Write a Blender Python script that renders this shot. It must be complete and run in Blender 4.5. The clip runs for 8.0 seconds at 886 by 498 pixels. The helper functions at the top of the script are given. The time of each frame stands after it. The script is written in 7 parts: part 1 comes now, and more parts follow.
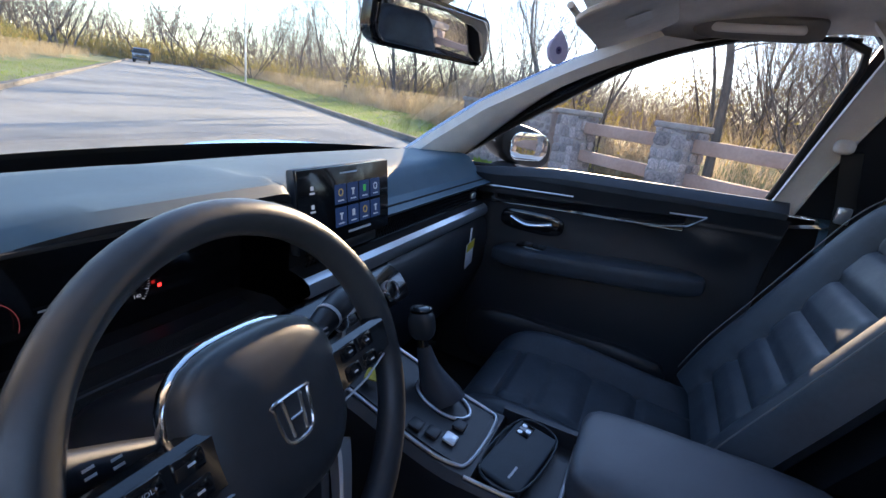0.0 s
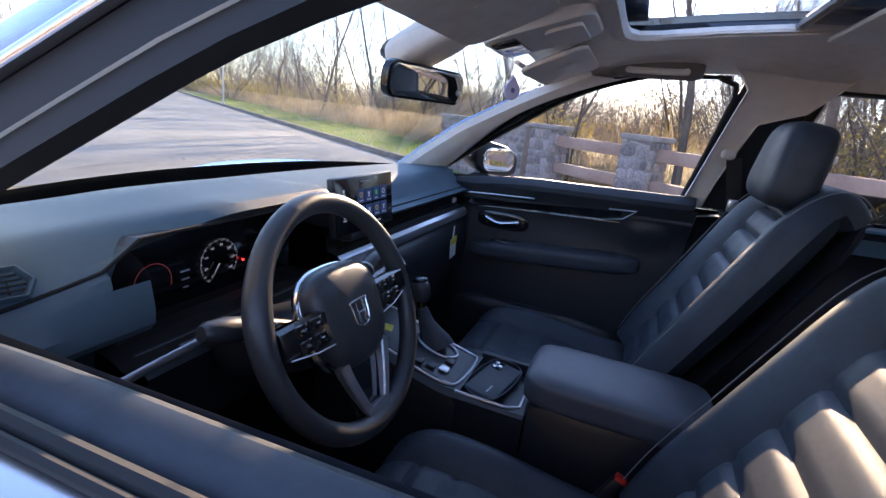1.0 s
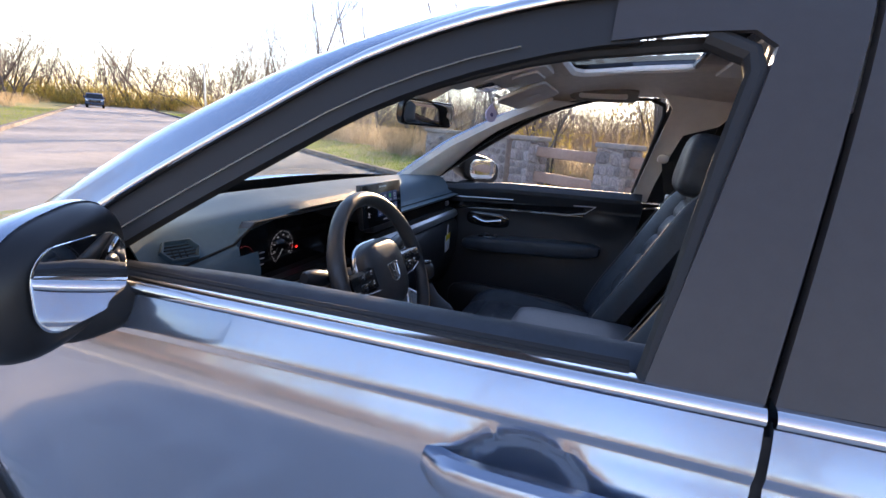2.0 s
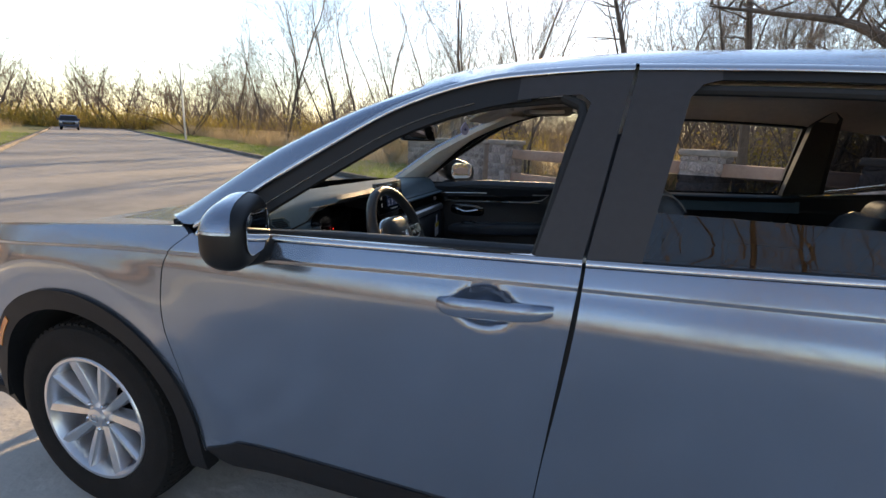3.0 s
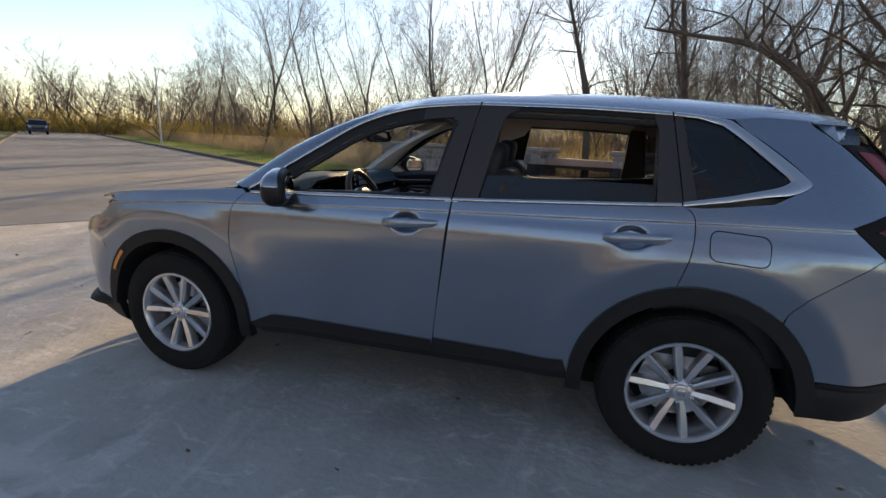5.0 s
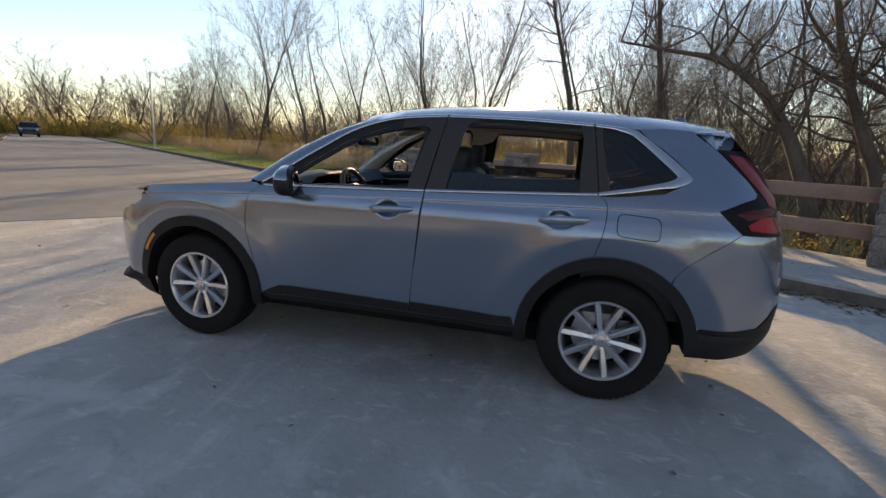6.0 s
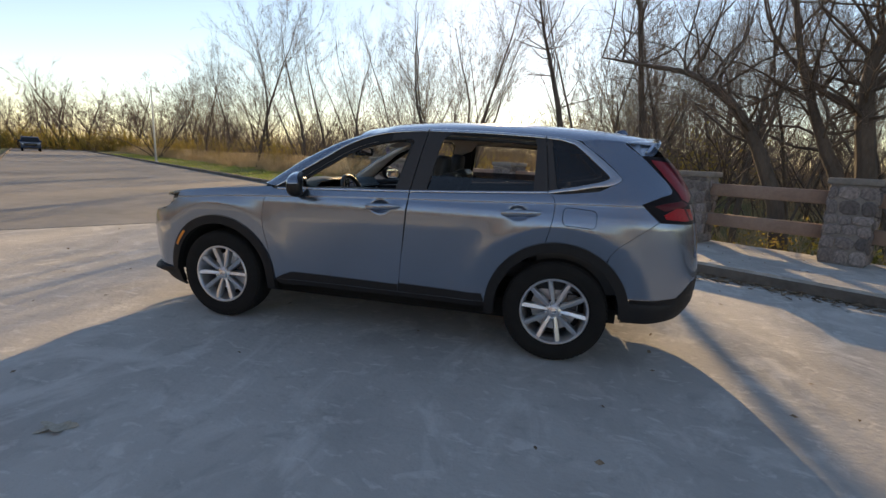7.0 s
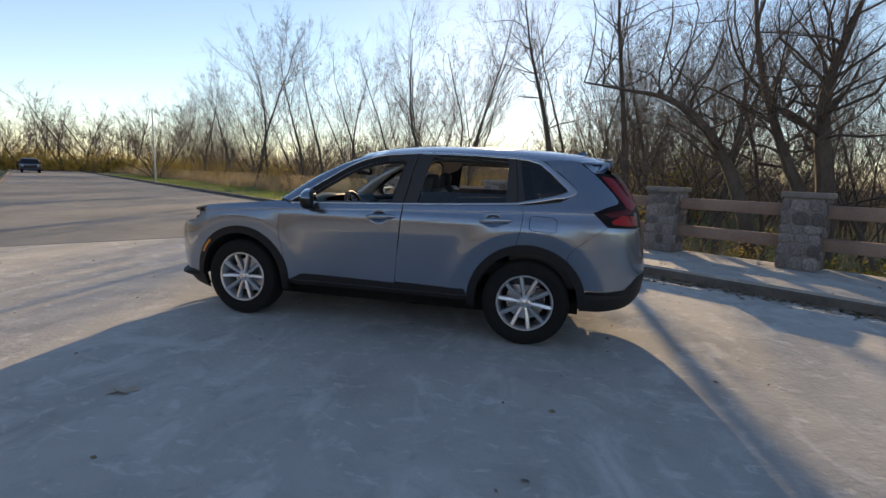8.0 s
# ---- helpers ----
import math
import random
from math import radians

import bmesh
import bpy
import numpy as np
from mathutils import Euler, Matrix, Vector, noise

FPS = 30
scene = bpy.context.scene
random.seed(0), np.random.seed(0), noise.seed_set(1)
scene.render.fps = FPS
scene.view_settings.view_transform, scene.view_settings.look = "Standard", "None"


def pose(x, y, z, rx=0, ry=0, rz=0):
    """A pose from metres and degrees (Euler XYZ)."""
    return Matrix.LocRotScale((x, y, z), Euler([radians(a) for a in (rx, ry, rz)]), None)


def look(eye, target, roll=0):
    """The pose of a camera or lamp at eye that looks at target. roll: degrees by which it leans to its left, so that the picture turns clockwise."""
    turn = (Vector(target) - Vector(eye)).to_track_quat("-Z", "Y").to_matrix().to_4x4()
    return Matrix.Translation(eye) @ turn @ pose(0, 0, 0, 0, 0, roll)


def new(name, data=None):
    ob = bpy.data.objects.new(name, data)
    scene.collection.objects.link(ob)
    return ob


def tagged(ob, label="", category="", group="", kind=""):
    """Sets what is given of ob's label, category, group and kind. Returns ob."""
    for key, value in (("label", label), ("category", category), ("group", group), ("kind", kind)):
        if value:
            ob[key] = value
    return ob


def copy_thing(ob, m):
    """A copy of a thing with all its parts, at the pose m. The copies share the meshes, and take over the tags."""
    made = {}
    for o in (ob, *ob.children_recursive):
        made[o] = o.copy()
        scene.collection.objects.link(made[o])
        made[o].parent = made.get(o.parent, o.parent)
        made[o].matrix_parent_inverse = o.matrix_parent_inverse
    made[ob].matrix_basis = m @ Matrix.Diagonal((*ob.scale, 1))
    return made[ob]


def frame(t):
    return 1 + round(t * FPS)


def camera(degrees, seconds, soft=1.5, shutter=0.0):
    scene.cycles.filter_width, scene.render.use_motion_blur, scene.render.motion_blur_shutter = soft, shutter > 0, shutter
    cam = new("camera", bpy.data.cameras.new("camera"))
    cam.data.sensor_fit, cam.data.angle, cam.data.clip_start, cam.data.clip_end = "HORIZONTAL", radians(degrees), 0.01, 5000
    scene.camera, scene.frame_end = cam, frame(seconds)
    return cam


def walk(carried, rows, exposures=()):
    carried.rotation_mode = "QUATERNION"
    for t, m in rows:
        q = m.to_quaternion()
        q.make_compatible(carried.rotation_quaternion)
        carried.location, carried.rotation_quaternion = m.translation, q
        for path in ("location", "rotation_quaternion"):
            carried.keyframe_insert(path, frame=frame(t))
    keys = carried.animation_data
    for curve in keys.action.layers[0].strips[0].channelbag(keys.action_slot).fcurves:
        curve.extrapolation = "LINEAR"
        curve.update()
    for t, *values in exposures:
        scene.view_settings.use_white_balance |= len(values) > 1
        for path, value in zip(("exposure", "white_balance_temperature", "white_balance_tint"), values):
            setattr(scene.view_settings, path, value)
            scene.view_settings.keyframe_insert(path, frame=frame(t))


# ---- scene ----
cam = camera(86.1, 8.0)
PATH = [
    (0, (-0.121, -0.687, 1.336), (-0.858, 1.066, 0.716), 7.7),
    (0.5, (-0.077, -0.827, 1.356), (-0.777, 0.953, 0.771), 7.1),
    (1, (-0.002, -1.01, 1.367), (-0.684, 0.787, 0.814), 6.5),
    (1.5, (0.063, -1.187, 1.381), (-0.598, 0.627, 0.858), 5.7),
    (1.7, (0.077, -1.252, 1.382), (-0.576, 0.568, 0.87), 5.6),
    (2.8, (0.213, -1.824, 1.409), (-0.38, 0.028, 0.943), 2.6),
    (3, (0.271, -1.958, 1.413), (-0.311, -0.103, 0.945), 2.5),
    (3.5, (0.38, -2.22, 1.405), (-0.186, -0.357, 0.947), 2.3),
    (4, (0.492, -2.498, 1.404), (-0.065, -0.63, 0.957), 2.2),
    (4.5, (0.653, -2.754, 1.409), (0.127, -0.878, 0.959), 2.3),
    (6, (1.057, -3.579, 1.403), (0.591, -1.68, 0.983), 3.0),
    (6.5, (1.22, -3.881, 1.398), (0.755, -1.979, 0.988), 3.1),
    (7, (1.331, -4.178, 1.392), (0.868, -2.269, 1.016), 2.5),
    (7.5, (1.427, -4.497, 1.403), (0.973, -2.578, 1.071), 2.2),
    (8, (1.558, -4.814, 1.389), (1.105, -2.89, 1.089), 2.1),
]
walk(cam, [(t, look(eye, target, roll)) for t, eye, target, roll in PATH],
     [(0, 2.45, 6050, 20), (1.5, 2.5, 6250, 29), (3.0, 1.38, 7500, 17), (4.5, 0.75, 7450, 17), (6.5, 0.68, 7600, 17), (7.5, 0.64, 7400, 16), (8, 0.5, 6900, 15)])

# ---- sky, sun ----
SUN = Vector((-0.118, 0.952, 0.282)).normalized()
world = bpy.data.worlds.new("sky")
scene.world = world
world.use_nodes = True
wt = world.node_tree
bg = wt.nodes["Background"]
sky = wt.nodes.new("ShaderNodeTexSky")
sky.sky_type = "NISHITA"
sky.sun_disc = False
sky.sun_elevation = math.asin(SUN.z)
sky.sun_rotation = math.atan2(SUN.x, SUN.y)
sky.air_density, sky.dust_density, sky.ozone_density = 1.0, 0.06, 1.6
wt.links.new(sky.outputs[0], bg.inputs[0])
bg.inputs[1].default_value = 0.13
sun = new("sun", bpy.data.lights.new("sun", "SUN"))
sun.data.energy, sun.data.angle, sun.data.color = 4.8, radians(0.55), (1.0, 0.76, 0.44)
sun.matrix_world = look(SUN * 60, (0, 0, 0))

# ---- materials ----
def mat(name, color, rough=0.5, metal=0.0, var=0.0, scale=8.0, bump=0.0, bscale=60.0, coat=0.0, color2=None, spec=0.5, rvar=0.0, piece=0.0, detail=5.0, stretch=None, emit=None):
    m = bpy.data.materials.new(name)
    m.use_nodes = True
    t = m.node_tree
    b = t.nodes["Principled BSDF"]
    b.inputs["Roughness"].default_value = rough
    b.inputs["Metallic"].default_value = metal
    b.inputs["Coat Weight"].default_value = coat
    b.inputs["Coat Roughness"].default_value = 0.03
    b.inputs["Specular IOR Level"].default_value = spec
    b.inputs["Base Color"].default_value = (*color, 1)
    if emit:
        b.inputs["Emission Color"].default_value = (*emit[0], 1)
        b.inputs["Emission Strength"].default_value = emit[1]
    tc = t.nodes.new("ShaderNodeTexCoord")
    src = tc.outputs["Object"]
    if stretch:
        mp = t.nodes.new("ShaderNodeMapping")
        mp.inputs["Scale"].default_value = stretch
        t.links.new(src, mp.inputs[0])
        src = mp.outputs[0]
    def noise_at(s, d):
        n = t.nodes.new("ShaderNodeTexNoise")
        n.inputs["Scale"].default_value, n.inputs["Detail"].default_value = s, d
        t.links.new(src, n.inputs["Vector"])
        return n
    col = None
    if var or color2:
        c2 = color2 or tuple(max(0, c * (1 - var)) for c in color)
        n1, n2 = noise_at(scale, detail), noise_at(scale * 7.3, 3)
        add = t.nodes.new("ShaderNodeMath"); add.operation = "MULTIPLY_ADD"
        t.links.new(n2.outputs[0], add.inputs[0]); add.inputs[1].default_value = 0.45
        t.links.new(n1.outputs[0], add.inputs[2])
        r = t.nodes.new("ShaderNodeMapRange")
        r.inputs[1].default_value, r.inputs[2].default_value = 0.5, 0.95
        t.links.new(add.outputs[0], r.inputs[0])
        mx = t.nodes.new("ShaderNodeMix"); mx.data_type = "RGBA"
        mx.inputs[6].default_value, mx.inputs[7].default_value = (*color, 1), (*c2, 1)
        t.links.new(r.outputs[0], mx.inputs[0])
        col = mx.outputs[2]
        if rvar:
            rr = t.nodes.new("ShaderNodeMapRange")
            rr.inputs[3].default_value, rr.inputs[4].default_value = rough - rvar, rough + rvar
            t.links.new(r.outputs[0], rr.inputs[0]); t.links.new(rr.outputs[0], b.inputs["Roughness"])
    if piece:
        oi = t.nodes.new("ShaderNodeObjectInfo")
        h = t.nodes.new("ShaderNodeHueSaturation")
        mr = t.nodes.new("ShaderNodeMapRange")
        mr.inputs[3].default_value, mr.inputs[4].default_value = 1 - piece, 1 + piece
        t.links.new(oi.outputs["Random"], mr.inputs[0]); t.links.new(mr.outputs[0], h.inputs["Value"])
        if col: t.links.new(col, h.inputs["Color"])
        else: h.inputs["Color"].default_value = (*color, 1)
        col = h.outputs[0]
    if col: t.links.new(col, b.inputs["Base Color"])
    if bump:
        n3 = noise_at(bscale, 4)
        bp = t.nodes.new("ShaderNodeBump")
        bp.inputs["Strength"].default_value, bp.inputs["Distance"].default_value = bump, 0.02
        t.links.new(n3.outputs[0], bp.inputs["Height"]); t.links.new(bp.outputs[0], b.inputs["Normal"])
    return m


def glass(name, tint, ior=1.5):
    m = bpy.data.materials.new(name)
    m.use_nodes = True
    t = m.node_tree
    t.nodes.remove(t.nodes["Principled BSDF"])
    lw, tr, gl, mx, pw, f = (t.nodes.new(k) for k in ("ShaderNodeLayerWeight", "ShaderNodeBsdfTransparent", "ShaderNodeBsdfGlossy", "ShaderNodeMixShader", "ShaderNodeMath", "ShaderNodeMath"))
    lw.inputs[0].default_value = 0.5
    pw.operation, f.operation = "POWER", "MULTIPLY_ADD"
    pw.inputs[1].default_value = 5.0
    f0 = ((ior - 1) / (ior + 1)) ** 2 * 1.9
    f.inputs[1].default_value, f.inputs[2].default_value = 1 - f0, f0
    t.links.new(lw.outputs["Facing"], pw.inputs[0]); t.links.new(pw.outputs[0], f.inputs[0])
    tr.inputs[0].default_value = (*tint, 1)
    gl.inputs["Roughness"].default_value = 0.01
    t.links.new(f.outputs[0], mx.inputs[0]); t.links.new(tr.outputs[0], mx.inputs[1]); t.links.new(gl.outputs[0], mx.inputs[2])
    t.links.new(mx.outputs[0], t.nodes["Material Output"].inputs[0])
    return m


PAINT = mat("grey metallic paint", (0.250, 0.305, 0.390), 0.22, 0.8, var=0.05, scale=900, coat=1.0)
CLAD = mat("black plastic cladding", (0.014, 0.014, 0.016), 0.6, spec=0.35, bump=0.15, bscale=700, var=0.3, scale=30)
GAP = mat("dark shut line", (0.006, 0.006, 0.007), 0.9)
CHROME = mat("bright chrome", (0.66, 0.66, 0.68), 0.16, 1.0)
SATIN = mat("satin silver", (0.66, 0.67, 0.70), 0.34, 0.9)
RIMM = mat("machined alloy", (0.74, 0.75, 0.78), 0.30, 0.9, var=0.12, scale=20)
RIMD = mat("dark alloy pocket", (0.10, 0.10, 0.11), 0.45, 0.8)
TYRE = mat("tyre rubber", (0.014, 0.0135, 0.0135), 0.85, spec=0.3, var=0.35, scale=14, bump=0.2, bscale=180)
GLOSS = mat("piano black trim", (0.008, 0.008, 0.009), 0.12, coat=0.5)
BLACKP = mat("black soft plastic", (0.020, 0.022, 0.027), 0.40, spec=0.6, var=0.2, scale=12, bump=0.08, bscale=1500)
DASHM = mat("charcoal dash skin", (0.060, 0.104, 0.138), 0.58, spec=0.3, var=0.15, scale=10, bump=0.10, bscale=1600)
LEATH = mat("black leather", (0.040, 0.049, 0.062), 0.48, spec=0.38, var=0.25, scale=16, bump=0.10, bscale=1300, rvar=0.06)
# black leather lightened: glancing sun and sky sheen put into the colour
ARMM = mat("black arm rest leather with sheen in its colour", (0.085, 0.09, 0.105), 0.42, spec=0.5, var=0.15, scale=16, bump=0.10, bscale=1300)
STITCH = mat("grey seat stitching", (0.16, 0.16, 0.165), 0.7)
LINER = mat("grey woven headliner", (0.70, 0.655, 0.61), 0.9, var=0.12, scale=40, bump=0.2, bscale=900)
# PILLAR trim darkened: the shade of the rear cabin is in this colour
PILLD = mat("grey cargo trim with shade in its colour", (0.10, 0.098, 0.095), 0.75, var=0.1, scale=25, bump=0.15, bscale=500)
PILLAR = mat("light grey pillar trim", (0.72, 0.68, 0.64), 0.7, var=0.1, scale=25, bump=0.15, bscale=500)
CARPET = mat("black carpet", (0.012, 0.012, 0.013), 0.95, var=0.4, scale=60, bump=0.5, bscale=500)
WIND = glass("windscreen glass", (0.86, 0.92, 0.90))
PRIV = glass("privacy glass", (0.13, 0.14, 0.16), 1.5)
MIRR = mat("mirror glass", (0.85, 0.87, 0.88), 0.02, 1.0)
REDL = mat("red lamp lens", (0.25, 0.004, 0.010), 0.3, spec=0.25, coat=0.1, var=0.25, scale=40)
AMBER = mat("amber reflector", (0.75, 0.22, 0.02), 0.25, coat=0.6)
SMOKE = mat("smoked lamp lens", (0.014, 0.011, 0.012), 0.4, spec=0.12)
LAMPW = mat("clear lamp lens", (0.45, 0.47, 0.5), 0.12, 0.6, coat=1.0)
RUBBER = mat("rubber seal", (0.012, 0.012, 0.013), 0.7)


def concrete(name, base, dark, pale):
    """Weathered concrete: broad tone, dark blotches, pale scuffs, fine speckle, fine relief."""
    m = mat(name, base, 0.88, color2=tuple(0.78 * c for c in base), scale=0.55, bump=0.35, bscale=24, detail=9)
    t = m.node_tree
    b = t.nodes["Principled BSDF"]
    col = b.inputs["Base Color"].links[0].from_socket
    tc = t.nodes.new("ShaderNodeTexCoord")

    def layer(col, scale, lo, hi, amount, tint, stretch=(1, 1, 1), dist=0.0):
        mp = t.nodes.new("ShaderNodeMapping")
        mp.inputs["Scale"].default_value = stretch
        t.links.new(tc.outputs["Object"], mp.inputs[0])
        n = t.nodes.new("ShaderNodeTexNoise")
        n.inputs["Scale"].default_value, n.inputs["Detail"].default_value, n.inputs["Roughness"].default_value, n.inputs["Distortion"].default_value = scale, 10, 0.62, dist
        t.links.new(mp.outputs[0], n.inputs["Vector"])
        r = t.nodes.new("ShaderNodeMapRange")
        r.inputs[1].default_value, r.inputs[2].default_value, r.inputs[4].default_value = lo, hi, amount
        t.links.new(n.outputs[0], r.inputs[0])
        mx = t.nodes.new("ShaderNodeMix"); mx.data_type = "RGBA"
        mx.inputs[7].default_value = (*tint, 1)
        t.links.new(r.outputs[0], mx.inputs[0]); t.links.new(col, mx.inputs[6])
        return mx.outputs[2]
    col = layer(col, 0.9, 0.50, 0.66, 0.55, dark, dist=0.6)
    col = layer(col, 2.2, 0.53, 0.66, 0.55, pale, (1, 0.6, 1), 1.2)
    col = layer(col, 9.0, 0.57, 0.66, 0.6, pale, (0.6, 1, 1), 0.8)
    col = layer(col, 6.0, 0.56, 0.70, 0.5, dark, dist=0.5)
    col = layer(col, 95.0, 0.55, 0.75, 0.4, dark)
    t.links.new(col, b.inputs["Base Color"])
    return m


CONC = concrete("weathered concrete", (0.50, 0.485, 0.46), (0.29, 0.282, 0.27), (0.66, 0.645, 0.615))
ASPH = mat("worn grey asphalt", (0.265, 0.262, 0.262), 0.9, color2=(0.175, 0.175, 0.176), scale=0.4, bump=0.5, bscale=60, detail=9)
GRASSG = mat("grassy ground", (0.085, 0.12, 0.03), 0.95, color2=(0.16, 0.14, 0.055), scale=0.16, bump=0.8, bscale=9, detail=8)
BLADE = mat("green grass blades", (0.18, 0.32, 0.03), 0.7, color2=(0.27, 0.30, 0.06), scale=0.5)
DRY = mat("dry tall grass", (0.52, 0.42, 0.28), 0.8, color2=(0.26, 0.20, 0.115), scale=2.2)
STONE = mat("field stone", (0.33, 0.275, 0.26), 0.85, color2=(0.11, 0.096, 0.094), scale=5, bump=0.5, bscale=26, piece=0.4)
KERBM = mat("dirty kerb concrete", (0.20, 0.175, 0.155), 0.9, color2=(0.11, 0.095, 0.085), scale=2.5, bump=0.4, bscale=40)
MORTAR = mat("grey mortar", (0.30, 0.262, 0.24), 0.92, var=0.3, scale=9, bump=0.5, bscale=40)
CAPM = mat("cast concrete cap", (0.29, 0.255, 0.23), 0.88, var=0.35, scale=4, bump=0.3, bscale=40)
BEAM = mat("tinted concrete beam", (0.36, 0.24, 0.185), 0.82, color2=(0.26, 0.17, 0.13), scale=3, bump=0.25, bscale=30)
BARK = mat("grey brown bark", (0.14, 0.108, 0.088), 0.92, color2=(0.065, 0.050, 0.041), scale=3, bump=0.7, bscale=16, stretch=(1, 1, 0.3))
TWIG = mat("bare twigs", (0.27, 0.195, 0.150), 0.9, color2=(0.13, 0.098, 0.080), scale=2)
LEAFY = mat("yellow autumn leaves", (0.42, 0.29, 0.07), 0.6, color2=(0.22, 0.20, 0.045), scale=1.5)
LEAFG = mat("dull green leaves", (0.09, 0.125, 0.03), 0.6, color2=(0.2, 0.17, 0.05), scale=1.5)


def backlit(m, share):
    """Lets light through thin leaves and blades."""
    t = m.node_tree
    b, out = t.nodes["Principled BSDF"], t.nodes["Material Output"]
    tr, mx = t.nodes.new("ShaderNodeBsdfTranslucent"), t.nodes.new("ShaderNodeMixShader")
    mx.inputs[0].default_value = share
    link = b.inputs["Base Color"].links[0]
    t.links.new(link.from_socket, tr.inputs[0])
    t.links.new(b.outputs[0], mx.inputs[1]); t.links.new(tr.outputs[0], mx.inputs[2]); t.links.new(mx.outputs[0], out.inputs[0])


for m in (BLADE, DRY, LEAFY, LEAFG):
    backlit(m, 0.5)

# ---- mesh tools ----
def part(name, bm, material, parent=None, label="", smooth=True, sharp=35):
    me = bpy.data.meshes.new(name)
    bm.normal_update()
    bm.to_mesh(me)
    bm.free()
    return mesh_ob(name, me, material, parent, label, smooth, sharp)


def mesh_ob(name, me, material, parent=None, label="", smooth=True, sharp=35):
    for m in (material if isinstance(material, (list, tuple)) else [material]):
        me.materials.append(m)
    if smooth:
        me.shade_smooth()
        me.set_sharp_from_angle(angle=radians(sharp))
    ob = new(name, me)
    if parent:
        ob.parent = parent
    if label:
        ob["label"] = label
    return ob


def thing(name, label, category, place=(0, 0, 0), group="", kind=""):
    ob = new(name)
    ob.matrix_basis = Matrix.Translation(place)
    ob.empty_display_size = 0.1
    return tagged(ob, label, category, group, kind)


def pyd(name, verts, faces, material, parent=None, label="", smooth=True):
    me = bpy.data.meshes.new(name)
    me.from_pydata(verts, [], faces)
    me.update()
    return mesh_ob(name, me, material, parent, label, smooth)


def smoothstep(a, b, x):
    u = min(1.0, max(0.0, (x - a) / (b - a)))
    return u * u * (3 - 2 * u)


def curve1(pts):
    """A smooth function through points (a, b), monotone between them."""
    xs, ys = [p[0] for p in pts], [p[1] for p in pts]
    n = len(xs)
    d = [(ys[i + 1] - ys[i]) / (xs[i + 1] - xs[i]) for i in range(n - 1)]
    m = [d[0]] + [0 if d[i - 1] * d[i] <= 0 else 2 * d[i - 1] * d[i] / (d[i - 1] + d[i]) for i in range(1, n - 1)] + [d[-1]]
    def f(x):
        if x <= xs[0]: return ys[0]
        if x >= xs[-1]: return ys[-1]
        i = max(k for k in range(n - 1) if xs[k] <= x)
        h = xs[i + 1] - xs[i]
        u = (x - xs[i]) / h
        return ((2 * u**3 - 3 * u**2 + 1) * ys[i] + (u**3 - 2 * u**2 + u) * h * m[i] + (-2 * u**3 + 3 * u**2) * ys[i + 1] + (u**3 - u**2) * h * m[i + 1])
    return f


def spline(pts, n=8, closed=False):
    """Catmull-Rom points through pts."""
    P = [Vector(p) for p in pts]
    k = len(P)
    out = []
    for i in range(k if closed else k - 1):
        a, b, c, d = (P[(i + j) % k] if closed else P[min(k - 1, max(0, i + j))] for j in (-1, 0, 1, 2))
        for s in range(n):
            u = s / n
            out.append(0.5 * ((2 * b) + (c - a) * u + (2 * a - 5 * b + 4 * c - d) * u * u + (3 * b - a - 3 * c + d) * u**3))
    if not closed:
        out.append(P[-1])
    return out


def grid_bm(rows, closed_u=False, closed_v=False, cap=False):
    """rows: lists of points. Faces between neighbours."""
    bm = bmesh.new()
    V = [[bm.verts.new(p) for p in r] for r in rows]
    n, m = len(V), len(V[0])
    for i in range(n if closed_u else n - 1):
        for j in range(m if closed_v else m - 1):
            q = [V[i][j], V[(i + 1) % n][j], V[(i + 1) % n][(j + 1) % m], V[i][(j + 1) % m]]
            q = [v for k, v in enumerate(q) if v not in q[:k]]
            if len(q) > 2:
                bm.faces.new(q)
    if cap:
        for r in (V[0], V[-1]):
            try: bm.faces.new(r)
            except ValueError: pass
    bmesh.ops.recalc_face_normals(bm, faces=bm.faces)
    return bm


def thick(bm, t):
    """Gives an open sheet the thickness t against its normals."""
    bm.normal_update()
    bmesh.ops.solidify(bm, geom=bm.faces[:], thickness=t)
    return bm


def tube(path, rad, n=10, closed=False, flat=1.0, up=None):
    """A tube along path; rad: a number or one for each point; flat squeezes it along the second axis."""
    P = [Vector(p) for p in path]
    k = len(P)
    R = rad if isinstance(rad, (list, tuple)) else [rad] * k
    rows = []
    ref = Vector(up) if up else None
    for i in range(k):
        t = (P[(i + 1) % k] - P[i - 1]) if closed else (P[min(k - 1, i + 1)] - P[max(0, i - 1)])
        t.normalize()
        if ref is None:
            ref = t.orthogonal()
        a = (ref - t * ref.dot(t)).normalized()
        if not up: ref = a
        b = t.cross(a)
        rows.append([P[i] + R[i] * (math.cos(2 * math.pi * j / n) * a + flat * math.sin(2 * math.pi * j / n) * b) for j in range(n)])
    return grid_bm(rows, closed_u=closed, closed_v=True, cap=not closed)


def box(size, at=(0, 0, 0), bev=0.005, seg=2, m=None):
    bm = bmesh.new()
    bmesh.ops.create_cube(bm, size=1)
    bmesh.ops.scale(bm, vec=size, verts=bm.verts)
    if bev:
        bmesh.ops.bevel(bm, geom=bm.edges[:], offset=bev, segments=seg, affect="EDGES", profile=0.5)
    if m:
        bmesh.ops.transform(bm, matrix=m, verts=bm.verts)
    bmesh.ops.translate(bm, vec=at, verts=bm.verts)
    return bm


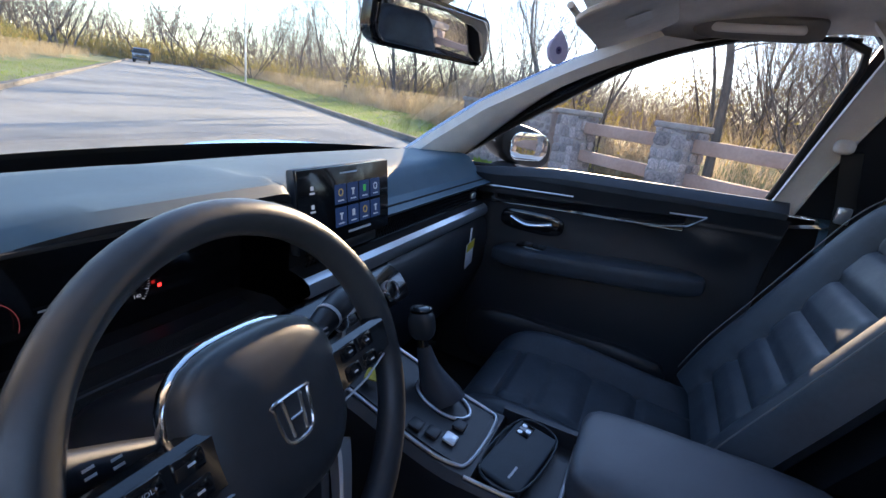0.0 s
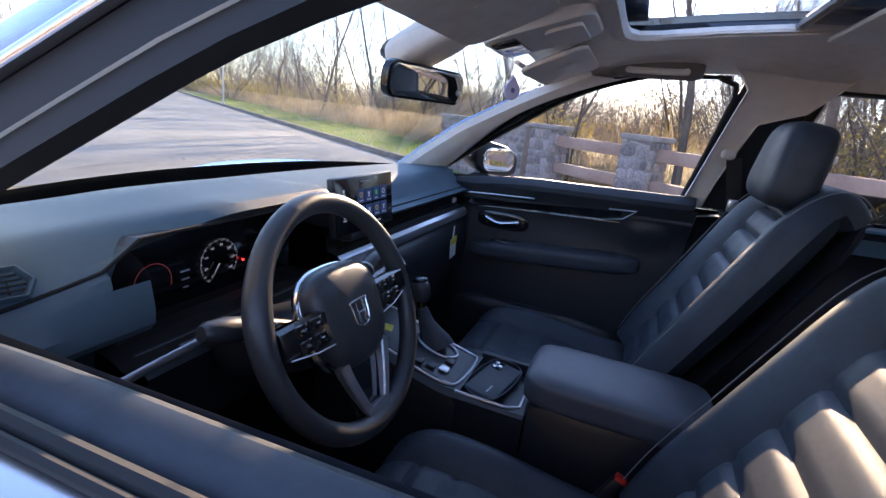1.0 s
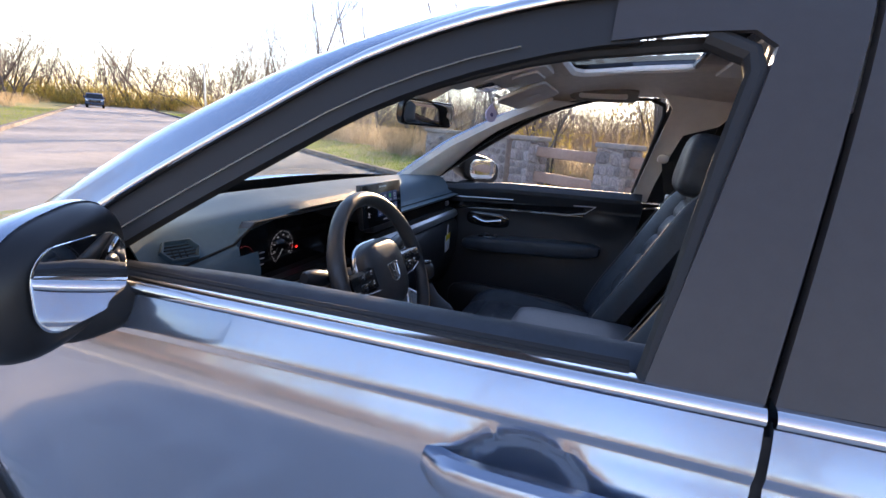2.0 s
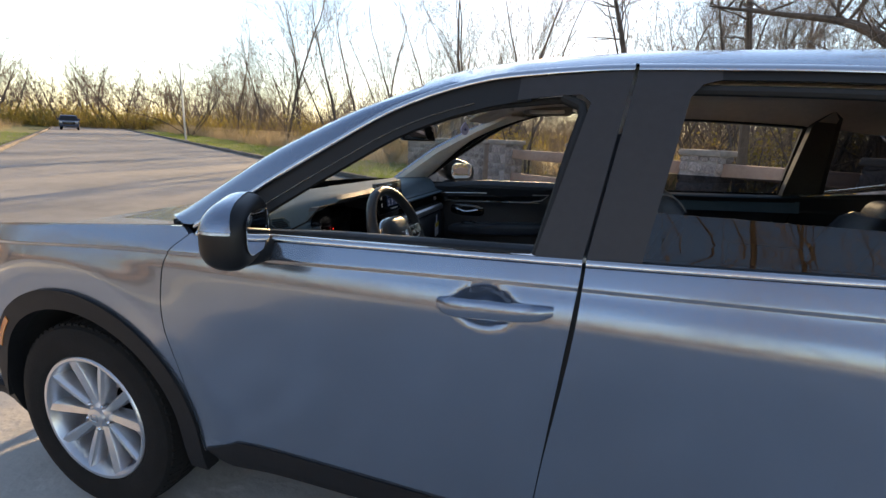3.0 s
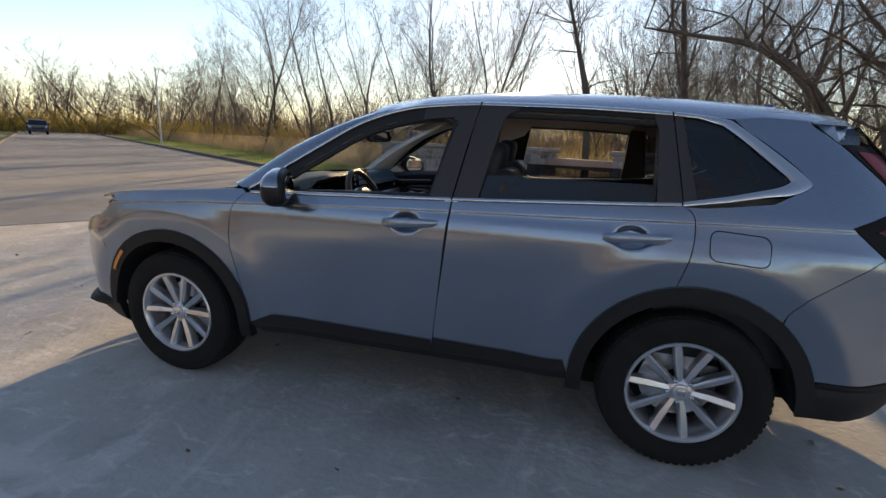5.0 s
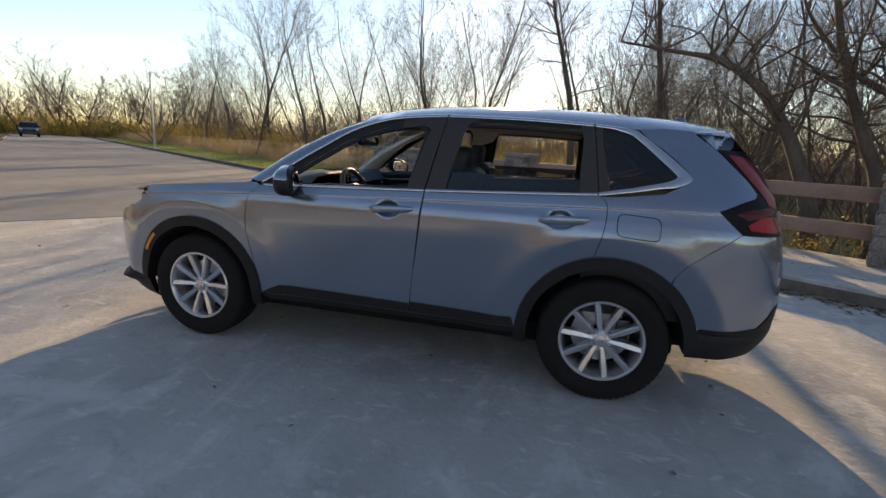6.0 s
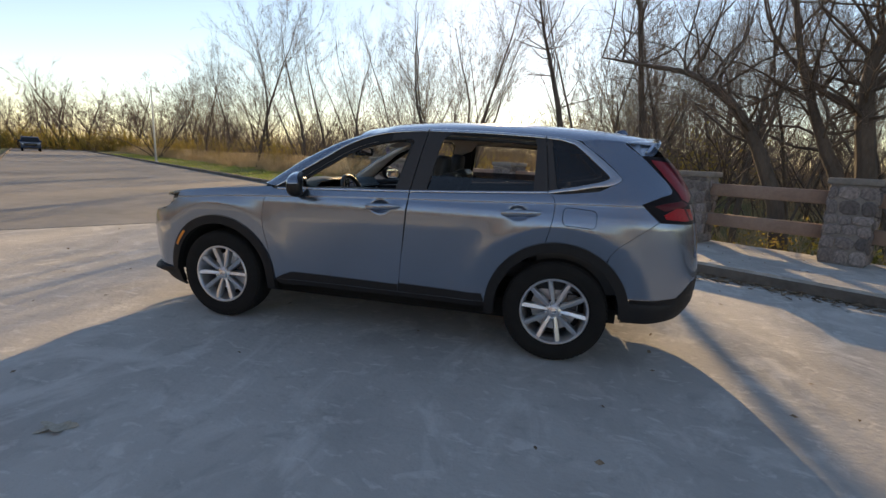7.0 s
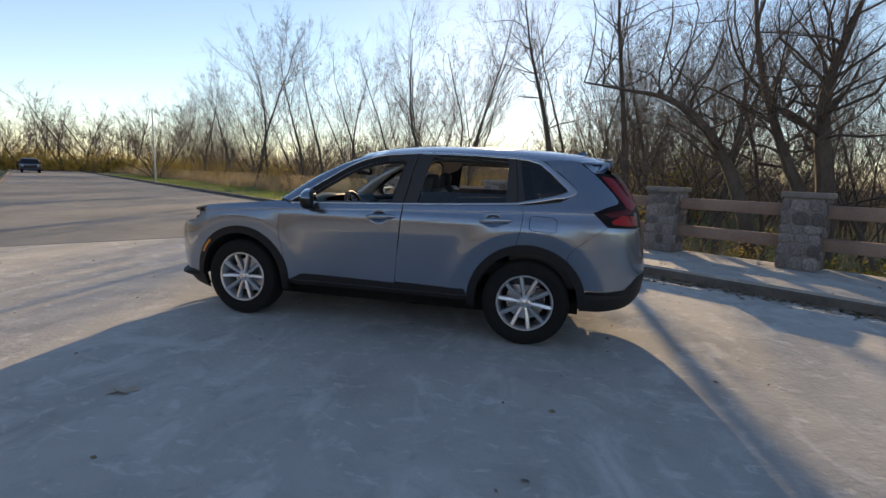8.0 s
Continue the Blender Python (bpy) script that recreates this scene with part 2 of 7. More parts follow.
def turned(profile, n=32, axis="y", at=(0, 0, 0), closed=False, cap=True):
    """A body turned round the y (or z, x) axis; profile: (radius, along)."""
    rows = []
    for r, a in profile:
        ring = []
        for j in range(n):
            c, s = r * math.cos(2 * math.pi * j / n), r * math.sin(2 * math.pi * j / n)
            p = {"y": (c, a, s), "z": (c, s, a), "x": (a, c, s)}[axis]
            ring.append(Vector(p) + Vector(at))
        rows.append(ring)
    return grid_bm(rows, closed_v=True, closed_u=closed, cap=cap and not closed)


def plate(w, h, r, t, m=None, bulge=0.0):
    """A rounded rectangle w by h across y and z, t thick along x, its front at x = 0 facing +x."""
    pts = [(sy * (w / 2 - r) + r * math.cos(radians(a0 + 15 * i)), sz * (h / 2 - r) + r * math.sin(radians(a0 + 15 * i))) for sy, sz, a0 in ((1, 1, 0), (-1, 1, 90), (-1, -1, 180), (1, -1, 270)) for i in range(7)]
    rows = [[Vector((x, y * k, z * k)) for y, z in pts] for x, k in ((-t, 0.86), (-t * 0.55, 0.99), (-t * 0.2, 1.0), (-t * 0.04, 0.985), (0.0, 0.955), (bulge, 0.5))]
    bm = grid_bm(rows, closed_v=True, cap=True)
    return moved(bm, m) if m else bm


def poly_bm(outline, holes=(), steps_a=(), steps_b=()):
    """A flat sheet in the (a, b) plane, cut along lines of steady a and of steady b; z is 0."""
    from mathutils.geometry import tessellate_polygon
    loops = [[Vector((p[0], p[1], 0)) for p in l] for l in (outline, *holes)]
    pts = [p for l in loops for p in l]
    bm = bmesh.new()
    V = [bm.verts.new(p) for p in pts]
    for tri in tessellate_polygon(loops):
        try: bm.faces.new([V[i] for i in tri])
        except ValueError: pass
    for ax, steps in ((0, steps_a), (1, steps_b)):
        no = Vector((1, 0, 0)) if ax == 0 else Vector((0, 1, 0))
        for s in steps:
            bmesh.ops.bisect_plane(bm, geom=bm.verts[:] + bm.edges[:] + bm.faces[:], dist=1e-5, plane_co=no * s, plane_no=no)
    bmesh.ops.remove_doubles(bm, verts=bm.verts, dist=2e-4)
    return bm


def join_bm(*bms):
    out = bmesh.new()
    for b in bms:
        me = bpy.data.meshes.new("tmp")
        b.to_mesh(me)
        b.free()
        out.from_mesh(me)
        bpy.data.meshes.remove(me)
    return out


def moved(bm, m):
    bmesh.ops.transform(bm, matrix=m, verts=bm.verts)
    return bm


def frange(a, b, d):
    n = max(1, round((b - a) / d))
    return [a + (b - a) * i / n for i in range(n + 1)]

# ---- ground, road, bridge ----
ANG = radians(35)
RD, ND = Vector((-math.cos(ANG), math.sin(ANG), 0)), Vector((math.sin(ANG), math.cos(ANG), 0))


def rp(s, n, z=0.0):
    """A place by the road: s metres along it, n metres across it."""
    return RD * s + ND * n + Vector((0, 0, z))


def ground_height(s, n):
    bank = 1 - smoothstep(5.0, 12.0, s)
    dip = -2.0 * bank * (smoothstep(6.3, 9.5, n) + smoothstep(6.3, 9.5, -n))
    rise = 0.25 * smoothstep(5.5, 12, abs(n)) * smoothstep(9, 16, s) + 1.0 * smoothstep(25, 80, abs(n))
    wob = 0.10 * noise.noise((s * 0.12, n * 0.12, 0)) * smoothstep(5.5, 9, abs(n))
    return -0.06 + dip + rise * 0.6 + wob


S_STEPS = [-600, -300, -150, -80, -50, -35] + frange(-26, 30, 1.0) + frange(32, 100, 4) + [120, 160, 240, 400, 800, 1500]
N_STEPS = [-900, -400, -200, -120, -80, -60, -45, -35] + frange(-28, 28, 0.8) + [35, 45, 60, 80, 120, 200, 400, 900]
part("ground", grid_bm([[rp(s, n, ground_height(s, n)) for n in N_STEPS] for s in S_STEPS]), GRASSG)
tagged(bpy.data.objects["ground"], "grassy ground with dry autumn patches beside the road", "ground", kind="structure")


def slab(name, s0, s1, n0, n1, z0, z1, material, label, category, bev=0.012, parent=None, step=None):
    bm = bmesh.new()
    bmesh.ops.create_cube(bm, size=1)
    bmesh.ops.scale(bm, vec=(s1 - s0, n1 - n0, z1 - z0), verts=bm.verts)
    if bev:
        bmesh.ops.bevel(bm, geom=bm.edges[:], offset=bev, segments=2, affect="EDGES")
    bmesh.ops.transform(bm, matrix=Matrix.Translation(((s0 + s1) / 2, (n0 + n1) / 2, (z0 + z1) / 2)), verts=bm.verts)
    for v in bm.verts:
        v.co = rp(*v.co)
    bmesh.ops.recalc_face_normals(bm, faces=bm.faces)
    ob = part(name, bm, material, parent)
    return tagged(ob, label, category, kind="structure") if not parent else ob


slab("bridge_deck", -26, 6.46, -4.2, 4.2, -0.3, 0.0, CONC, "pale weathered concrete bridge deck with scuffs and stains", "bridge deck", 0.01)
slab("road", 6.5, 150, -3.95, 5.2, -0.3, 0.0, ASPH, "worn grey asphalt road running to the distant trees", "road", 0.01)
slab("road_shoulder", -120, -26.04, -4.2, 4.2, -0.3, -0.002, ASPH, "worn grey asphalt road behind the bridge", "road", 0.01)
slab("pavement_right", -26, 6.46, 4.2, 6.55, -0.35, 0.15, CONC, "raised concrete bridge pavement with a rounded kerb edge", "pavement", 0.025)
slab("pavement_left", -26, 6.46, -6.55, -4.2, -0.35, 0.15, CONC, "raised concrete bridge pavement with a rounded kerb edge", "pavement", 0.025)


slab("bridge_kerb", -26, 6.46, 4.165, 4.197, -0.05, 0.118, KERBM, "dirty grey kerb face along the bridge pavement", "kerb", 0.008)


def kerb(name, n, s0, s1, w):
    ob = thing(name, "low weathered concrete kerb beside the asphalt", "kerb", kind="structure")
    stone = box((2.96, w, 0.34), bev=0.02)
    base = part("kerb_stone", stone, KERBM, ob)
    k = 0
    s = s0
    while s < s1:
        o = base if k == 0 else new("kerb_stone", base.data)
        o.parent = ob
        o.matrix_basis = Matrix.Translation(rp(s + 1.5, n, -0.04 + 0.006 * math.sin(s * 3.1))) @ pose(0, 0, 0, 0, 0, 180 - math.degrees(ANG))
        s += 3.0
        k += 1
    return ob


kerb("kerb_right", 5.3, 8.5, 118, 0.2)
kerb("kerb_left", -4.05, 8.5, 118, 0.2)


# parapets of stone posts and beams
def stone_block(sx, sy, sz, seed):
    rng = random.Random(seed)
    bm = bmesh.new()
    bmesh.ops.create_icosphere(bm, subdivisions=2, radius=0.5)
    for v in bm.verts:
        c = v.co
        f = 0.5 / max(abs(c.x), abs(c.y), abs(c.z))
        c *= 0.45 + 0.55 * f
        c *= 1 + 0.10 * noise.noise(c * 4 + Vector((seed * 3.1, 0, 0)))
        v.co = Vector((c.x * sx, c.y * sy, c.z * sz))
    return bm


STONES = []
for i in range(10):
    me = bpy.data.meshes.new("stone")
    b = stone_block(1, 1, 1, i)
    b.to_mesh(me)
    b.free()
    me.materials.append(STONE)
    me.shade_smooth()
    STONES.append(me)


def stone_face(owner, w, h, frame_m, rng, out=0.022):
    """Field stones set in mortar over a face w wide and h high; frame_m carries (across, out, up) to the owner."""
    z = 0.0
    while z < h - 0.05:
        rh = min(h - z, rng.uniform(0.12, 0.22))
        x = 0.0
        while x < w - 0.02:
            rw = min(w - x, rng.uniform(0.12, 0.27))
            if w - x - rw < 0.09: rw = w - x
            ob = new("stone", STONES[rng.randrange(10)])
            ob.parent = owner
            dz = rng.uniform(-0.015, 0.015)
            ob.matrix_basis = frame_m @ Matrix.Translation((x + rw / 2, 0.0, z + rh / 2 + dz)) @ pose(0, 0, 0, rng.uniform(-6, 6), rng.uniform(-14, 14), rng.uniform(-6, 6)) @ Matrix.Diagonal((rw * 0.95, 2 * out * rng.uniform(0.7, 1.15), rh * 0.93, 1))
            x += rw
        z += rh


POST_W, POST_H = 0.55, 1.12
ROAD_TURN = pose(0, 0, 0, 0, 0, 180 - math.degrees(ANG))   # local x along the road, local y towards -n


def stone_post(seed, wide=POST_W, deep=0.55, high=POST_H, cap=True, full=True):
    rng = random.Random(seed)
    ob = thing("stone_post", "fieldstone bridge post with a cast concrete cap", "stone post", group="bridge posts")
    part("core", box((wide - 0.03, deep - 0.03, high), (0, 0, high / 2), 0.01), MORTAR, ob)
    stone_face(ob, wide, high, Matrix.Translation((-wide / 2, deep / 2 - 0.012, 0)), rng)
    stone_face(ob, deep, high, Matrix.Translation((wide / 2 - 0.012, deep / 2, 0)) @ pose(0, 0, 0, 0, 0, -90), rng)
    stone_face(ob, deep, high, Matrix.Translation((-wide / 2 + 0.012, -deep / 2, 0)) @ pose(0, 0, 0, 0, 0, 90), rng)
    if cap:
        part("cap", box((wide + 0.06, deep + 0.06, 0.09), (0, 0, high + 0.045), 0.02), CAPM, ob, "cast concrete cap")
    return ob


def beam_piece(length, kind_label):
    bm = box((length, 0.16, 0.2), bev=0.02)
    return bm


def parapet(side, first, last):
    n0 = 5.9 if side > 0 else -5.9
    turn = ROAD_TURN if side > 0 else ROAD_TURN @ pose(0, 0, 0, 0, 0, 180)
    protos = {}
    for k in range(first, last + 1):
        s = 0.19 + 2.164 * k - 0.27
        key = k % 4
        m = Matrix.Translation(rp(s, n0 + side * 0.27, 0.15)) @ turn
        if key not in protos:
            protos[key] = stone_post(100 + key + (7 if side < 0 else 0))
            protos[key].matrix_basis = m
        else:
            copy_thing(protos[key], m)
        if k < last:
            for zc in (0.42, 0.92):
                ob = part("rail_beam", beam_piece(2.164 - POST_W + 0.02, ""), BEAM)
                ob.matrix_basis = Matrix.Translation(rp(s + 1.082, n0 + side * 0.27, 0.15 + zc)) @ turn
                tagged(ob, "reddish brown concrete rail beam between stone posts", "rail beam", group="bridge rail beams")


parapet(1, -6, 3)
parapet(-1, -5, 3)


def end_wall(side):
    ob = thing("stone_wall", "low fieldstone wing wall with a concrete coping at the bridge end", "stone wall")
    rng = random.Random(40 + side)
    L = 3.2
    turn = ROAD_TURN if side > 0 else ROAD_TURN @ pose(0, 0, 0, 0, 0, 180)
    ob.matrix_basis = Matrix.Translation(rp(6.96 + L / 2 - 0.03, side * 6.2, 0.0)) @ turn
    part("core", box((L, 0.44, 1.34), (0, 0, 0.57), 0.01), MORTAR, ob)
    stone_face(ob, L, 1.2, Matrix.Translation((-L / 2, 0.21, 0.02)), rng)
    part("coping", box((L + 0.04, 0.56, 0.09), (0, 0, 1.285), 0.02), CAPM, ob, "cast concrete coping")


end_wall(1)
end_wall(-1)

# ---- the car body ----
car = thing("car", "grey metallic crossover car with open front windows, parked on concrete", "car")
W_Z = curve1([(0.18, 0.80), (0.24, 0.855), (0.32, 0.885), (0.40, 0.900), (0.50, 0.905), (0.65, 0.914), (0.80, 0.925), (0.92, 0.934), (1.00, 0.936), (1.045, 0.928), (1.09, 0.908), (1.15, 0.884),
              (1.25, 0.842), (1.35, 0.797), (1.45, 0.748), (1.52, 0.709), (1.58, 0.668), (1.63, 0.61)])
NOSE = curve1([(0.18, -2.05), (0.30, -2.20), (0.45, -2.27), (0.65, -2.29), (0.85, -2.26), (0.98, -2.18), (1.05, -2.07), (1.12, -1.9)])
TAIL = curve1([(0.2, 2.10), (0.35, 2.26), (0.50, 2.345), (0.65, 2.355), (0.85, 2.33), (1.05, 2.29), (1.20, 2.25), (1.35, 2.17), (1.48, 2.06), (1.58, 1.97), (1.65, 1.90)])


CREASE = curve1([(-2.3, 0.955), (-1.75, 0.994), (-1.376, 1.024), (-0.86, 1.055), (0.0, 1.090), (0.8, 1.114), (1.3, 1.131), (1.8, 1.142), (2.4, 1.150)])
CUPS = ((0.055, 1.026), (1.055, 1.046))   # hollows behind the door handles


def half(x, z):
    """Half the body's width at x, z."""
    w = W_Z(z)
    # shoulder crease, flared arches, handle hollows
    c = CREASE(x)
    w += 0.005 * smoothstep(c - 0.013, c - 0.001, z) * smoothstep(c + 0.09, c + 0.01, z)
    r = math.hypot(abs(x) - 1.35, z - 0.368)
    if r < 0.95 and z < 1.06:
        w += (0.014 * math.exp(-((r - 0.605) / 0.10) ** 2) if r > 0.605 else 0.014 - 0.17 * (0.605 - max(r, 0.5))) * smoothstep(1.06, 0.95, z)
    for a, b in CUPS:
        q = ((x - a) / 0.066) ** 2 + ((z - b) / 0.042) ** 2
        if q < 4:
            w -= 0.024 * math.exp(-q * q * q)
    w += 0.006 * math.exp(-((abs(x) - 1.35) / 0.42) ** 2) * smoothstep(1.05, 0.7, z)
    w -= 0.055 * smoothstep(0.5, 1.9, x) * smoothstep(1.12, 1.5, z)
    w -= 0.012 * smoothstep(-0.8, -1.3, x) * smoothstep(0.9, 1.05, z)
    if x < -1.25:
        u = min(1.0, (x + 1.25) / (NOSE(z) + 1.25))
        k = smoothstep(0.78, 0.95, z)
        w *= max(0.0, 1 - u ** (4.2 - 0.7 * k)) ** (1 / (3.3 - 0.55 * k))
    if x > 1.55:
        u = min(1.0, (x - 1.55) / (TAIL(z) - 1.55))
        w *= max(0.0, 1 - u**4.2) ** (1 / 3.2)
    return w


def side_sheet(outline, s=-1, holes=(), out=0.0, da=0.06, db=0.04, ret=0.018, fine=()):
    """A panel of the body side from its outline in x, z. s: -1 left side, 1 right side. ret: how far its edges turn in."""
    # the sheet is cut along lines that run with the shoulder crease
    sh = lambda x: CREASE(x) - 1.09
    outline, holes = [(x, z - sh(x)) for x, z in outline], [[(x, z - sh(x)) for x, z in h] for h in holes]
    xs, zs = [p[0] for p in outline], [p[1] for p in outline]
    zc = frange(min(zs), max(zs), db)[1:-1]
    if min(zs) < 1.06 and max(zs) > 1.12 and max(xs) - min(xs) > 0.5:
        zc = [z for z in zc if not 1.06 < z < 1.105] + [1.066, 1.0765, 1.080, 1.085, 1.0893, 1.096]
    bm = poly_bm(outline, holes, frange(min(xs), max(xs), da)[1:-1] + [f for f in fine if min(xs) < f < max(xs)], sorted(zc))
    for v in bm.verts:
        x, z = v.co.x, v.co.y + sh(v.co.x)
        v.co = Vector((x, s * (half(x, z) + out), z))
    bmesh.ops.recalc_face_normals(bm, faces=bm.faces)
    bm.normal_update()
    if bm.faces and sum(f.normal.y * f.calc_area() for f in bm.faces) * s < 0:
        bmesh.ops.reverse_faces(bm, faces=bm.faces)
    if ret:
        edge = [e for e in bm.edges if e.is_boundary]
        r = bmesh.ops.extrude_edge_only(bm, edges=edge)
        for v in (g for g in r["geom"] if isinstance(g, bmesh.types.BMVert)):
            v.co.y -= s * ret
        bmesh.ops.recalc_face_normals(bm, faces=bm.faces)
    return bm


def arc(cx, cz, r, a0, a1, n=16, rz=None):
    return [(cx + r * math.cos(radians(a0 + (a1 - a0) * i / n)), cz + (rz or r) * math.sin(radians(a0 + (a1 - a0) * i / n))) for i in range(n + 1)]


def sp2(pts, n=6):
    return [(p.x, p.y) for p in spline([(a, b, 0) for a, b in pts], n)]


GLOSS2 = mat("semi-gloss black shell", (0.010, 0.010, 0.011), 0.42, spec=0.35)
REDD = mat("dark red lens", (0.09, 0.003, 0.005), 0.3, spec=0.25, coat=0.1)
REDB = mat("bright red lens", (0.45, 0.010, 0.008), 0.3, spec=0.3, coat=0.15, var=0.3, scale=60)
WX, WZ, TYR = 1.35, 0.368, 0.368
AR = 0.495   # outer radius of the arch cladding
BELT = curve1([(-0.95, 1.108), (-0.6, 1.122), (0.26, 1.152), (0.8, 1.176), (1.3, 1.203), (1.62, 1.243), (1.75, 1.262)])
DLO_TOP = curve1([(-0.83, 1.113), (-0.72, 1.176), (-0.608, 1.254), (-0.433, 1.367), (-0.259, 1.472), (-0.10, 1.533), (0.03, 1.562), (0.34, 1.585), (0.66, 1.583), (1.17, 1.563), (1.42, 1.535), (1.50, 1.505)])
GAPW = 0.0042
INNER = curve1([(-0.80, 1.10), (-0.69, 1.187), (-0.57, 1.290), (-0.46, 1.375), (-0.335, 1.450), (-0.205, 1.503), (-0.07, 1.536), (0.06, 1.551), (0.25, 1.557)])   # lining edge above the passenger window
X_B = lambda z: 0.20 + 0.066 * smoothstep(0.38, 1.17, z)         # line between the doors
X_F = sp2([(-0.845, 0.388), (-0.885, 0.6), (-0.918, 0.83), (-0.912, 0.97), (-0.885, 1.05), (-0.82, 1.108)])
X_R = sp2([(1.23, 1.197), (1.288, 1.149), (1.290, 1.03), (1.253, 0.862)])


def shift(pts, d):
    return [(a + d, b) for a, b in pts]


def car_side(s, side):
    belt = lambda a, b: [(x, BELT(x) - 0.014) for x in frange(a, b, 0.1)]
    # fender
    top_f = [(x, FENDER(x)) for x in frange(-0.86, -1.72, 0.08)]
    front = sp2([(-1.735, 0.988), (-1.80, 0.935), (-1.875, 0.885), (-1.84, 0.80), (-1.80, 0.72)], 5)
    o = shift(X_F[::-1], -GAPW)
    o = [(-0.835, 1.108)] + o[1:]
    low = o + [(-0.845 - GAPW, 0.37)] + [p for p in arc(-WX, WZ, AR, 2, 168, 26)] + front[::-1] + top_f[::-1]
    part("fender", side_sheet(low, s, da=0.035, db=0.025), PAINT, car)
    # front door skin
    f = X_F
    d = f + belt(-0.80, X_B(1.15) - GAPW) + [(X_B(z) - GAPW, z) for z in frange(1.12, 0.40, 0.09)] + [(X_B(0.388) - GAPW, 0.388)]
    door_f = part("front_door", side_sheet(d, s, da=0.05, db=0.0125, fine=[CUPS[0][0] + 0.012 * i for i in range(-8, 9)]), PAINT, car)
    # rear door skin
    d = [(X_B(z) + GAPW, z) for z in frange(0.388, 1.12, 0.09)] + belt(X_B(1.15) + GAPW, 1.21) + X_R + arc(WX, WZ, AR, 101, 178, 12) + [(0.85, 0.388)]
    door_r = part("rear_door", side_sheet(d, s, da=0.04, db=0.0125, fine=[CUPS[1][0] + 0.012 * i for i in range(-8, 9)]), PAINT, car)
    # quarter panel with the pillar behind the rear glass
    q = shift(X_R[::-1], GAPW)
    pil = [(1.24, BELT(1.24) - 0.014)] + [(x, BELT(x) - 0.02) for x in frange(1.32, 1.58, 0.085)] + sp2([(1.645, 1.252), (1.712, 1.288), (1.705, 1.325), (1.60, 1.425), (1.49, 1.505), (1.44, 1.553)], 4)
    seam = [(1.84, 1.148), (1.957, 1.043), (1.84, 0.955), (1.725, 0.868), (1.675, 0.80)]
    d = q + pil + [(1.55, 1.565), (1.72, 1.556)] + sp2([(1.742, 1.53), (1.835, 1.462), (1.90, 1.40), (2.04, 1.245), (1.96, 1.20), (1.842, 1.150)], 3) + seam[1:] + arc(WX, WZ, AR, 51, 101, 12)
    def rr(a, b, c, d, r=0.035):
        return arc(b - r, d - r, r, 0, 90, 4) + arc(a + r, d - r, r, 90, 180, 4) + arc(a + r, c + r, r, 180, 270, 4) + arc(b - r, c + r, r, 270, 360, 4)
    tilt = lambda pts, cx, k: [(x, z + k * (cx - x)) for x, z in pts]
    fuel = tilt(rr(1.352, 1.574, 0.978, 1.100), 1.46, 0.06)
    part("quarter_panel", side_sheet(d, s, holes=[fuel[:-1]] if s < 0 else (), da=0.035, db=0.025, ret=0.012, fine=(1.9, 1.95, 2.0)), PAINT, car)
    if s < 0:
        part("fuel_door", side_sheet(tilt(rr(1.3565, 1.5695, 0.9825, 1.0955, 0.031), 1.46, 0.06), s, ret=0.012, da=0.05, db=0.025), PAINT, car)
        part("fuel_door_gap", side_sheet(tilt(rr(1.33, 1.596, 0.956, 1.122), 1.46, 0.06), s, out=-0.011, ret=0), GAP, car)
    # rear bumper cover
    d = [(2.17, 1.031)] + [(a + 0.0015, b - 0.003) for a, b in seam[1:]] + arc(WX, WZ, AR + 0.002, 50, 17, 10) + [(1.835, 0.518), (2.0, 0.523), (2.14, 0.540), (2.20, 0.60), (2.24, 0.645), (TAIL(0.66) - 0.004, 0.66)] + [(TAIL(z) - 0.004, z) for z in frange(0.70, 1.03, 0.06)]
    part("rear_bumper", side_sheet(d, s, fine=[2.1 + 0.02 * i for i in range(13)], da=0.04, db=0.025), PAINT, car)
    # front bumper cover
    d = [(-1.803, 0.715), (-1.8425, 0.80), (-1.877, 0.882)] + sp2([(-1.95, 0.868), (-2.03, 0.855), (-2.12, 0.85)], 4)[1:] + [(NOSE(z) + 0.004, z) for z in frange(0.84, 0.44, 0.06)] + [(-2.12, 0.395), (-1.86, 0.375)] + arc(-WX, WZ, AR + 0.002, 178, 146, 8)
    part("front_bumper", side_sheet(d, s, fine=[-2.2 + 0.02 * i for i in range(12)], da=0.05), PAINT, car)
    # lower black lip at the front and the back
    lip = side_sheet([(-1.845, 0.372), (-2.0, 0.384), (NOSE(0.40) + 0.006, 0.395), (NOSE(0.34) + 0.006, 0.34), (NOSE(0.31) + 0.006, 0.31), (-2.0, 0.262), (-1.86, 0.228), (-1.80, 0.205), (-1.765, 0.24), (-1.83, 0.33)], s, out=0.006, da=0.05, db=0.02, fine=[-2.18 + 0.02 * i for i in range(9)])
    for v in lip.verts:   # a blade that kicks outwards along its upper part
        k = math.exp(-((v.co.z - 0.352) / 0.026) ** 2) * smoothstep(-1.84, -2.0, v.co.x)
        v.co.y += s * 0.05 * k
        v.co.x -= 0.035 * k
    part("front_lip", lip, CLAD, car, "black plastic front lip")
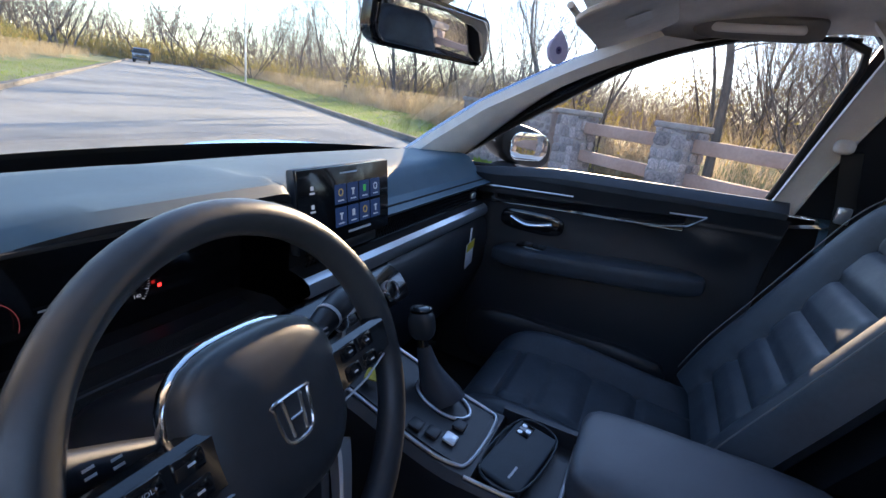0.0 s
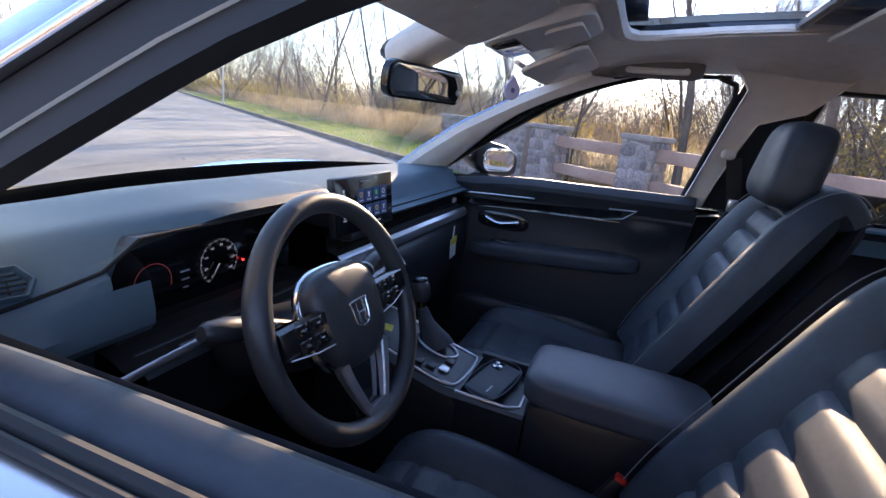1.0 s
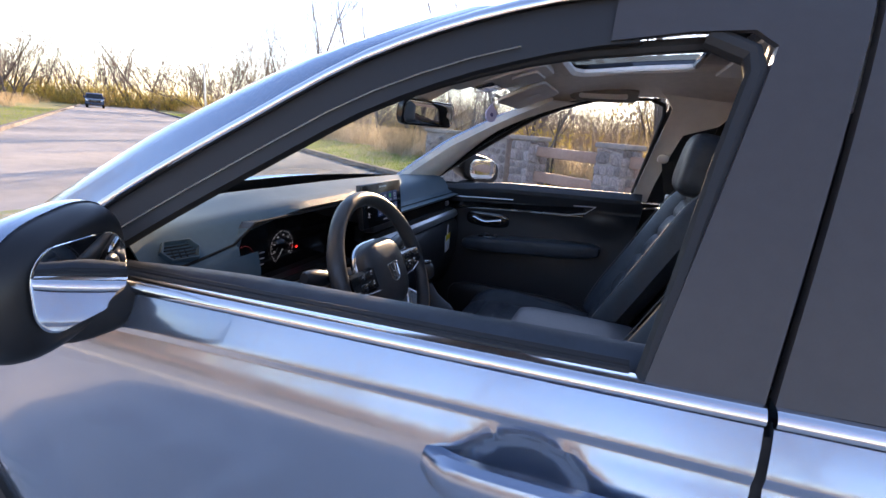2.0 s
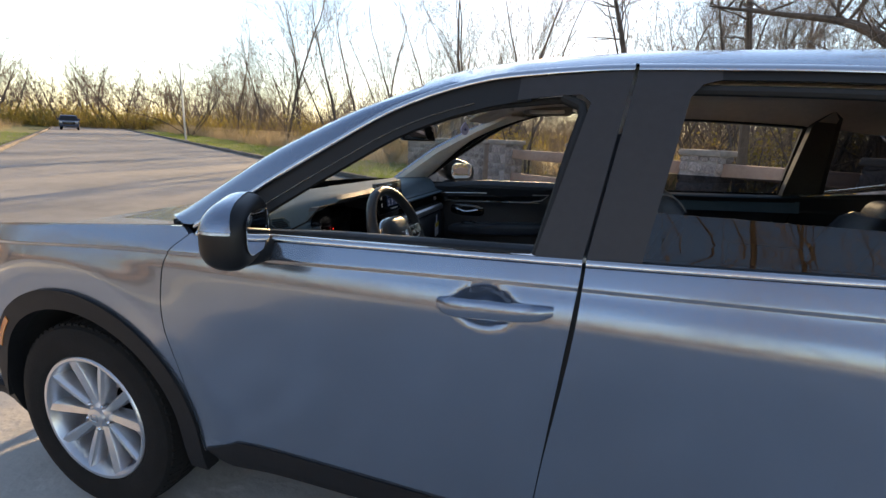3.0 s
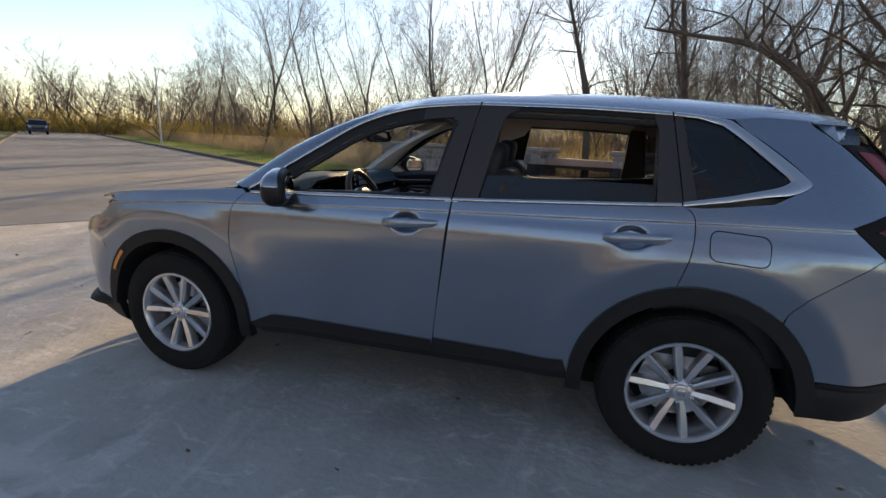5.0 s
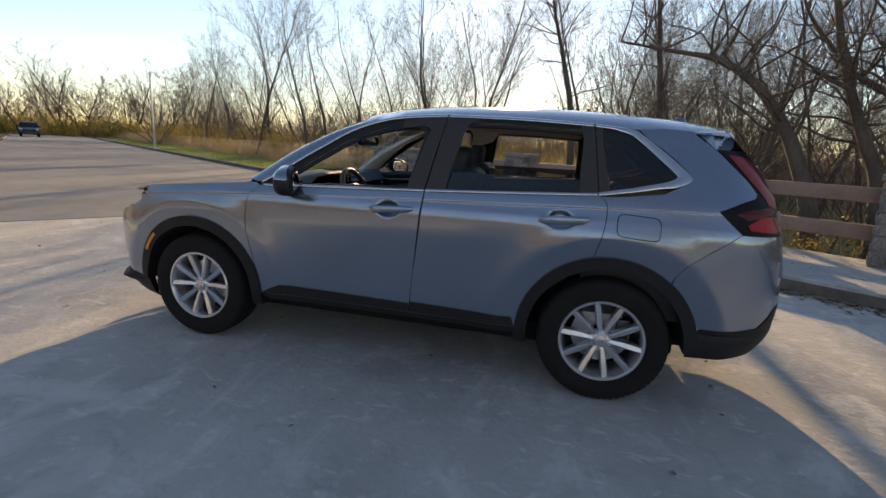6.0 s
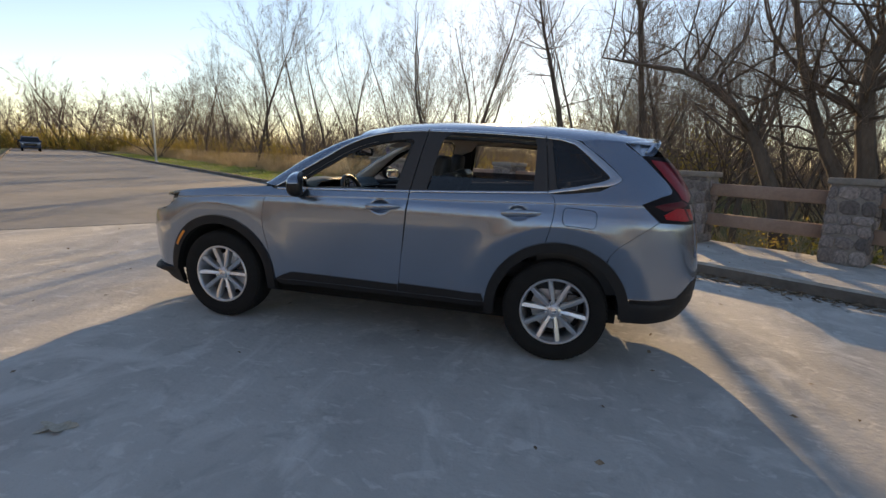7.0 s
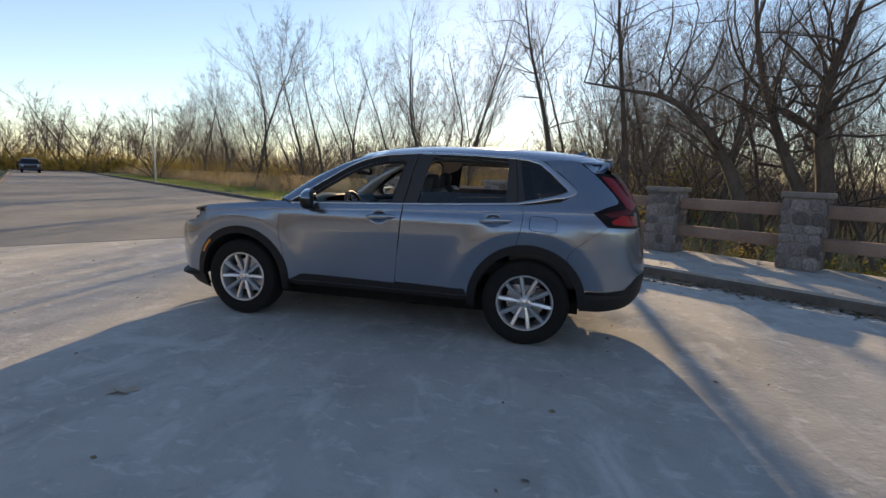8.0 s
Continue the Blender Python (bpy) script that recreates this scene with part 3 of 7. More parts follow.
    lip = side_sheet([(1.835, 0.514), (2.0, 0.519), (2.14, 0.536), (2.20, 0.596), (2.24, 0.641), (TAIL(0.65) - 0.006, 0.655), (TAIL(0.55) - 0.004, 0.55), (TAIL(0.45) - 0.004, 0.45), (TAIL(0.40) - 0.006, 0.40), (2.13, 0.37), (1.95, 0.352), (1.79, 0.345), (1.815, 0.43)], s, out=0.006, da=0.05, db=0.02, fine=[2.1 + 0.02 * i for i in range(12)])
    for v in lip.verts:   # a groove near its top
        v.co.y -= s * 0.010 * math.exp(-((v.co.z - 0.487 - 0.05 * smoothstep(2.05, 2.25, v.co.x)) / 0.009) ** 2)
    part("rear_lip", lip, CLAD, car, "black plastic rear bumper skirt")
    # cladding rings and sill
    for cx in (-WX, WX):
        outer = arc(cx, WZ, AR + 0.001, 1, 179, 34)
        lo_r, lo_f = (0.365, 0.30) if cx > 0 else (0.29, 0.25)   # the legs end at the bumpers and at the sill
        outer = [(cx + AR, lo_r)] + outer + [(cx - AR, lo_f)]
        inner = [(cx - 0.428, lo_f)] + arc(cx, WZ, 0.428, 179, 1, 34) + [(cx + 0.428, lo_r)]
        part("arch_cladding", side_sheet(outer + inner, s, out=0.010, ret=0.05), CLAD, car)
    part("sill", side_sheet([(-0.86, 0.385), (0.87, 0.385), (0.88, 0.365), (0.84, 0.345), (-0.80, 0.345), (-0.85, 0.36)], s, out=-0.012, ret=0.03), CLAD, car)
    for a, b, own in ((-0.838, X_B(0.4) - GAPW - 0.001, door_f), (X_B(0.4) + GAPW + 0.001, 0.852, door_r)):
        d = [(a, 0.392), (b, 0.392), (b if own is door_f else b - 0.02, 0.446), (a + (0.14 if own is door_f else 0), 0.458)]
        part("lower_cladding", side_sheet(d, s, out=0.007), CLAD, own)
    # dark frame behind the gaps
    part("shut_frame", side_sheet([(-0.95, 0.4), (0.84, 0.4), (0.90, 0.6), (1.0, 0.75), (1.15, 0.86), (1.36, 0.88), (1.36, 1.12), (1.24, 1.175), (-0.80, 1.09), (-0.95, 1.0)], s, holes=(), out=-0.02, ret=0, da=0.1, db=0.1), GAP, car)
    # near-black strips added in the gaps, standing in for their shade
    line_b = [(X_B(z), z) for z in frange(0.392, 1.13, 0.06)]
    for line, at in ((line_b, 0.0), (X_F[:-4], -GAPW / 2), (X_R[3:], GAPW / 2)):
        strip = [(x + at - 0.006, z) for x, z in line] + [(x + at + 0.006, z) for x, z in line[::-1]]
        part("door_seal", side_sheet(strip, s, out=-0.0028, ret=0, da=0.1, db=0.05), GAP, car)
    # belt and roof chrome, round the glass
    def ribbon(top, bot, name, own, m=CHROME, out=0.004, ret=0.02):
        # a strip with a rounded face
        prof = ((0.0, -ret), (0.0, 0.0), (0.12, 0.0022), (0.35, 0.004), (0.62, 0.004), (0.85, 0.0022), (1.0, 0.0), (1.0, -ret))
        rws = []
        for a, b in zip(top, bot):
            pr = [(a[0] + (b[0] - a[0]) * k, a[1] + (b[1] - a[1]) * k, d) for k, d in prof]
            rws.append([Vector((x, s * (half(x, z) + out + d), z)) for x, z, d in pr])
        return part(name, grid_bm(rws), m, own)
    xs = frange(-0.80, X_B(1.15) - GAPW, 0.09)
    ribbon([(x, BELT(x) + 0.004) for x in xs], [(x, BELT(x) - 0.011) for x in xs], "belt_trim", door_f)
    xs = frange(X_B(1.15) + GAPW, 1.238, 0.09)
    ribbon([(x, BELT(x) + 0.004) for x in xs], [(x, BELT(x) - 0.011) for x in xs], "belt_trim", door_r)
    xs = frange(-0.815, X_T - GAPW, 0.05)
    ribbon([(x, DLO_TOP(x) + 0.016) for x in xs], [(x, DLO_TOP(x)) for x in xs], "roof_trim", door_f)
    xs = frange(X_T + GAPW, 1.19, 0.09)
    ribbon([(x, DLO_TOP(x) + 0.016) for x in xs], [(x, DLO_TOP(x)) for x in xs], "roof_trim", door_r)
    a = [(1.197, DLO_TOP(1.197) + 0.016), (1.30, DLO_TOP(1.30) + 0.017), (1.40, 1.553)] + sp2([(1.43, 1.546), (1.488, 1.503), (1.60, 1.416), (1.706, 1.320), (1.706, 1.288), (1.646, 1.259), (1.56, 1.244)], 4) + [(1.42, 1.215), (1.245, 1.187)]
    b = [(1.197, DLO_TOP(1.197)), (1.30, DLO_TOP(1.30)), (1.36, 1.535)] + sp2([(1.395, 1.524), (1.462, 1.474), (1.56, 1.388), (1.631, 1.322), (1.633, 1.302), (1.585, 1.280), (1.53, 1.266)], 4) + [(1.42, 1.239), (1.245, 1.205)]
    ribbon(a, b, "quarter_trim", car)
    # window frames of the doors and the black pillar covers
    fw = 0.060 if s < 0 else 0.016   # depth of the black frame under the chrome
    fd = fw - 0.034
    xs = frange(-0.79, 0.06, 0.05)
    out_l = [(x, DLO_TOP(x) - 0.001) for x in xs]
    in_l = [(x + (0.035 if s < 0 else 0.006), DLO_TOP(x) - fw) for x in xs]
    part("window_frame", side_sheet(out_l + in_l[::-1], s, out=-0.008, ret=0.03), RUBBER, door_f, "black rubber window frame")
    part("pillar_cover", side_sheet([(0.06, DLO_TOP(0.06) - fw)] + [(0.15, DLO_TOP(0.15) - fw + 0.004), (0.215, 1.548 - fd), (0.238, 1.53 - fd), (0.155, BELT(0.155) + 0.004), (X_B(1.15) - GAPW, BELT(0.26) + 0.004), (X_T - GAPW, DLO_TOP(X_T) - 0.001), (0.06, DLO_TOP(0.06) - 0.001)], s, out=-0.003), PILB, door_f, "satin black pillar cover")
    part("pillar_cover", side_sheet([(X_B(1.15) + GAPW, BELT(0.27) + 0.004), (0.385, BELT(0.4) + 0.004), (0.455, 1.52), (0.48, 1.55), (0.52, DLO_TOP(0.52) - 0.022), (0.52, DLO_TOP(0.52) - 0.001), (X_T + GAPW, DLO_TOP(X_T) - 0.001)], s, out=-0.003), PILB, door_r, "satin black pillar cover")
    xs = frange(0.52, 1.12, 0.08)
    part("window_frame", side_sheet([(x, DLO_TOP(x) - 0.001) for x in xs] + [(x, DLO_TOP(x) - 0.022) for x in xs][::-1], s, out=-0.008, ret=0.03), RUBBER, door_r, "black rubber window frame")
    part("pillar_cover", side_sheet([(1.12, DLO_TOP(1.12) - 0.001), (1.195, DLO_TOP(1.195) - 0.001), (1.244, BELT(1.24) + 0.004), (1.145, BELT(1.14) + 0.004), (1.14, 1.50), (1.12, DLO_TOP(1.12) - 0.022)], s, out=-0.004), PILB, door_r, "satin black pillar cover")
    part("pillar_cover", side_sheet([(1.20, DLO_TOP(1.2) - 0.001), (1.235, DLO_TOP(1.235) - 0.002), (1.30, 1.219), (1.249, BELT(1.25) + 0.004)], s, out=-0.004), PILB, car, "satin black pillar cover")
    # fixed quarter glass and the lowered rear door glass
    g = part("quarter_glass", side_sheet([(1.237, DLO_TOP(1.237) - 0.002), (1.30, DLO_TOP(1.30) - 0.002), (1.36, 1.533)] + sp2([(1.394, 1.522), (1.461, 1.472), (1.558, 1.386), (1.628, 1.321), (1.630, 1.303), (1.584, 1.282), (1.529, 1.268)], 4) + [(1.42, 1.241), (1.303, 1.219)], s, out=-0.006, ret=0), PRIV, car, "dark privacy glass")
    xs = frange(0.36, 1.16, 0.1)
    g = part("window_glass", side_sheet([(x, 1.264) for x in xs] + [(x, BELT(x) - 0.02) for x in xs][::-1], s, out=-0.022, ret=0.004), PRIV, door_r, "half-lowered dark privacy glass")
    # tail lamp
    d = sp2([(1.842, 1.464), (1.905, 1.402), (2.044, 1.247), (1.965, 1.202), (1.846, 1.150)], 3) + [(1.96, 1.046), (2.17, 1.035), (TAIL(1.035) - 0.02, 1.035)] + [(TAIL(z) - 0.02, z) for z in frange(1.08, 1.46, 0.07)]
    tf = [2.0 + 0.02 * i for i in range(14)]
    lamp = part("tail_lamp", side_sheet(d, s, out=0.003, da=0.04, fine=tf), SMOKE, car, "smoked L-shaped tail lamp with red lenses")
    d = [(1.90, 1.44)] + sp2([(1.91, 1.425), (2.0, 1.32), (2.085, 1.225), (2.10, 1.195)], 4) + [(2.155, 1.17), (2.2, 1.205)] + [(TAIL(z) - 0.022, z) for z in frange(1.22, 1.42, 0.05)]
    part("lamp_column", side_sheet(d, s, out=0.007, ret=0.01, da=0.04, fine=tf), REDL, lamp, "red upright lens")
    d = sp2([(1.925, 1.142), (2.0, 1.165), (2.075, 1.175), (2.105, 1.185)], 3) + [(2.155, 1.16), (2.125, 1.142), (1.99, 1.115)]
    part("lamp_wing", side_sheet(d, s, out=0.007, ret=0.01, da=0.03, fine=tf), REDD, lamp, "dark red lens")
    d = [(1.985, 1.09), (2.07, 1.135), (2.175, 1.128), (2.21, 1.06), (2.14, 1.052), (2.0, 1.066)]
    part("lamp_glow", side_sheet(d, s, out=0.008, ret=0.01, da=0.03, fine=tf), REDB, lamp, "bright red lens")
    part("lamp_bar", side_sheet([(2.118, 1.135), (2.136, 1.135), (2.185, 1.055), (2.165, 1.055)], s, out=0.0095, ret=0.01, da=0.03, fine=tf), REDD, lamp)
    # head lamp, side marker
    d = [(-1.738, 0.983), (-1.80, 0.930), (-1.872, 0.888), (-1.95, 0.872), (-2.01, 0.860), (-2.05, 0.858), (-2.06, 0.90), (-2.04, 0.945), (-1.95, 0.968)]
    def lens(pts, out):   # the lens is flatter than the body round it
        bm = side_sheet(pts, s, out=0, da=0.04, db=0.02, ret=0.01)
        for v in bm.verts:
            deep = s * v.co.y < half(v.co.x, v.co.z) - 0.005
            v.co.y = s * (0.872 - 0.36 * (abs(v.co.x) - 1.74) - 0.75 * max(0.0, abs(v.co.x) - 1.86) - 0.25 * max(0.0, v.co.z - 0.9) + out - (0.012 if deep else 0.0))
        return bm
    hl = part("head_lamp", lens(d, 0.0), SMOKE, car, "slim smoked head lamp")
    part("lamp_strip", lens([(-1.76, 0.976), (-1.83, 0.950), (-1.95, 0.922), (-2.02, 0.906), (-2.02, 0.934), (-1.95, 0.954)], 0.003), LAMPW, hl, "clear lens with white light strip")
    part("lamp_rim", lens([(-1.92, 0.880), (-2.0, 0.866), (-2.03, 0.864), (-2.03, 0.874), (-2.0, 0.876)], 0.003), LAMPW, hl)
    o = arc(-WX, WZ, AR - 0.016, 133, 152, 8) + arc(-WX, WZ, AR - 0.036, 152, 133, 8)
    part("side_marker", side_sheet(o, s, out=0.0125, ret=0.01), AMBER, car, "amber side marker lamp")
    # door handles: a flat bar over the hollow in the skin
    for (x0, z0), own in zip(CUPS, (door_f, door_r)):
        x0 += 0.022
        rws = []
        for i in range(17):
            u = -1 + i / 8
            x, z = x0 + 0.136 * u, z0 + 0.004 + 0.008 * u
            h = 0.0225 * (1 - 0.45 * abs(u) ** 6) * (1 - 0.12 * u)
            y = W_Z(z) + 0.004 + 0.030 * (1 - abs(u) ** 5)
            rws.append([Vector((x, s * (y + dy), z + dz * h)) for dy, dz in ((-0.022, -0.85), (-0.006, -1.0), (0.003, -0.75), (0.006, -0.2), (0.005, 0.45), (0.001, 0.8), (-0.008, 1.0), (-0.022, 0.85))])
        part("door_handle", grid_bm(rws, closed_v=True, cap=True), PAINT, own)
    # outside mirror
    mirror(s, door_f)
    # wheels
    for cx in (-WX, WX):
        wheel(cx, s)
    return door_f, door_r


X_T = 0.335
FENDER = curve1([(-2.1, 0.955), (-1.95, 0.995), (-1.80, 1.026), (-1.55, 1.060), (-1.2, 1.090), (-1.0, 1.108), (-0.86, 1.122)])
PILB = mat("satin black pillar film", (0.050, 0.046, 0.047), 0.42, spec=0.3, var=0.1, scale=50)


def egg(sx, sy, sz, p=2.6, n=24, m=14):
    bm = bmesh.new()
    bmesh.ops.create_uvsphere(bm, u_segments=n, v_segments=m, radius=1)
    for v in bm.verts:
        c = v.co
        q = (abs(c.x) ** p + abs(c.y) ** p + abs(c.z) ** p) ** (1 / p)
        v.co = Vector((c.x / q * sx, c.y / q * sy, c.z / q * sz))
    return bm


def mirror(s, own):
    m = Matrix.Translation((-0.578 if s < 0 else -0.600, s * (0.996 if s < 0 else 1.015), 1.160 if s < 0 else 1.198)) @ pose(0, 0, 0, 0, 0, -34 if s > 0 else 19)

    def shell(k):
        bm = egg((0.064 if s < 0 else 0.085) * k, (0.114 if s < 0 else 0.130) * k, (0.086 if s < 0 else 0.072) * k, 2.8, 40, 28)
        for v in bm.verts:
            if v.co.x < 0:
                v.co.x *= 1.0 + 0.2 * abs(v.co.y) / 0.10
                v.co.z *= 1 - 0.12 * abs(v.co.x) / 0.09
            v.co.z -= 0.018 * (v.co.y * s + 0.02) / 0.10
            if v.co.x > 0.05:
                v.co.x = 0.05 + (v.co.x - 0.05) * 0.25
        return bm
    ob = part("side_mirror", moved(shell(0.975), m), GLOSS2, own, "grey-capped side mirror with black lower half")
    cap = shell(1.0)
    for co, no in (((0, 0, 0.012), (0, 0, -1)), ((0.030, 0, 0), (1, 0, 0.2))):
        bmesh.ops.bisect_plane(cap, geom=cap.verts[:] + cap.edges[:] + cap.faces[:], plane_co=co, plane_no=no, clear_outer=True)
    part("mirror_cap", moved(thick(cap, 0.003), m), PAINT, ob, "grey painted cap")
    line = shell(0.99)
    for co, no in (((0, 0, 0.011), (0, 0, 1)), ((0, 0, 0.005), (0, 0, -1)), ((0.026, 0, 0), (1, 0, 0))):
        bmesh.ops.bisect_plane(line, geom=line.verts[:] + line.edges[:] + line.faces[:], plane_co=co, plane_no=no, clear_outer=True)
    part("turn_signal", moved(thick(line, 0.003), m), LAMPW, ob, "thin clear turn-signal strip")
    face = plate(0.160 if s < 0 else 0.172, 0.108 if s < 0 else 0.096, 0.04, 0.005)
    part("mirror_glass", moved(face, m @ Matrix.Translation((0.0565 if s < 0 else 0.0605, s * 0.002, -0.002))), MIRR, ob)
    base = egg(0.052, 0.075, 0.040, 2.6)
    part("mirror_foot", moved(base, Matrix.Translation((-0.585 if s < 0 else -0.62, s * 0.945, 1.095))), CLAD, ob)
    part("mirror_sail", side_sheet([(-0.815, 1.119), (-0.76, 1.148), (-0.715, BELT(-0.715) + 0.006), (-0.80, BELT(-0.80) + 0.004)], s, out=-0.004), CLAD, ob)


def wheel(cx, s):
    ob = new("wheel")
    ob.parent = car
    ob.matrix_basis = Matrix.Translation((cx, s * 0.79, WZ)) @ (Matrix.Identity(4) if s < 0 else pose(0, 0, 0, 0, 0, 180))
    # turned round y, outside towards -y
    t = [(0.232, 0.09), (0.245, 0.108), (0.30, 0.118), (0.345, 0.108), (0.361, 0.085), (0.3645, 0.04), (0.3645, -0.04), (0.361, -0.085), (0.345, -0.108), (0.318, -0.117), (0.30, -0.1185), (0.29, -0.1165), (0.262, -0.114), (0.245, -0.108), (0.234, -0.094), (0.228, 0.0)]
    tyre = part("tyre", turned(t, 64, closed=True), TYRE, ob, "black tyre")
    # tread blocks along both shoulders
    rows = []
    v, f = [], []
    for k in range(66):
        a0, a1 = 2 * math.pi * k / 66, 2 * math.pi * (k + 0.62) / 66
        for y0, y1 in ((-0.098, -0.055), (-0.04, -0.004), (0.004, 0.04), (0.055, 0.098)):
            b = len(v)
            for h in (-0.006, 0.0028):
                for a, y in ((a0, y0), (a1, y0), (a1, y1), (a0, y1)):
                    r = 0.3645 - 0.0085 * smoothstep(0.04, 0.1, abs(y)) + h
                    v.append((r * math.cos(a), y, r * math.sin(a)))
            for q in ((4, 5, 6, 7), (0, 1, 5, 4), (1, 2, 6, 5), (2, 3, 7, 6), (3, 0, 4, 7)):
                f.append([b + i for i in q])
    pyd("tread", v, f, TYRE, tyre, smooth=False)
    rim = part("rim", turned([(0.236, -0.098), (0.240, -0.104), (0.236, -0.109), (0.226, -0.108), (0.219, -0.098), (0.214, -0.06), (0.205, 0.05), (0.236, 0.09)], 64, cap=False), RIMM, ob, "ten-spoke silver alloy rim")
    part("barrel", turned([(0.205, 0.05), (0.20, 0.052), (0.05, 0.052), (0.02, 0.05)], 32, cap=False), GAP, rim)
    part("brake_disc", turned([(0.165, 0.02), (0.165, 0.035), (0.06, 0.035), (0.06, 0.02)], 40, closed=True), SATIN, rim)
    part("caliper", box((0.075, 0.06, 0.13), (0.12, 0.01, 0.05), 0.012), RIMD, rim)
    turn = -7 if cx > 0 else 2
    for k in range(5):
        for e in (-1, 1):
            a = radians(72 * k + 90 + turn + e * 18)
            a_in = radians(72 * k + 90 + turn + e * 16)
            c, d = Vector((math.cos(a), 0, math.sin(a))), Vector((-math.sin(a), 0, math.cos(a)))
            ci, di = Vector((math.cos(a_in), 0, math.sin(a_in))), Vector((-math.sin(a_in), 0, math.cos(a_in)))
            rws = []
            for u in frange(0, 1, 0.2):
                r = 0.045 + (0.222 - 0.045) * u
                cc, dd = (ci * (1 - u) + c * u), (di * (1 - u) + d * u)
                wv = 0.0085 + 0.010 * math.sin(math.pi * min(1.0, u * 0.72)) + 0.004 * (1 - u) ** 3
                y = -0.082 - 0.020 * u
                rws.append([cc * r + dd * w + Vector((0, yy, 0)) for w, yy in ((-wv * 1.1, y + 0.05), (-wv, y + 0.012), (-wv * 0.86, y + 0.006), (e * 0.5 * wv, y - 0.001), (wv * 0.86, y + 0.006), (wv, y + 0.012), (wv * 1.1, y + 0.05))])
            part("spoke", grid_bm(rws, closed_v=True, cap=True), RIMM, rim)
    part("hub", turned([(0.062, -0.05), (0.058, -0.072), (0.046, -0.080), (0.036, -0.086), (0.034, -0.097), (0.031, -0.0985), (0.001, -0.099)], 32), RIMM, rim)
    for k in range(5):
        a = radians(72 * k + 54 + turn)
        part("wheel_nut", turned([(0.0095, -0.066), (0.0095, -0.090), (0.005, -0.094), (0.0005, -0.094)], 10, at=(0.052 * math.cos(a), 0, 0.052 * math.sin(a))), CHROME, rim)
    part("hub_badge", box((0.03, 0.003, 0.026), (0, -0.1, 0), 0.004), CHROME, rim)


for s in (-1, 1):
    car_side(s, "left" if s < 0 else "right")


def crown(x, y_edge, z_edge, z_mid, n=14, p=2.6):
    """A cross-section from the left edge over the middle to the right edge."""
    out = []
    for i in range(2 * n + 1):
        a = -1 + i / n
        u = math.copysign(abs(a) ** 0.8, a)
        out.append(Vector((x, u * y_edge, z_edge + (z_mid - z_edge) * (1 - abs(u) ** p))))
    return out


# bonnet
H_MID = curve1([(-2.08, 0.93), (-1.98, 0.942), (-1.8, 0.960), (-1.5, 0.990), (-1.2, 1.018), (-0.98, 1.05)])
rows = []
for u in frange(0, 1, 0.05):
    row = []
    for i in range(-16, 17):
        a = math.copysign(abs(i / 16) ** 0.7, i)
        x0 = -2.09 + 0.14 * abs(a) ** 3
        x = x0 + (-1.175 + 0.255 * abs(a) ** 2.2 - x0) * u
        fz = FENDER(x) + 0.002
        row.append(Vector((x, a * (half(x, fz) - 0.012), fz + 0.003 + (H_MID(x) - fz) * (1 - abs(a) ** 3.6) + 0.022 * math.exp(-((abs(a) - 0.80) / 0.16) ** 2) * smoothstep(-1.95, -1.6, x) * (1 - abs(a) ** 8))))
    rows.append(row)
for s in (-1, 1):
    part("bonnet_gap", grid_bm([[Vector((x, s * (half(x, FENDER(x)) - d), FENDER(x) - 0.006)) for d in (0.003, 0.05)] for x in frange(-1.74, -0.95, 0.06)]), GAP, car)
part("bonnet", thick(grid_bm(rows), 0.015), PAINT, car)
def nose_x(y, z):
    return -1.25 + (NOSE(z) + 1.25) * max(0.0, 1 - (abs(y) / W_Z(z)) ** 2.3) ** (1 / 2.9)
part("grille", grid_bm([[(nose_x(y, z) + 0.012, y, z) for y in frange(-0.62, 0.62, 0.08)] for z in frange(0.42, 0.90, 0.08)]), GLOSS, car, "black front grille")
for y0, y1 in ((-0.62, -0.05), (0.0, 0.5)):
    part("wiper", tube([(-1.15 + 0.06 * abs(y), y, 1.052 + 0.012 * math.sin(3 * y)) for y in frange(y0, y1, 0.1)], 0.009, 8), CLAD, car)

# windscreen, roof and their edges
WS = [((-0.96, 0.800, 1.122), (-1.13, 1.135)), ((-0.84, 0.775, 1.212), (-0.97, 1.235)), ((-0.66, 0.735, 1.335), (-0.75, 1.372)), ((-0.44, 0.690, 1.452), (-0.51, 1.495)), ((-0.22, 0.640, 1.552), (-0.28, 1.592))]


def ws_row(e, mid, inset=0.0, n=12):
    out = []
    for i in range(2 * n + 1):
        u = -1 + i / n
        k = 1 - abs(u) ** 2.4
        out.append(Vector((e[0] + (mid[0] - e[0]) * k, u * (e[1] - inset), e[2] + (mid[1] - e[2]) * k)))
    return out


def ws_at(u):
    i = min(len(WS) - 2, int(u * (len(WS) - 1)))
    f = u * (len(WS) - 1) - i
    a, b = WS[i], WS[i + 1]
    return tuple(p * (1 - f) + q * f for p, q in zip(a[0], b[0])), tuple(p * (1 - f) + q * f for p, q in zip(a[1], b[1]))


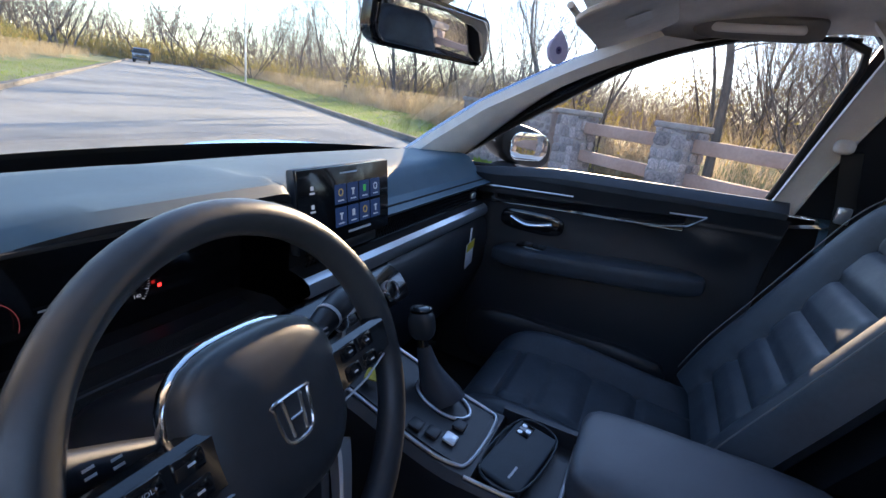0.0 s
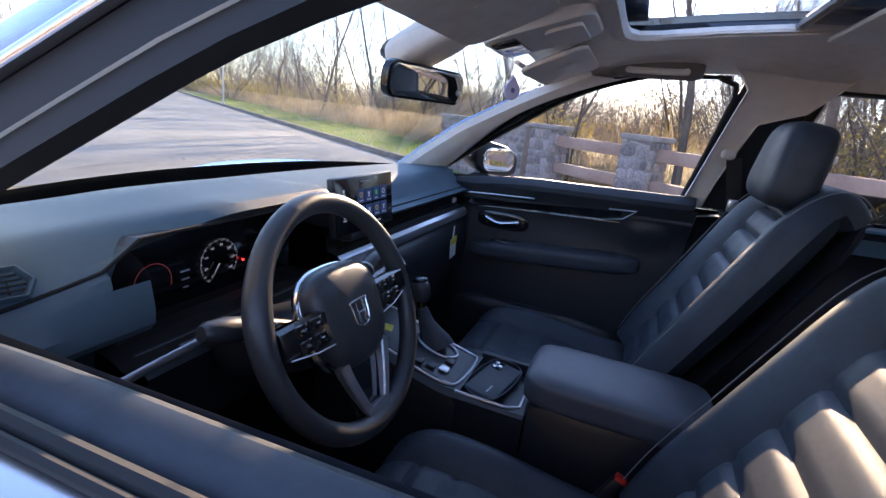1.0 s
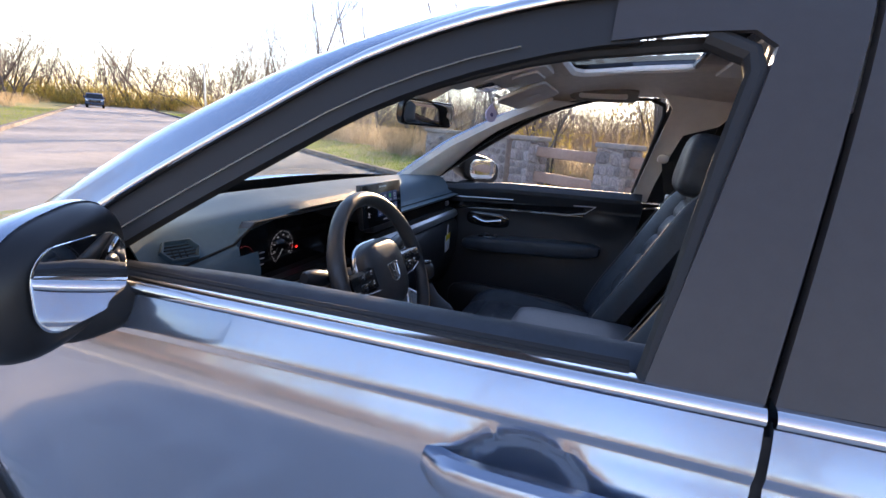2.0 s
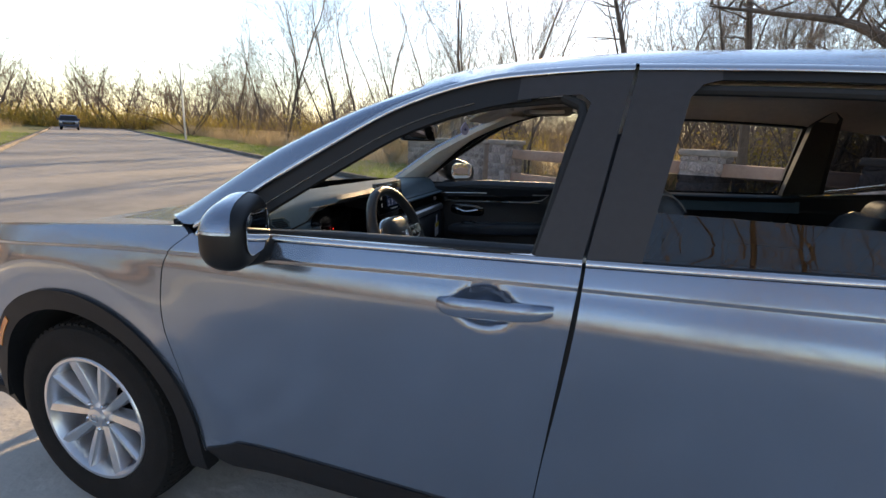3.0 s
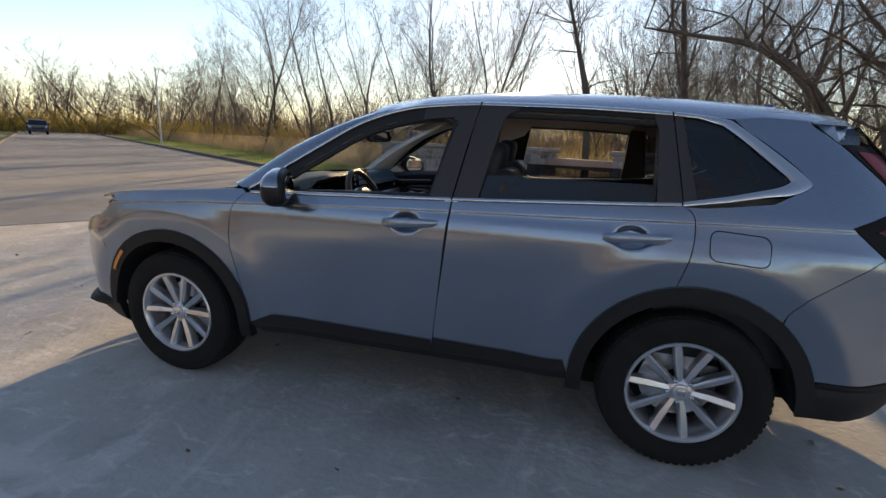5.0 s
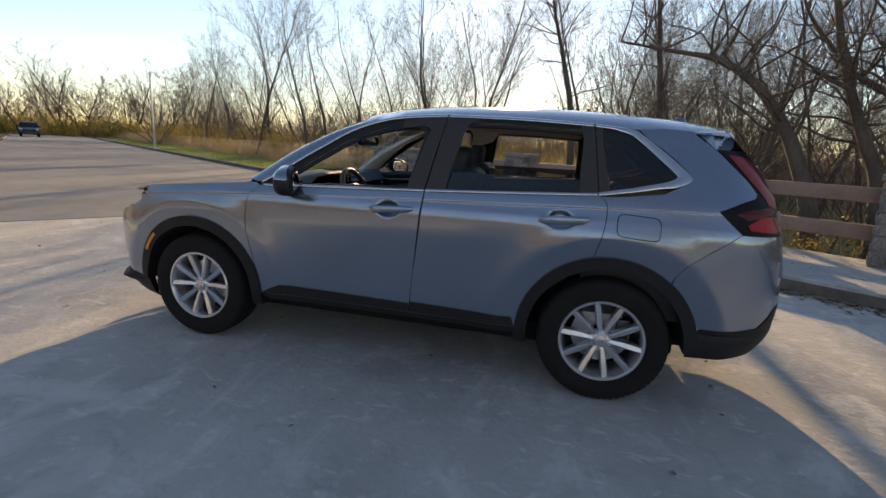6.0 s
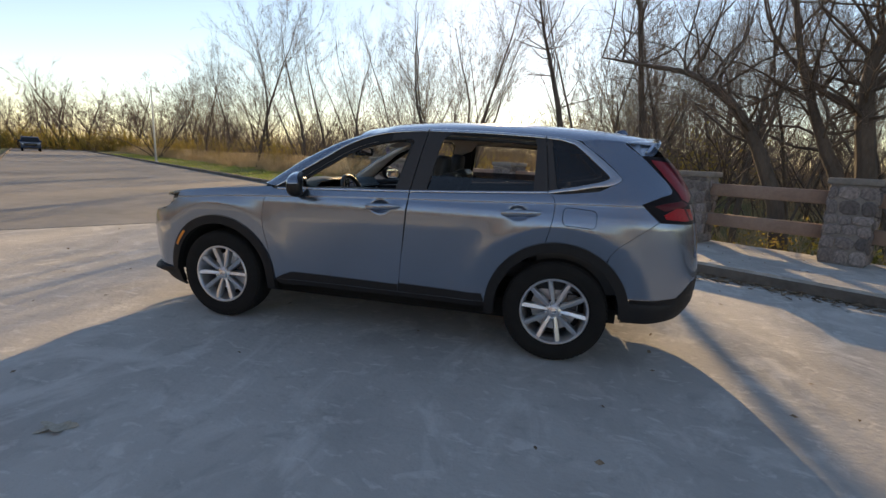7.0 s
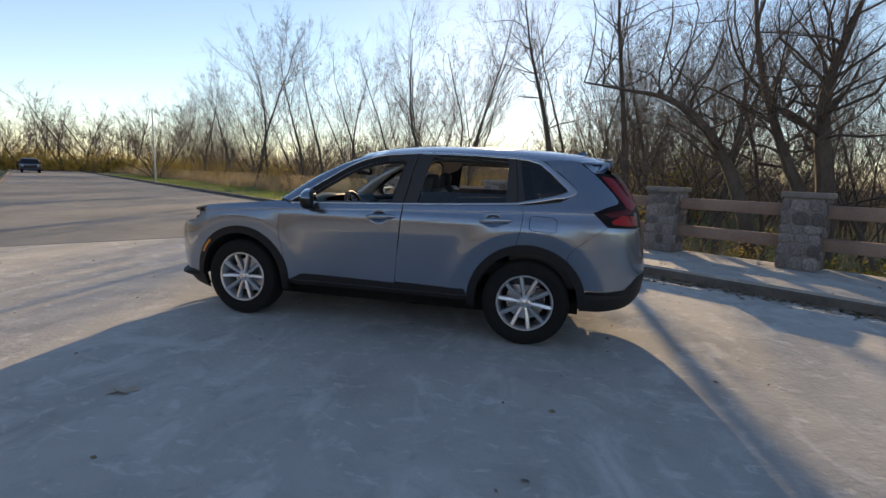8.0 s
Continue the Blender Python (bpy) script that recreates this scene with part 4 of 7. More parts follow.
base = ws_row(*ws_at(0.012), inset=0.012)
rows = [[Vector((-1.185 + 0.255 * (abs(p.y) / 0.87) ** 2.2 + d, p.y, z)) for p in base] for d, z in ((-0.02, 1.005), (0.0, 1.022))]
rows += [[Vector((p.x - 0.035, p.y, p.z - 0.045)) for p in base], base]
part("cowl", grid_bm(rows), CLAD, car, "black plastic cowl below the windscreen")
rows = [ws_row(*ws_at(u), inset=0.02) for u in frange(0, 1, 0.08)]
part("windscreen", grid_bm(rows), WIND, car, "clear windscreen").visible_shadow = False
part("windscreen_band", grid_bm([[p + Vector((0.004, 0, 0.001)) for p in ws_row(*ws_at(u), inset=0.02)] for u in (0.0, 0.015, 0.03, 0.04)]), GAP, car, "black printed band on the windscreen")
for s in (-1, 1):
    rows = []
    for u in frange(0, 1, 0.06):
        e, mid = ws_at(u)
        x = e[0] + 0.10 + 0.02 * u
        zt = DLO_TOP(x) + 0.017
        low = Vector((x, s * (half(x, zt) + 0.002), zt))
        top = Vector((e[0], s * (e[1] - 0.012), e[2]))
        top.z -= 0.014 * u ** 4
        m = (low + top) / 2 + Vector((-0.02, s * 0.018, 0.018)) * (1 - 0.95 * u ** 3)
        inn = Vector((e[0] + 0.02, s * (e[1] - 0.03), e[2] - 0.02))
        rows.append([low + Vector((0.0, -s * 0.03, -0.005)), low, low * 0.5 + m * 0.5 + Vector((0, s * 0.005, 0.004)), m, top * 0.5 + m * 0.5 + Vector((-0.004, s * 0.004, 0.006)), top, inn])
    part("windscreen_pillar", grid_bm(rows), PAINT, car)

R_MID = curve1([(-0.28, 1.592), (-0.1, 1.632), (0.15, 1.662), (0.5, 1.681), (0.9, 1.682), (1.4, 1.662), (1.75, 1.628), (1.95, 1.595)])


def roof_row(x, n=20):
    zt = (DLO_TOP(x) if x < 1.42 else 1.535 + (x - 1.42) * 0.10) + 0.0165
    if x > 1.42: zt = 1.5515 + 0.0 * x + (x - 1.42) * -0.02
    y = half(x, zt) + 0.001
    return [Vector((x, math.copysign(abs(a) ** 0.75, a) * y, zt + (R_MID(x) - zt) * (1 - abs(math.copysign(abs(a) ** 0.75, a)) ** 4.2) )) for a in [-1 + i / n for i in range(2 * n + 1)]]


# the opening of the moonroof
MR = (-0.05, 0.52, 0.36)   # front x, rear x, half width
rows_x = sorted(set(frange(-0.22, MR[0], 0.07) + frange(MR[0], MR[1], 0.1) + frange(MR[1], 1.93, 0.09)))
bm = grid_bm([roof_row(x) for x in rows_x])
gone = [f for f in bm.faces if MR[0] < f.calc_center_median().x < MR[1] and abs(f.calc_center_median().y) < MR[2]]
bmesh.ops.delete(bm, geom=gone, context="FACES")
part("roof", bm, PAINT, car)
# spoiler, tailgate and rear glass
prof = ((1.735, 1.553), (1.82, 1.556), (1.92, 1.558), (1.985, 1.556), (1.995, 1.548), (1.985, 1.532), (1.945, 1.492), (1.915, 1.464), (1.838, 1.463))
rows = []
for u in (-1, -0.97, -0.9, -0.75, -0.5, -0.25, 0, 0.25, 0.5, 0.75, 0.9, 0.97, 1):
    k = 1 - abs(u) ** 3
    rows.append([Vector((x + 0.055 * k * smoothstep(1.8, 2.0, x), u * (min(half(x, z), 0.68) - 0.001), z + 0.052 * k * smoothstep(1.45, 1.55, z))) for x, z in prof])
part("rear_spoiler", grid_bm(rows, closed_v=True, cap=True), PAINT, car)
rows = [[Vector((TAIL(z) - 0.03 - 0.05 * abs(u) ** 4, u * 0.70 * (1 if z < 1.2 else 1 - 0.25 * (z - 1.2)), z)) for u in frange(-1, 1, 0.1)] for z in frange(0.8, 1.16, 0.06)]
part("tailgate", thick(grid_bm(rows), 0.02), PAINT, car)
rows = [[Vector((TAIL(z) - 0.035 - 0.05 * abs(u) ** 4, u * 0.66 * (1 - 0.25 * (z - 1.15)), z)) for u in frange(-1, 1, 0.1)] for z in frange(1.17, 1.54, 0.06)]
part("rear_glass", grid_bm(rows), PRIV, car, "dark privacy glass")
# floor, wheel wells, underside
part("underbody", box((3.3, 1.36, 0.19), (0.0, 0.15, 0.255), 0.03), CARPET, car)
part("inner_front", box((0.5, 1.0, 0.5), (-1.75, 0, 0.6), 0.05), GAP, car)
for s in (-1, 1):
    for cx in (-WX, WX):
        rows = [[(cx + 0.43 * math.cos(a), s * y, WZ + 0.43 * math.sin(a)) for a in [math.pi * i / 20 for i in range(0, 21)]] for y in (0.55, 0.90)]
        part("wheel_well", grid_bm(rows), CARPET, car)
        part("well_wall", box((0.9, 0.02, 0.75), (cx, s * 0.55, 0.6), 0), CARPET, car)
fin = grid_bm([[Vector((1.66 + 0.16 * u, y, R_MID(1.66 + 0.16 * u) - 0.004 + h * (0.006 + 0.05 * smoothstep(0, 0.75, u) * (1 - smoothstep(0.85, 1.0, u))))) for y, h in ((-0.03, 0), (-0.016, 0.7), (0, 1), (0.016, 0.7), (0.03, 0))] for u in frange(0, 1, 0.1)])
part("antenna_fin", fin, PAINT, car, "grey shark-fin antenna")

# ---- the cabin ----
def node(name, parent, label="", m=None):
    ob = new(name)
    ob.parent = parent
    ob.empty_display_size = 0.05
    if m: ob.matrix_basis = m
    if label: ob["label"] = label
    return ob


def hood(y):
    return 0.055 * math.exp(-((y + 0.33) / 0.225) ** 4)


def kwin(y):
    """How far the instrument hood stands out over the face: rises slowly from the door, drops beside the screen."""
    return smoothstep(-0.80, -0.40, y) * (1 - smoothstep(-0.17, -0.08, y))


def kdug(y):
    return smoothstep(-0.625, -0.585, y) * (1 - smoothstep(-0.17, -0.08, y))


def dash_sec(y):
    """The dash's outline at y, from the windscreen over the top and down its face."""
    k, r = kwin(y), (y / 0.75) ** 2
    fore = [(-1.10 + 0.10 * r, 1.112), (-1.0 + 0.06 * r, 1.138), (-0.88, 1.150 + 0.3 * hood(y)), (-0.76, 1.156 + 0.6 * hood(y))]
    edge = [(-0.715, 1.155), (-0.695, 1.148), (-0.678, 1.130), (-0.652, 1.098)]
    over = [(-0.69, 1.180), (-0.635, 1.188), (-0.605, 1.184), (-0.592, 1.172)]
    mix = lambda A, B, k: [(p[0] * (1 - k) + q[0] * k, p[1] * (1 - k) + q[1] * k) for p, q in zip(A, B)]
    top = mix(edge, over, k)
    ex, ez = top[-1]
    plain = [(ex + 0.010, ez - 0.010), (ex + 0.020, ez - 0.018), (ex + 0.028 - 0.012 * k, ez - 0.026 - 0.02 * k)]
    if y > -0.17:
        plain = [(-0.632, 1.088), (-0.605, 1.082), (-0.615, 1.072)]
    dug = [(-0.598, 1.160), (-0.69, 1.150), (-0.765, 1.10)]
    return fore + top, mix(plain, dug, kdug(y))


YS = frange(-0.80, 0.80, 0.0125)
dash = node("dashboard", car, "charcoal dashboard with a long mesh vent strip")
rows = [[Vector((x, y, z)) for x, z in dash_sec(y)[0]] for y in YS]
part("dash_top", thick(grid_bm(rows), 0.004), DASHM, dash)
for y0, y1, m_ in ((-0.80, -0.60, DASHM), (-0.60, -0.10, BLACKP), (-0.10, 0.80, DASHM)):
    rows = [[Vector((x, y, z)) for x, z in [dash_sec(y)[0][-1]] + dash_sec(y)[1]] for y in frange(y0, y1, 0.0125)]
    part("dash_face", grid_bm(rows), m_, dash)
# seam over the top pad
part("dash_seam", tube([Vector((dash_sec(y)[1][0][0] + 0.002, y, dash_sec(y)[1][0][1])) for y in frange(-0.79, 0.78, 0.04)], 0.0028, 6), GAP, dash)


def strip(name, y0, y1, pts, m, own, label="", step=0.05):
    return part(name, grid_bm([[Vector((x, y, z)) for x, z in pts] for y in frange(y0, y1, step)]), m, own, label)


# mesh vent strip, silver trim, lower face: right of the column
strip("vent_backing", -0.10, 0.78, [(-0.615, 1.072), (-0.645, 1.066), (-0.645, 1.02), (-0.612, 1.012)], GAP, dash)
v, f = [], []
for r in range(5):
    z = 1.024 + r * 0.0095
    for i in range(74):
        y = -0.07 + (i + 0.5 * (r % 2)) * 0.0112
        b = len(v)
        for a in range(6):
            an = math.pi / 3 * a + math.pi / 6
            v.append((-0.632, y + 0.0056 * math.cos(an), z + 0.0056 * math.sin(an)))
        for a in range(6):
            an = math.pi / 3 * a + math.pi / 6
            v.append((-0.634, y + 0.0041 * math.cos(an), z + 0.0041 * math.sin(an)))
        for a in range(6):
            f.append((b + a, b + (a + 1) % 6, b + 6 + (a + 1) % 6, b + 6 + a))
tagged(pyd("vent_mesh", v, f, GLOSS, dash, smooth=False), "black honeycomb vent mesh")
strip("silver_trim", -0.10, 0.775, [(-0.612, 1.012), (-0.600, 1.004), (-0.596, 0.990), (-0.600, 0.978), (-0.612, 0.974)], SATIN, dash, "brushed silver trim strip")
strip("climate_panel", -0.16, 0.16, [(-0.606, 0.974), (-0.570, 0.958), (-0.552, 0.938), (-0.540, 0.915), (-0.56, 0.90)], GLOSS, dash, "black climate control panel")
strip("lower_face", 0.16, 0.80, [(-0.612, 0.974), (-0.618, 0.962), (-0.605, 0.95), (-0.592, 0.90), (-0.595, 0.80), (-0.64, 0.66), (-0.70, 0.60)], BLACKP, dash, "black glovebox face")
part("lower_face", grid_bm([[Vector((dash_sec(min(y, -0.63))[1][-1][0], y, dash_sec(min(y, -0.63))[1][-1][1]))] + [Vector((x, y, z)) for x, z in ((-0.598, 1.05), (-0.600, 1.028), (-0.612, 1.014), (-0.66, 1.005), (-0.74, 0.98), (-0.78, 0.7))] for y in frange(-0.80, -0.572, 0.03)]), DASHM, dash)
strip("knee_panel", -0.58, -0.16, [(-0.70, 0.975), (-0.64, 0.965), (-0.615, 0.93), (-0.63, 0.86), (-0.70, 0.72)], BLACKP, dash)
strip("console_front", -0.16, 0.16, [(-0.56, 0.90), (-0.60, 0.87), (-0.62, 0.80), (-0.60, 0.74)], BLACKP, dash)
part("vent_thumb", box((0.012, 0.03, 0.02), (-0.628, 0.70, 1.045), 0.004), SATIN, dash)
for y in (-0.085, 0.088):
    kn = part("climate_knob", moved(turned([(0.022, 0.0), (0.0225, 0.012), (0.021, 0.016), (0.017, 0.016), (0.016, 0.013), (0.001, 0.013)], 28, axis="z"), Matrix.Translation((-0.556, y, 0.942)) @ pose(0, 0, 0, 0, 60, 0)), CHROME, dash, "chrome ringed climate knob")
    part("knob_face", moved(turned([(0.0155, 0.0), (0.0155, 0.0145), (0.001, 0.015)], 24, axis="z"), Matrix.Translation((-0.556, y, 0.942)) @ pose(0, 0, 0, 0, 60, 0)), GLOSS, kn)
for i in range(4):
    part("climate_button", box((0.008, 0.022, 0.012), (-0.548, -0.045 + i * 0.03, 0.938), 0.003, m=pose(0, 0, 0, 0, -30, 0)), BLACKP, dash)
# instrument cluster
part("dial_backing", grid_bm([[Vector((-0.746 + 0.02 * (z - 0.97), y, z)) for y in frange(-0.61, -0.11, 0.05)] for z in frange(0.955, 1.16, 0.05)]), GLOSS, dash, "glossy black instrument cluster")
part("cluster_floor", grid_bm([[Vector((x, y, z)) for y in frange(-0.61, -0.12, 0.06)] for x, z in ((-0.765, 0.965), (-0.66, 0.972), (-0.62, 0.955))]), CARPET, dash)


GLYPH = mat("white instrument print", (0.5, 0.5, 0.5), 0.6, emit=((0.85, 0.87, 0.9), 0.07))
REDG = mat("red instrument light", (0.7, 0.02, 0.02), 0.5, emit=((1.0, 0.03, 0.02), 0.8))
PRINT = mat("pale grey print", (0.55, 0.56, 0.58), 0.6)


def lettering(text, size, m, material, own, name="lettering"):
    cu = bpy.data.curves.new("tmp", "FONT")
    cu.body, cu.size, cu.align_x, cu.align_y, cu.resolution_u = text, size, "CENTER", "CENTER", 2
    ob = bpy.data.objects.new("tmp", cu)
    scene.collection.objects.link(ob)
    me = bpy.data.meshes.new_from_object(ob.evaluated_get(bpy.context.evaluated_depsgraph_get()))
    bpy.data.objects.remove(ob)
    me.transform(m)
    return mesh_ob(name, me, material, own, smooth=False)


FACE = Matrix(((0, 0, 1, 0), (1, 0, 0, 0), (0, 1, 0, 0), (0, 0, 0, 1)))   # text that looks towards +x, reading along +y


def gauge(yc, zc, r, nums, own):
    g = node("gauge", own, "round dial with white numerals")
    M = Matrix.Translation((-0.740, yc, zc)) @ FACE
    a0, a1 = 235, -35
    v, f = [], []
    for i in range(57):
        a = radians(a0 + (a1 - a0) * i / 56)
        big = i % 4 == 0
        r0, w = (r * (0.88 if big else 0.93)), (0.0005 if big else 0.00028)
        t, n = Vector((math.cos(a), math.sin(a), 0)), Vector((-math.sin(a), math.cos(a), 0))
        b = len(v)
        v += [M @ (t * r0 - n * w), M @ (t * r - n * w), M @ (t * r + n * w), M @ (t * r0 + n * w)]
        f.append((b, b + 1, b + 2, b + 3))
    pyd("tick_ring", v, f, GLYPH, g, smooth=False)
    for i, n in enumerate(nums):
        a = radians(a0 + (a1 - a0) * i / (len(nums) - 1))
        lettering(n, r * 0.165, M @ Matrix.Translation((math.cos(a) * r * 0.72, math.sin(a) * r * 0.72, 0)), GLYPH, g, "numeral")
    a = radians(a0)
    t, n = Vector((math.cos(a), math.sin(a), 0)), Vector((-math.sin(a), math.cos(a), 0))
    pyd("needle", [M @ (t * 0.1 * r - n * 0.0012 + Vector((0, 0, 0.003))), M @ (t * 0.9 * r + Vector((0, 0, 0.003))), M @ (t * 0.1 * r + n * 0.0012 + Vector((0, 0, 0.003)))], [(0, 1, 2)], GLYPH, g, smooth=False)
    return g


gauge(-0.325, 1.029, 0.047, ["0", "20", "40", "60", "80", "100", "120", "140"], dash)
v, f = [], []
for i in range(40):
    for r in (0.036, 0.0352):
        a = radians(200 - 220 * i / 39)
        v.append((-0.739, -0.470 + r * math.cos(a), 1.024 + r * math.sin(a)))
    if i: f.append((2 * i - 2, 2 * i - 1, 2 * i + 1, 2 * i))
pyd("trip_ring", v, f, mat("dim red dial ring", (0.3, 0.05, 0.05), 0.5, emit=((0.5, 0.1, 0.1), 0.06)), dash, smooth=False)
for i in range(3):
    part("readout_bar", box((0.001, 0.02 - 0.004 * i, 0.0025), (-0.740, -0.405, 1.03 - 0.016 * i), 0), PRINT, dash)
part("warning_light", box((0.001, 0.005, 0.005), (-0.738, -0.265, 1.018), 0), REDG, dash)
# driver's side vent, hexagonal, with slats
vent = node("side_vent", dash, "hexagonal black side vent with slats")
hexa = [(-0.037, 0.0), (-0.026, 0.021), (0.024, 0.021), (0.037, 0.0), (0.026, -0.021), (-0.024, -0.021)]
VM = Matrix.Translation((-0.650, -0.728, 1.120)) @ pose(0, 0, 0, 0, -46, -14) @ Matrix.Scale(0.86, 4)
def vp(a, b, d): return VM @ Vector((d, a, b))
rows = [[vp(a * k, b * k, d) for a, b in hexa] for k, d in ((1.22, -0.004), (1.17, 0.007), (1.08, 0.008), (1.0, 0.003), (0.98, -0.03))]
part("vent_frame", grid_bm(rows, closed_v=True), DASHM, vent)
part("vent_dark", grid_bm([[vp(a * k, b * k, -0.025) for a, b in hexa] for k in (0.99, 0.01)], closed_v=True), GAP, vent)
for i in range(5):
    b = -0.016 + 0.008 * i
    w = 0.035 - abs(b) * 0.55
    part("slat", box((0.014, 2 * w, 0.0025), (0, 0, 0), 0.0008, m=VM @ pose(-0.008, 0, b, 0, 20, 0)), RUBBER, vent)
for a in (-0.014, 0.0, 0.014):
    part("vane", box((0.01, 0.002, 0.038), (0, 0, 0), 0, m=VM @ pose(-0.012, a, 0)), RUBBER, vent)
# touch screen with its plinth
scr = node("touch_screen", dash, "black tablet-style touch screen standing on the dash", Matrix.Translation((-0.605, 0.002, 1.131)) @ pose(0, 0, 0, 0, -7, 0))
part("screen_body", box((0.018, 0.268, 0.138), (-0.009, 0, 0), 0.006), BLACKP, scr)
part("screen_glass", box((0.003, 0.262, 0.132), (0.0015, 0, 0), 0.001), GLOSS, scr)
part("screen_foot", box((0.05, 0.16, 0.03), (-0.03, 0.02, -0.075), 0.008), BLACKP, dash and scr)
TILE = mat("dim blue screen tile", (0.02, 0.035, 0.08), 0.3, emit=((0.05, 0.12, 0.35), 0.03))
ICON = mat("pale screen icon", (0.6, 0.6, 0.62), 0.4, emit=((0.7, 0.75, 0.8), 0.035))
ICG = mat("green screen icon", (0.1, 0.5, 0.1), 0.4, emit=((0.1, 0.8, 0.15), 0.035))
ICY = mat("amber screen icon", (0.6, 0.4, 0.1), 0.4, emit=((0.8, 0.5, 0.1), 0.03))
for r in range(2):
    for c in range(4):
        y, z = -0.025 + c * 0.036, 0.018 - r * 0.040
        part("screen_tile", box((0.0008, 0.032, 0.034), (0.0034, y, z), 0), TILE, scr)
        k = (r * 4 + c)
        im = ICG if k == 2 else ICY if k in (0, 6) else ICON
        if k % 3 == 0:
            ic = turned([(0.0068, 0), (0.0068, 0.0006), (0.0046, 0.0006), (0.0046, 0)], 20, axis="x", at=(0.004, y, z + 0.003), closed=True)
        elif k % 3 == 1:
            ic = join_bm(box((0.0008, 0.010, 0.003), (0.0042, y, z + 0.006), 0), box((0.0008, 0.004, 0.012), (0.0042, y, z + 0.001), 0))
        else:
            ic = box((0.0008, 0.008, 0.012), (0.0042, y, z + 0.003), 0)
        part("screen_icon", ic, im, scr)
        part("icon_bar", box((0.0008, 0.016, 0.0022), (0.0042, y, z - 0.011), 0), ICON, scr)
for i in range(3):
    part("menu_bar", box((0.0008, 0.012, 0.003), (0.0036, -0.098, 0.028 - 0.030 * i), 0), ICON, scr)
    part("menu_icon", box((0.0008, 0.007, 0.007), (0.0036, -0.098, 0.036 - 0.030 * i), 0), ICON, scr)
part("status_bar", box((0.0008, 0.05, 0.003), (0.0036, 0.0, 0.054), 0), PRINT, scr)
part("hint_bar", box((0.0008, 0.07, 0.004), (0.0036, 0.03, -0.052), 0), PRINT, scr)

# steering wheel: local z is its axis towards the driver
SW = Matrix.Translation((-0.378, -0.411, 1.044)) @ pose(0, 0, 0, 0, 66, 0) @ pose(0, 0, 0, 0, 0, 90)
wheel_ob = node("steering_wheel", car, "black leather three-spoke steering wheel", SW)
R0 = 0.181
circ = [(R0 * math.cos(2 * math.pi * i / 72), R0 * math.sin(2 * math.pi * i / 72), 0) for i in range(72)]
LEATHW = mat("smooth black wheel leather", (0.035, 0.038, 0.043), 0.36, var=0.25, scale=20, bump=0.10, bscale=1500, rvar=0.08)
part("wheel_rim", tube(circ, [0.0170 + 0.0022 * math.exp(-((math.degrees(math.atan2(p[1], abs(p[0]))) - 18) / 16) ** 2) for p in circ], 18, closed=True, up=(0, 0, 1)), LEATHW, wheel_ob)
pad = egg(0.086, 0.082, 0.032, 3.2, 36, 20)
for v in pad.verts:
    if v.co.y < 0: v.co.x *= 1 - 0.22 * (v.co.y / -0.082) ** 2
    v.co.z -= 0.006
part("airbag_pad", pad, LEATHW, wheel_ob, "black grained airbag cover")
part("pad_rim", moved(egg(0.0882, 0.084, 0.02, 3.0, 36, 14), Matrix.Translation((0, 0.001, -0.022))), CHROME, wheel_ob)
for e in (-1, 1):
    rows = []
    for u in frange(0, 1, 0.2):
        x = e * (0.062 + (0.166 - 0.062) * u)
        hw = 0.027 - 0.006 * u
        y = 0.004 + 0.006 * u
        rows.append([(x, y - hw, -0.004), (x, y - hw, 0.012), (x, y - hw + 0.006, 0.018), (x, y + hw - 0.006, 0.018), (x, y + hw, 0.012), (x, y + hw, -0.004)])
    sp = part("wheel_spoke", grid_bm(rows, closed_v=True, cap=True), GLOSS, wheel_ob)
    part("spoke_edge", tube([(e * 0.066, -0.026, 0.017), (e * 0.11, -0.022, 0.018), (e * 0.156, -0.013, 0.014)], 0.0013, 8), SATIN, sp)
    for i in range(2):
        for j in range(2):
            part("spoke_button", box((0.026, 0.017, 0.005), (e * (0.094 + 0.031 * i), 0.017 - 0.022 * j, 0.0175), 0.003), GLOSS, sp)
            if e < 0 and i == 1:
                lettering(("VOL+", "VOL-")[j], 0.0052, Matrix.Translation((e * (0.094 + 0.031 * i), 0.017 - 0.022 * j, 0.0218)), PRINT, sp)
            else:
                part("button_mark", box((0.006, 0.0018, 0.0006), (e * (0.094 + 0.031 * i), 0.017 - 0.022 * j, 0.0219), 0), PRINT, sp)
# lower double spoke: two flat silver legs that meet at the rim
for e in (-1, 1):
    rows = []
    for u in frange(0, 1, 0.1):
        x, y = e * (0.058 - 0.034 * u ** 1.3), -0.066 - 0.092 * u
        w = 0.011 - 0.002 * u
        rows.append([(x - w, y, -0.002), (x - w, y, 0.011 - 0.006 * u), (x - w * 0.7, y, 0.0135 - 0.006 * u), (x + w * 0.7, y, 0.0135 - 0.006 * u), (x + w, y, 0.011 - 0.006 * u), (x + w, y, -0.002)])
    part("lower_spoke", grid_bm(rows, closed_v=True, cap=True), SATIN, wheel_ob, "satin silver lower spoke")
part("lower_bar", moved(plate(0.064, 0.018, 0.008, 0.012), Matrix.Translation((0, -0.160, 0.008)) @ FACE.inverted()), SATIN, wheel_ob)
rows = [[(x, y, z) for x in frange(-w, w, w / 4)] for y, w, z in ((-0.05, 0.075, -0.004), (-0.08, 0.066, -0.003), (-0.12, 0.05, -0.004), (-0.17, 0.05, -0.006))]
part("lower_web", thick(grid_bm(rows), 0.004), GLOSS, wheel_ob)
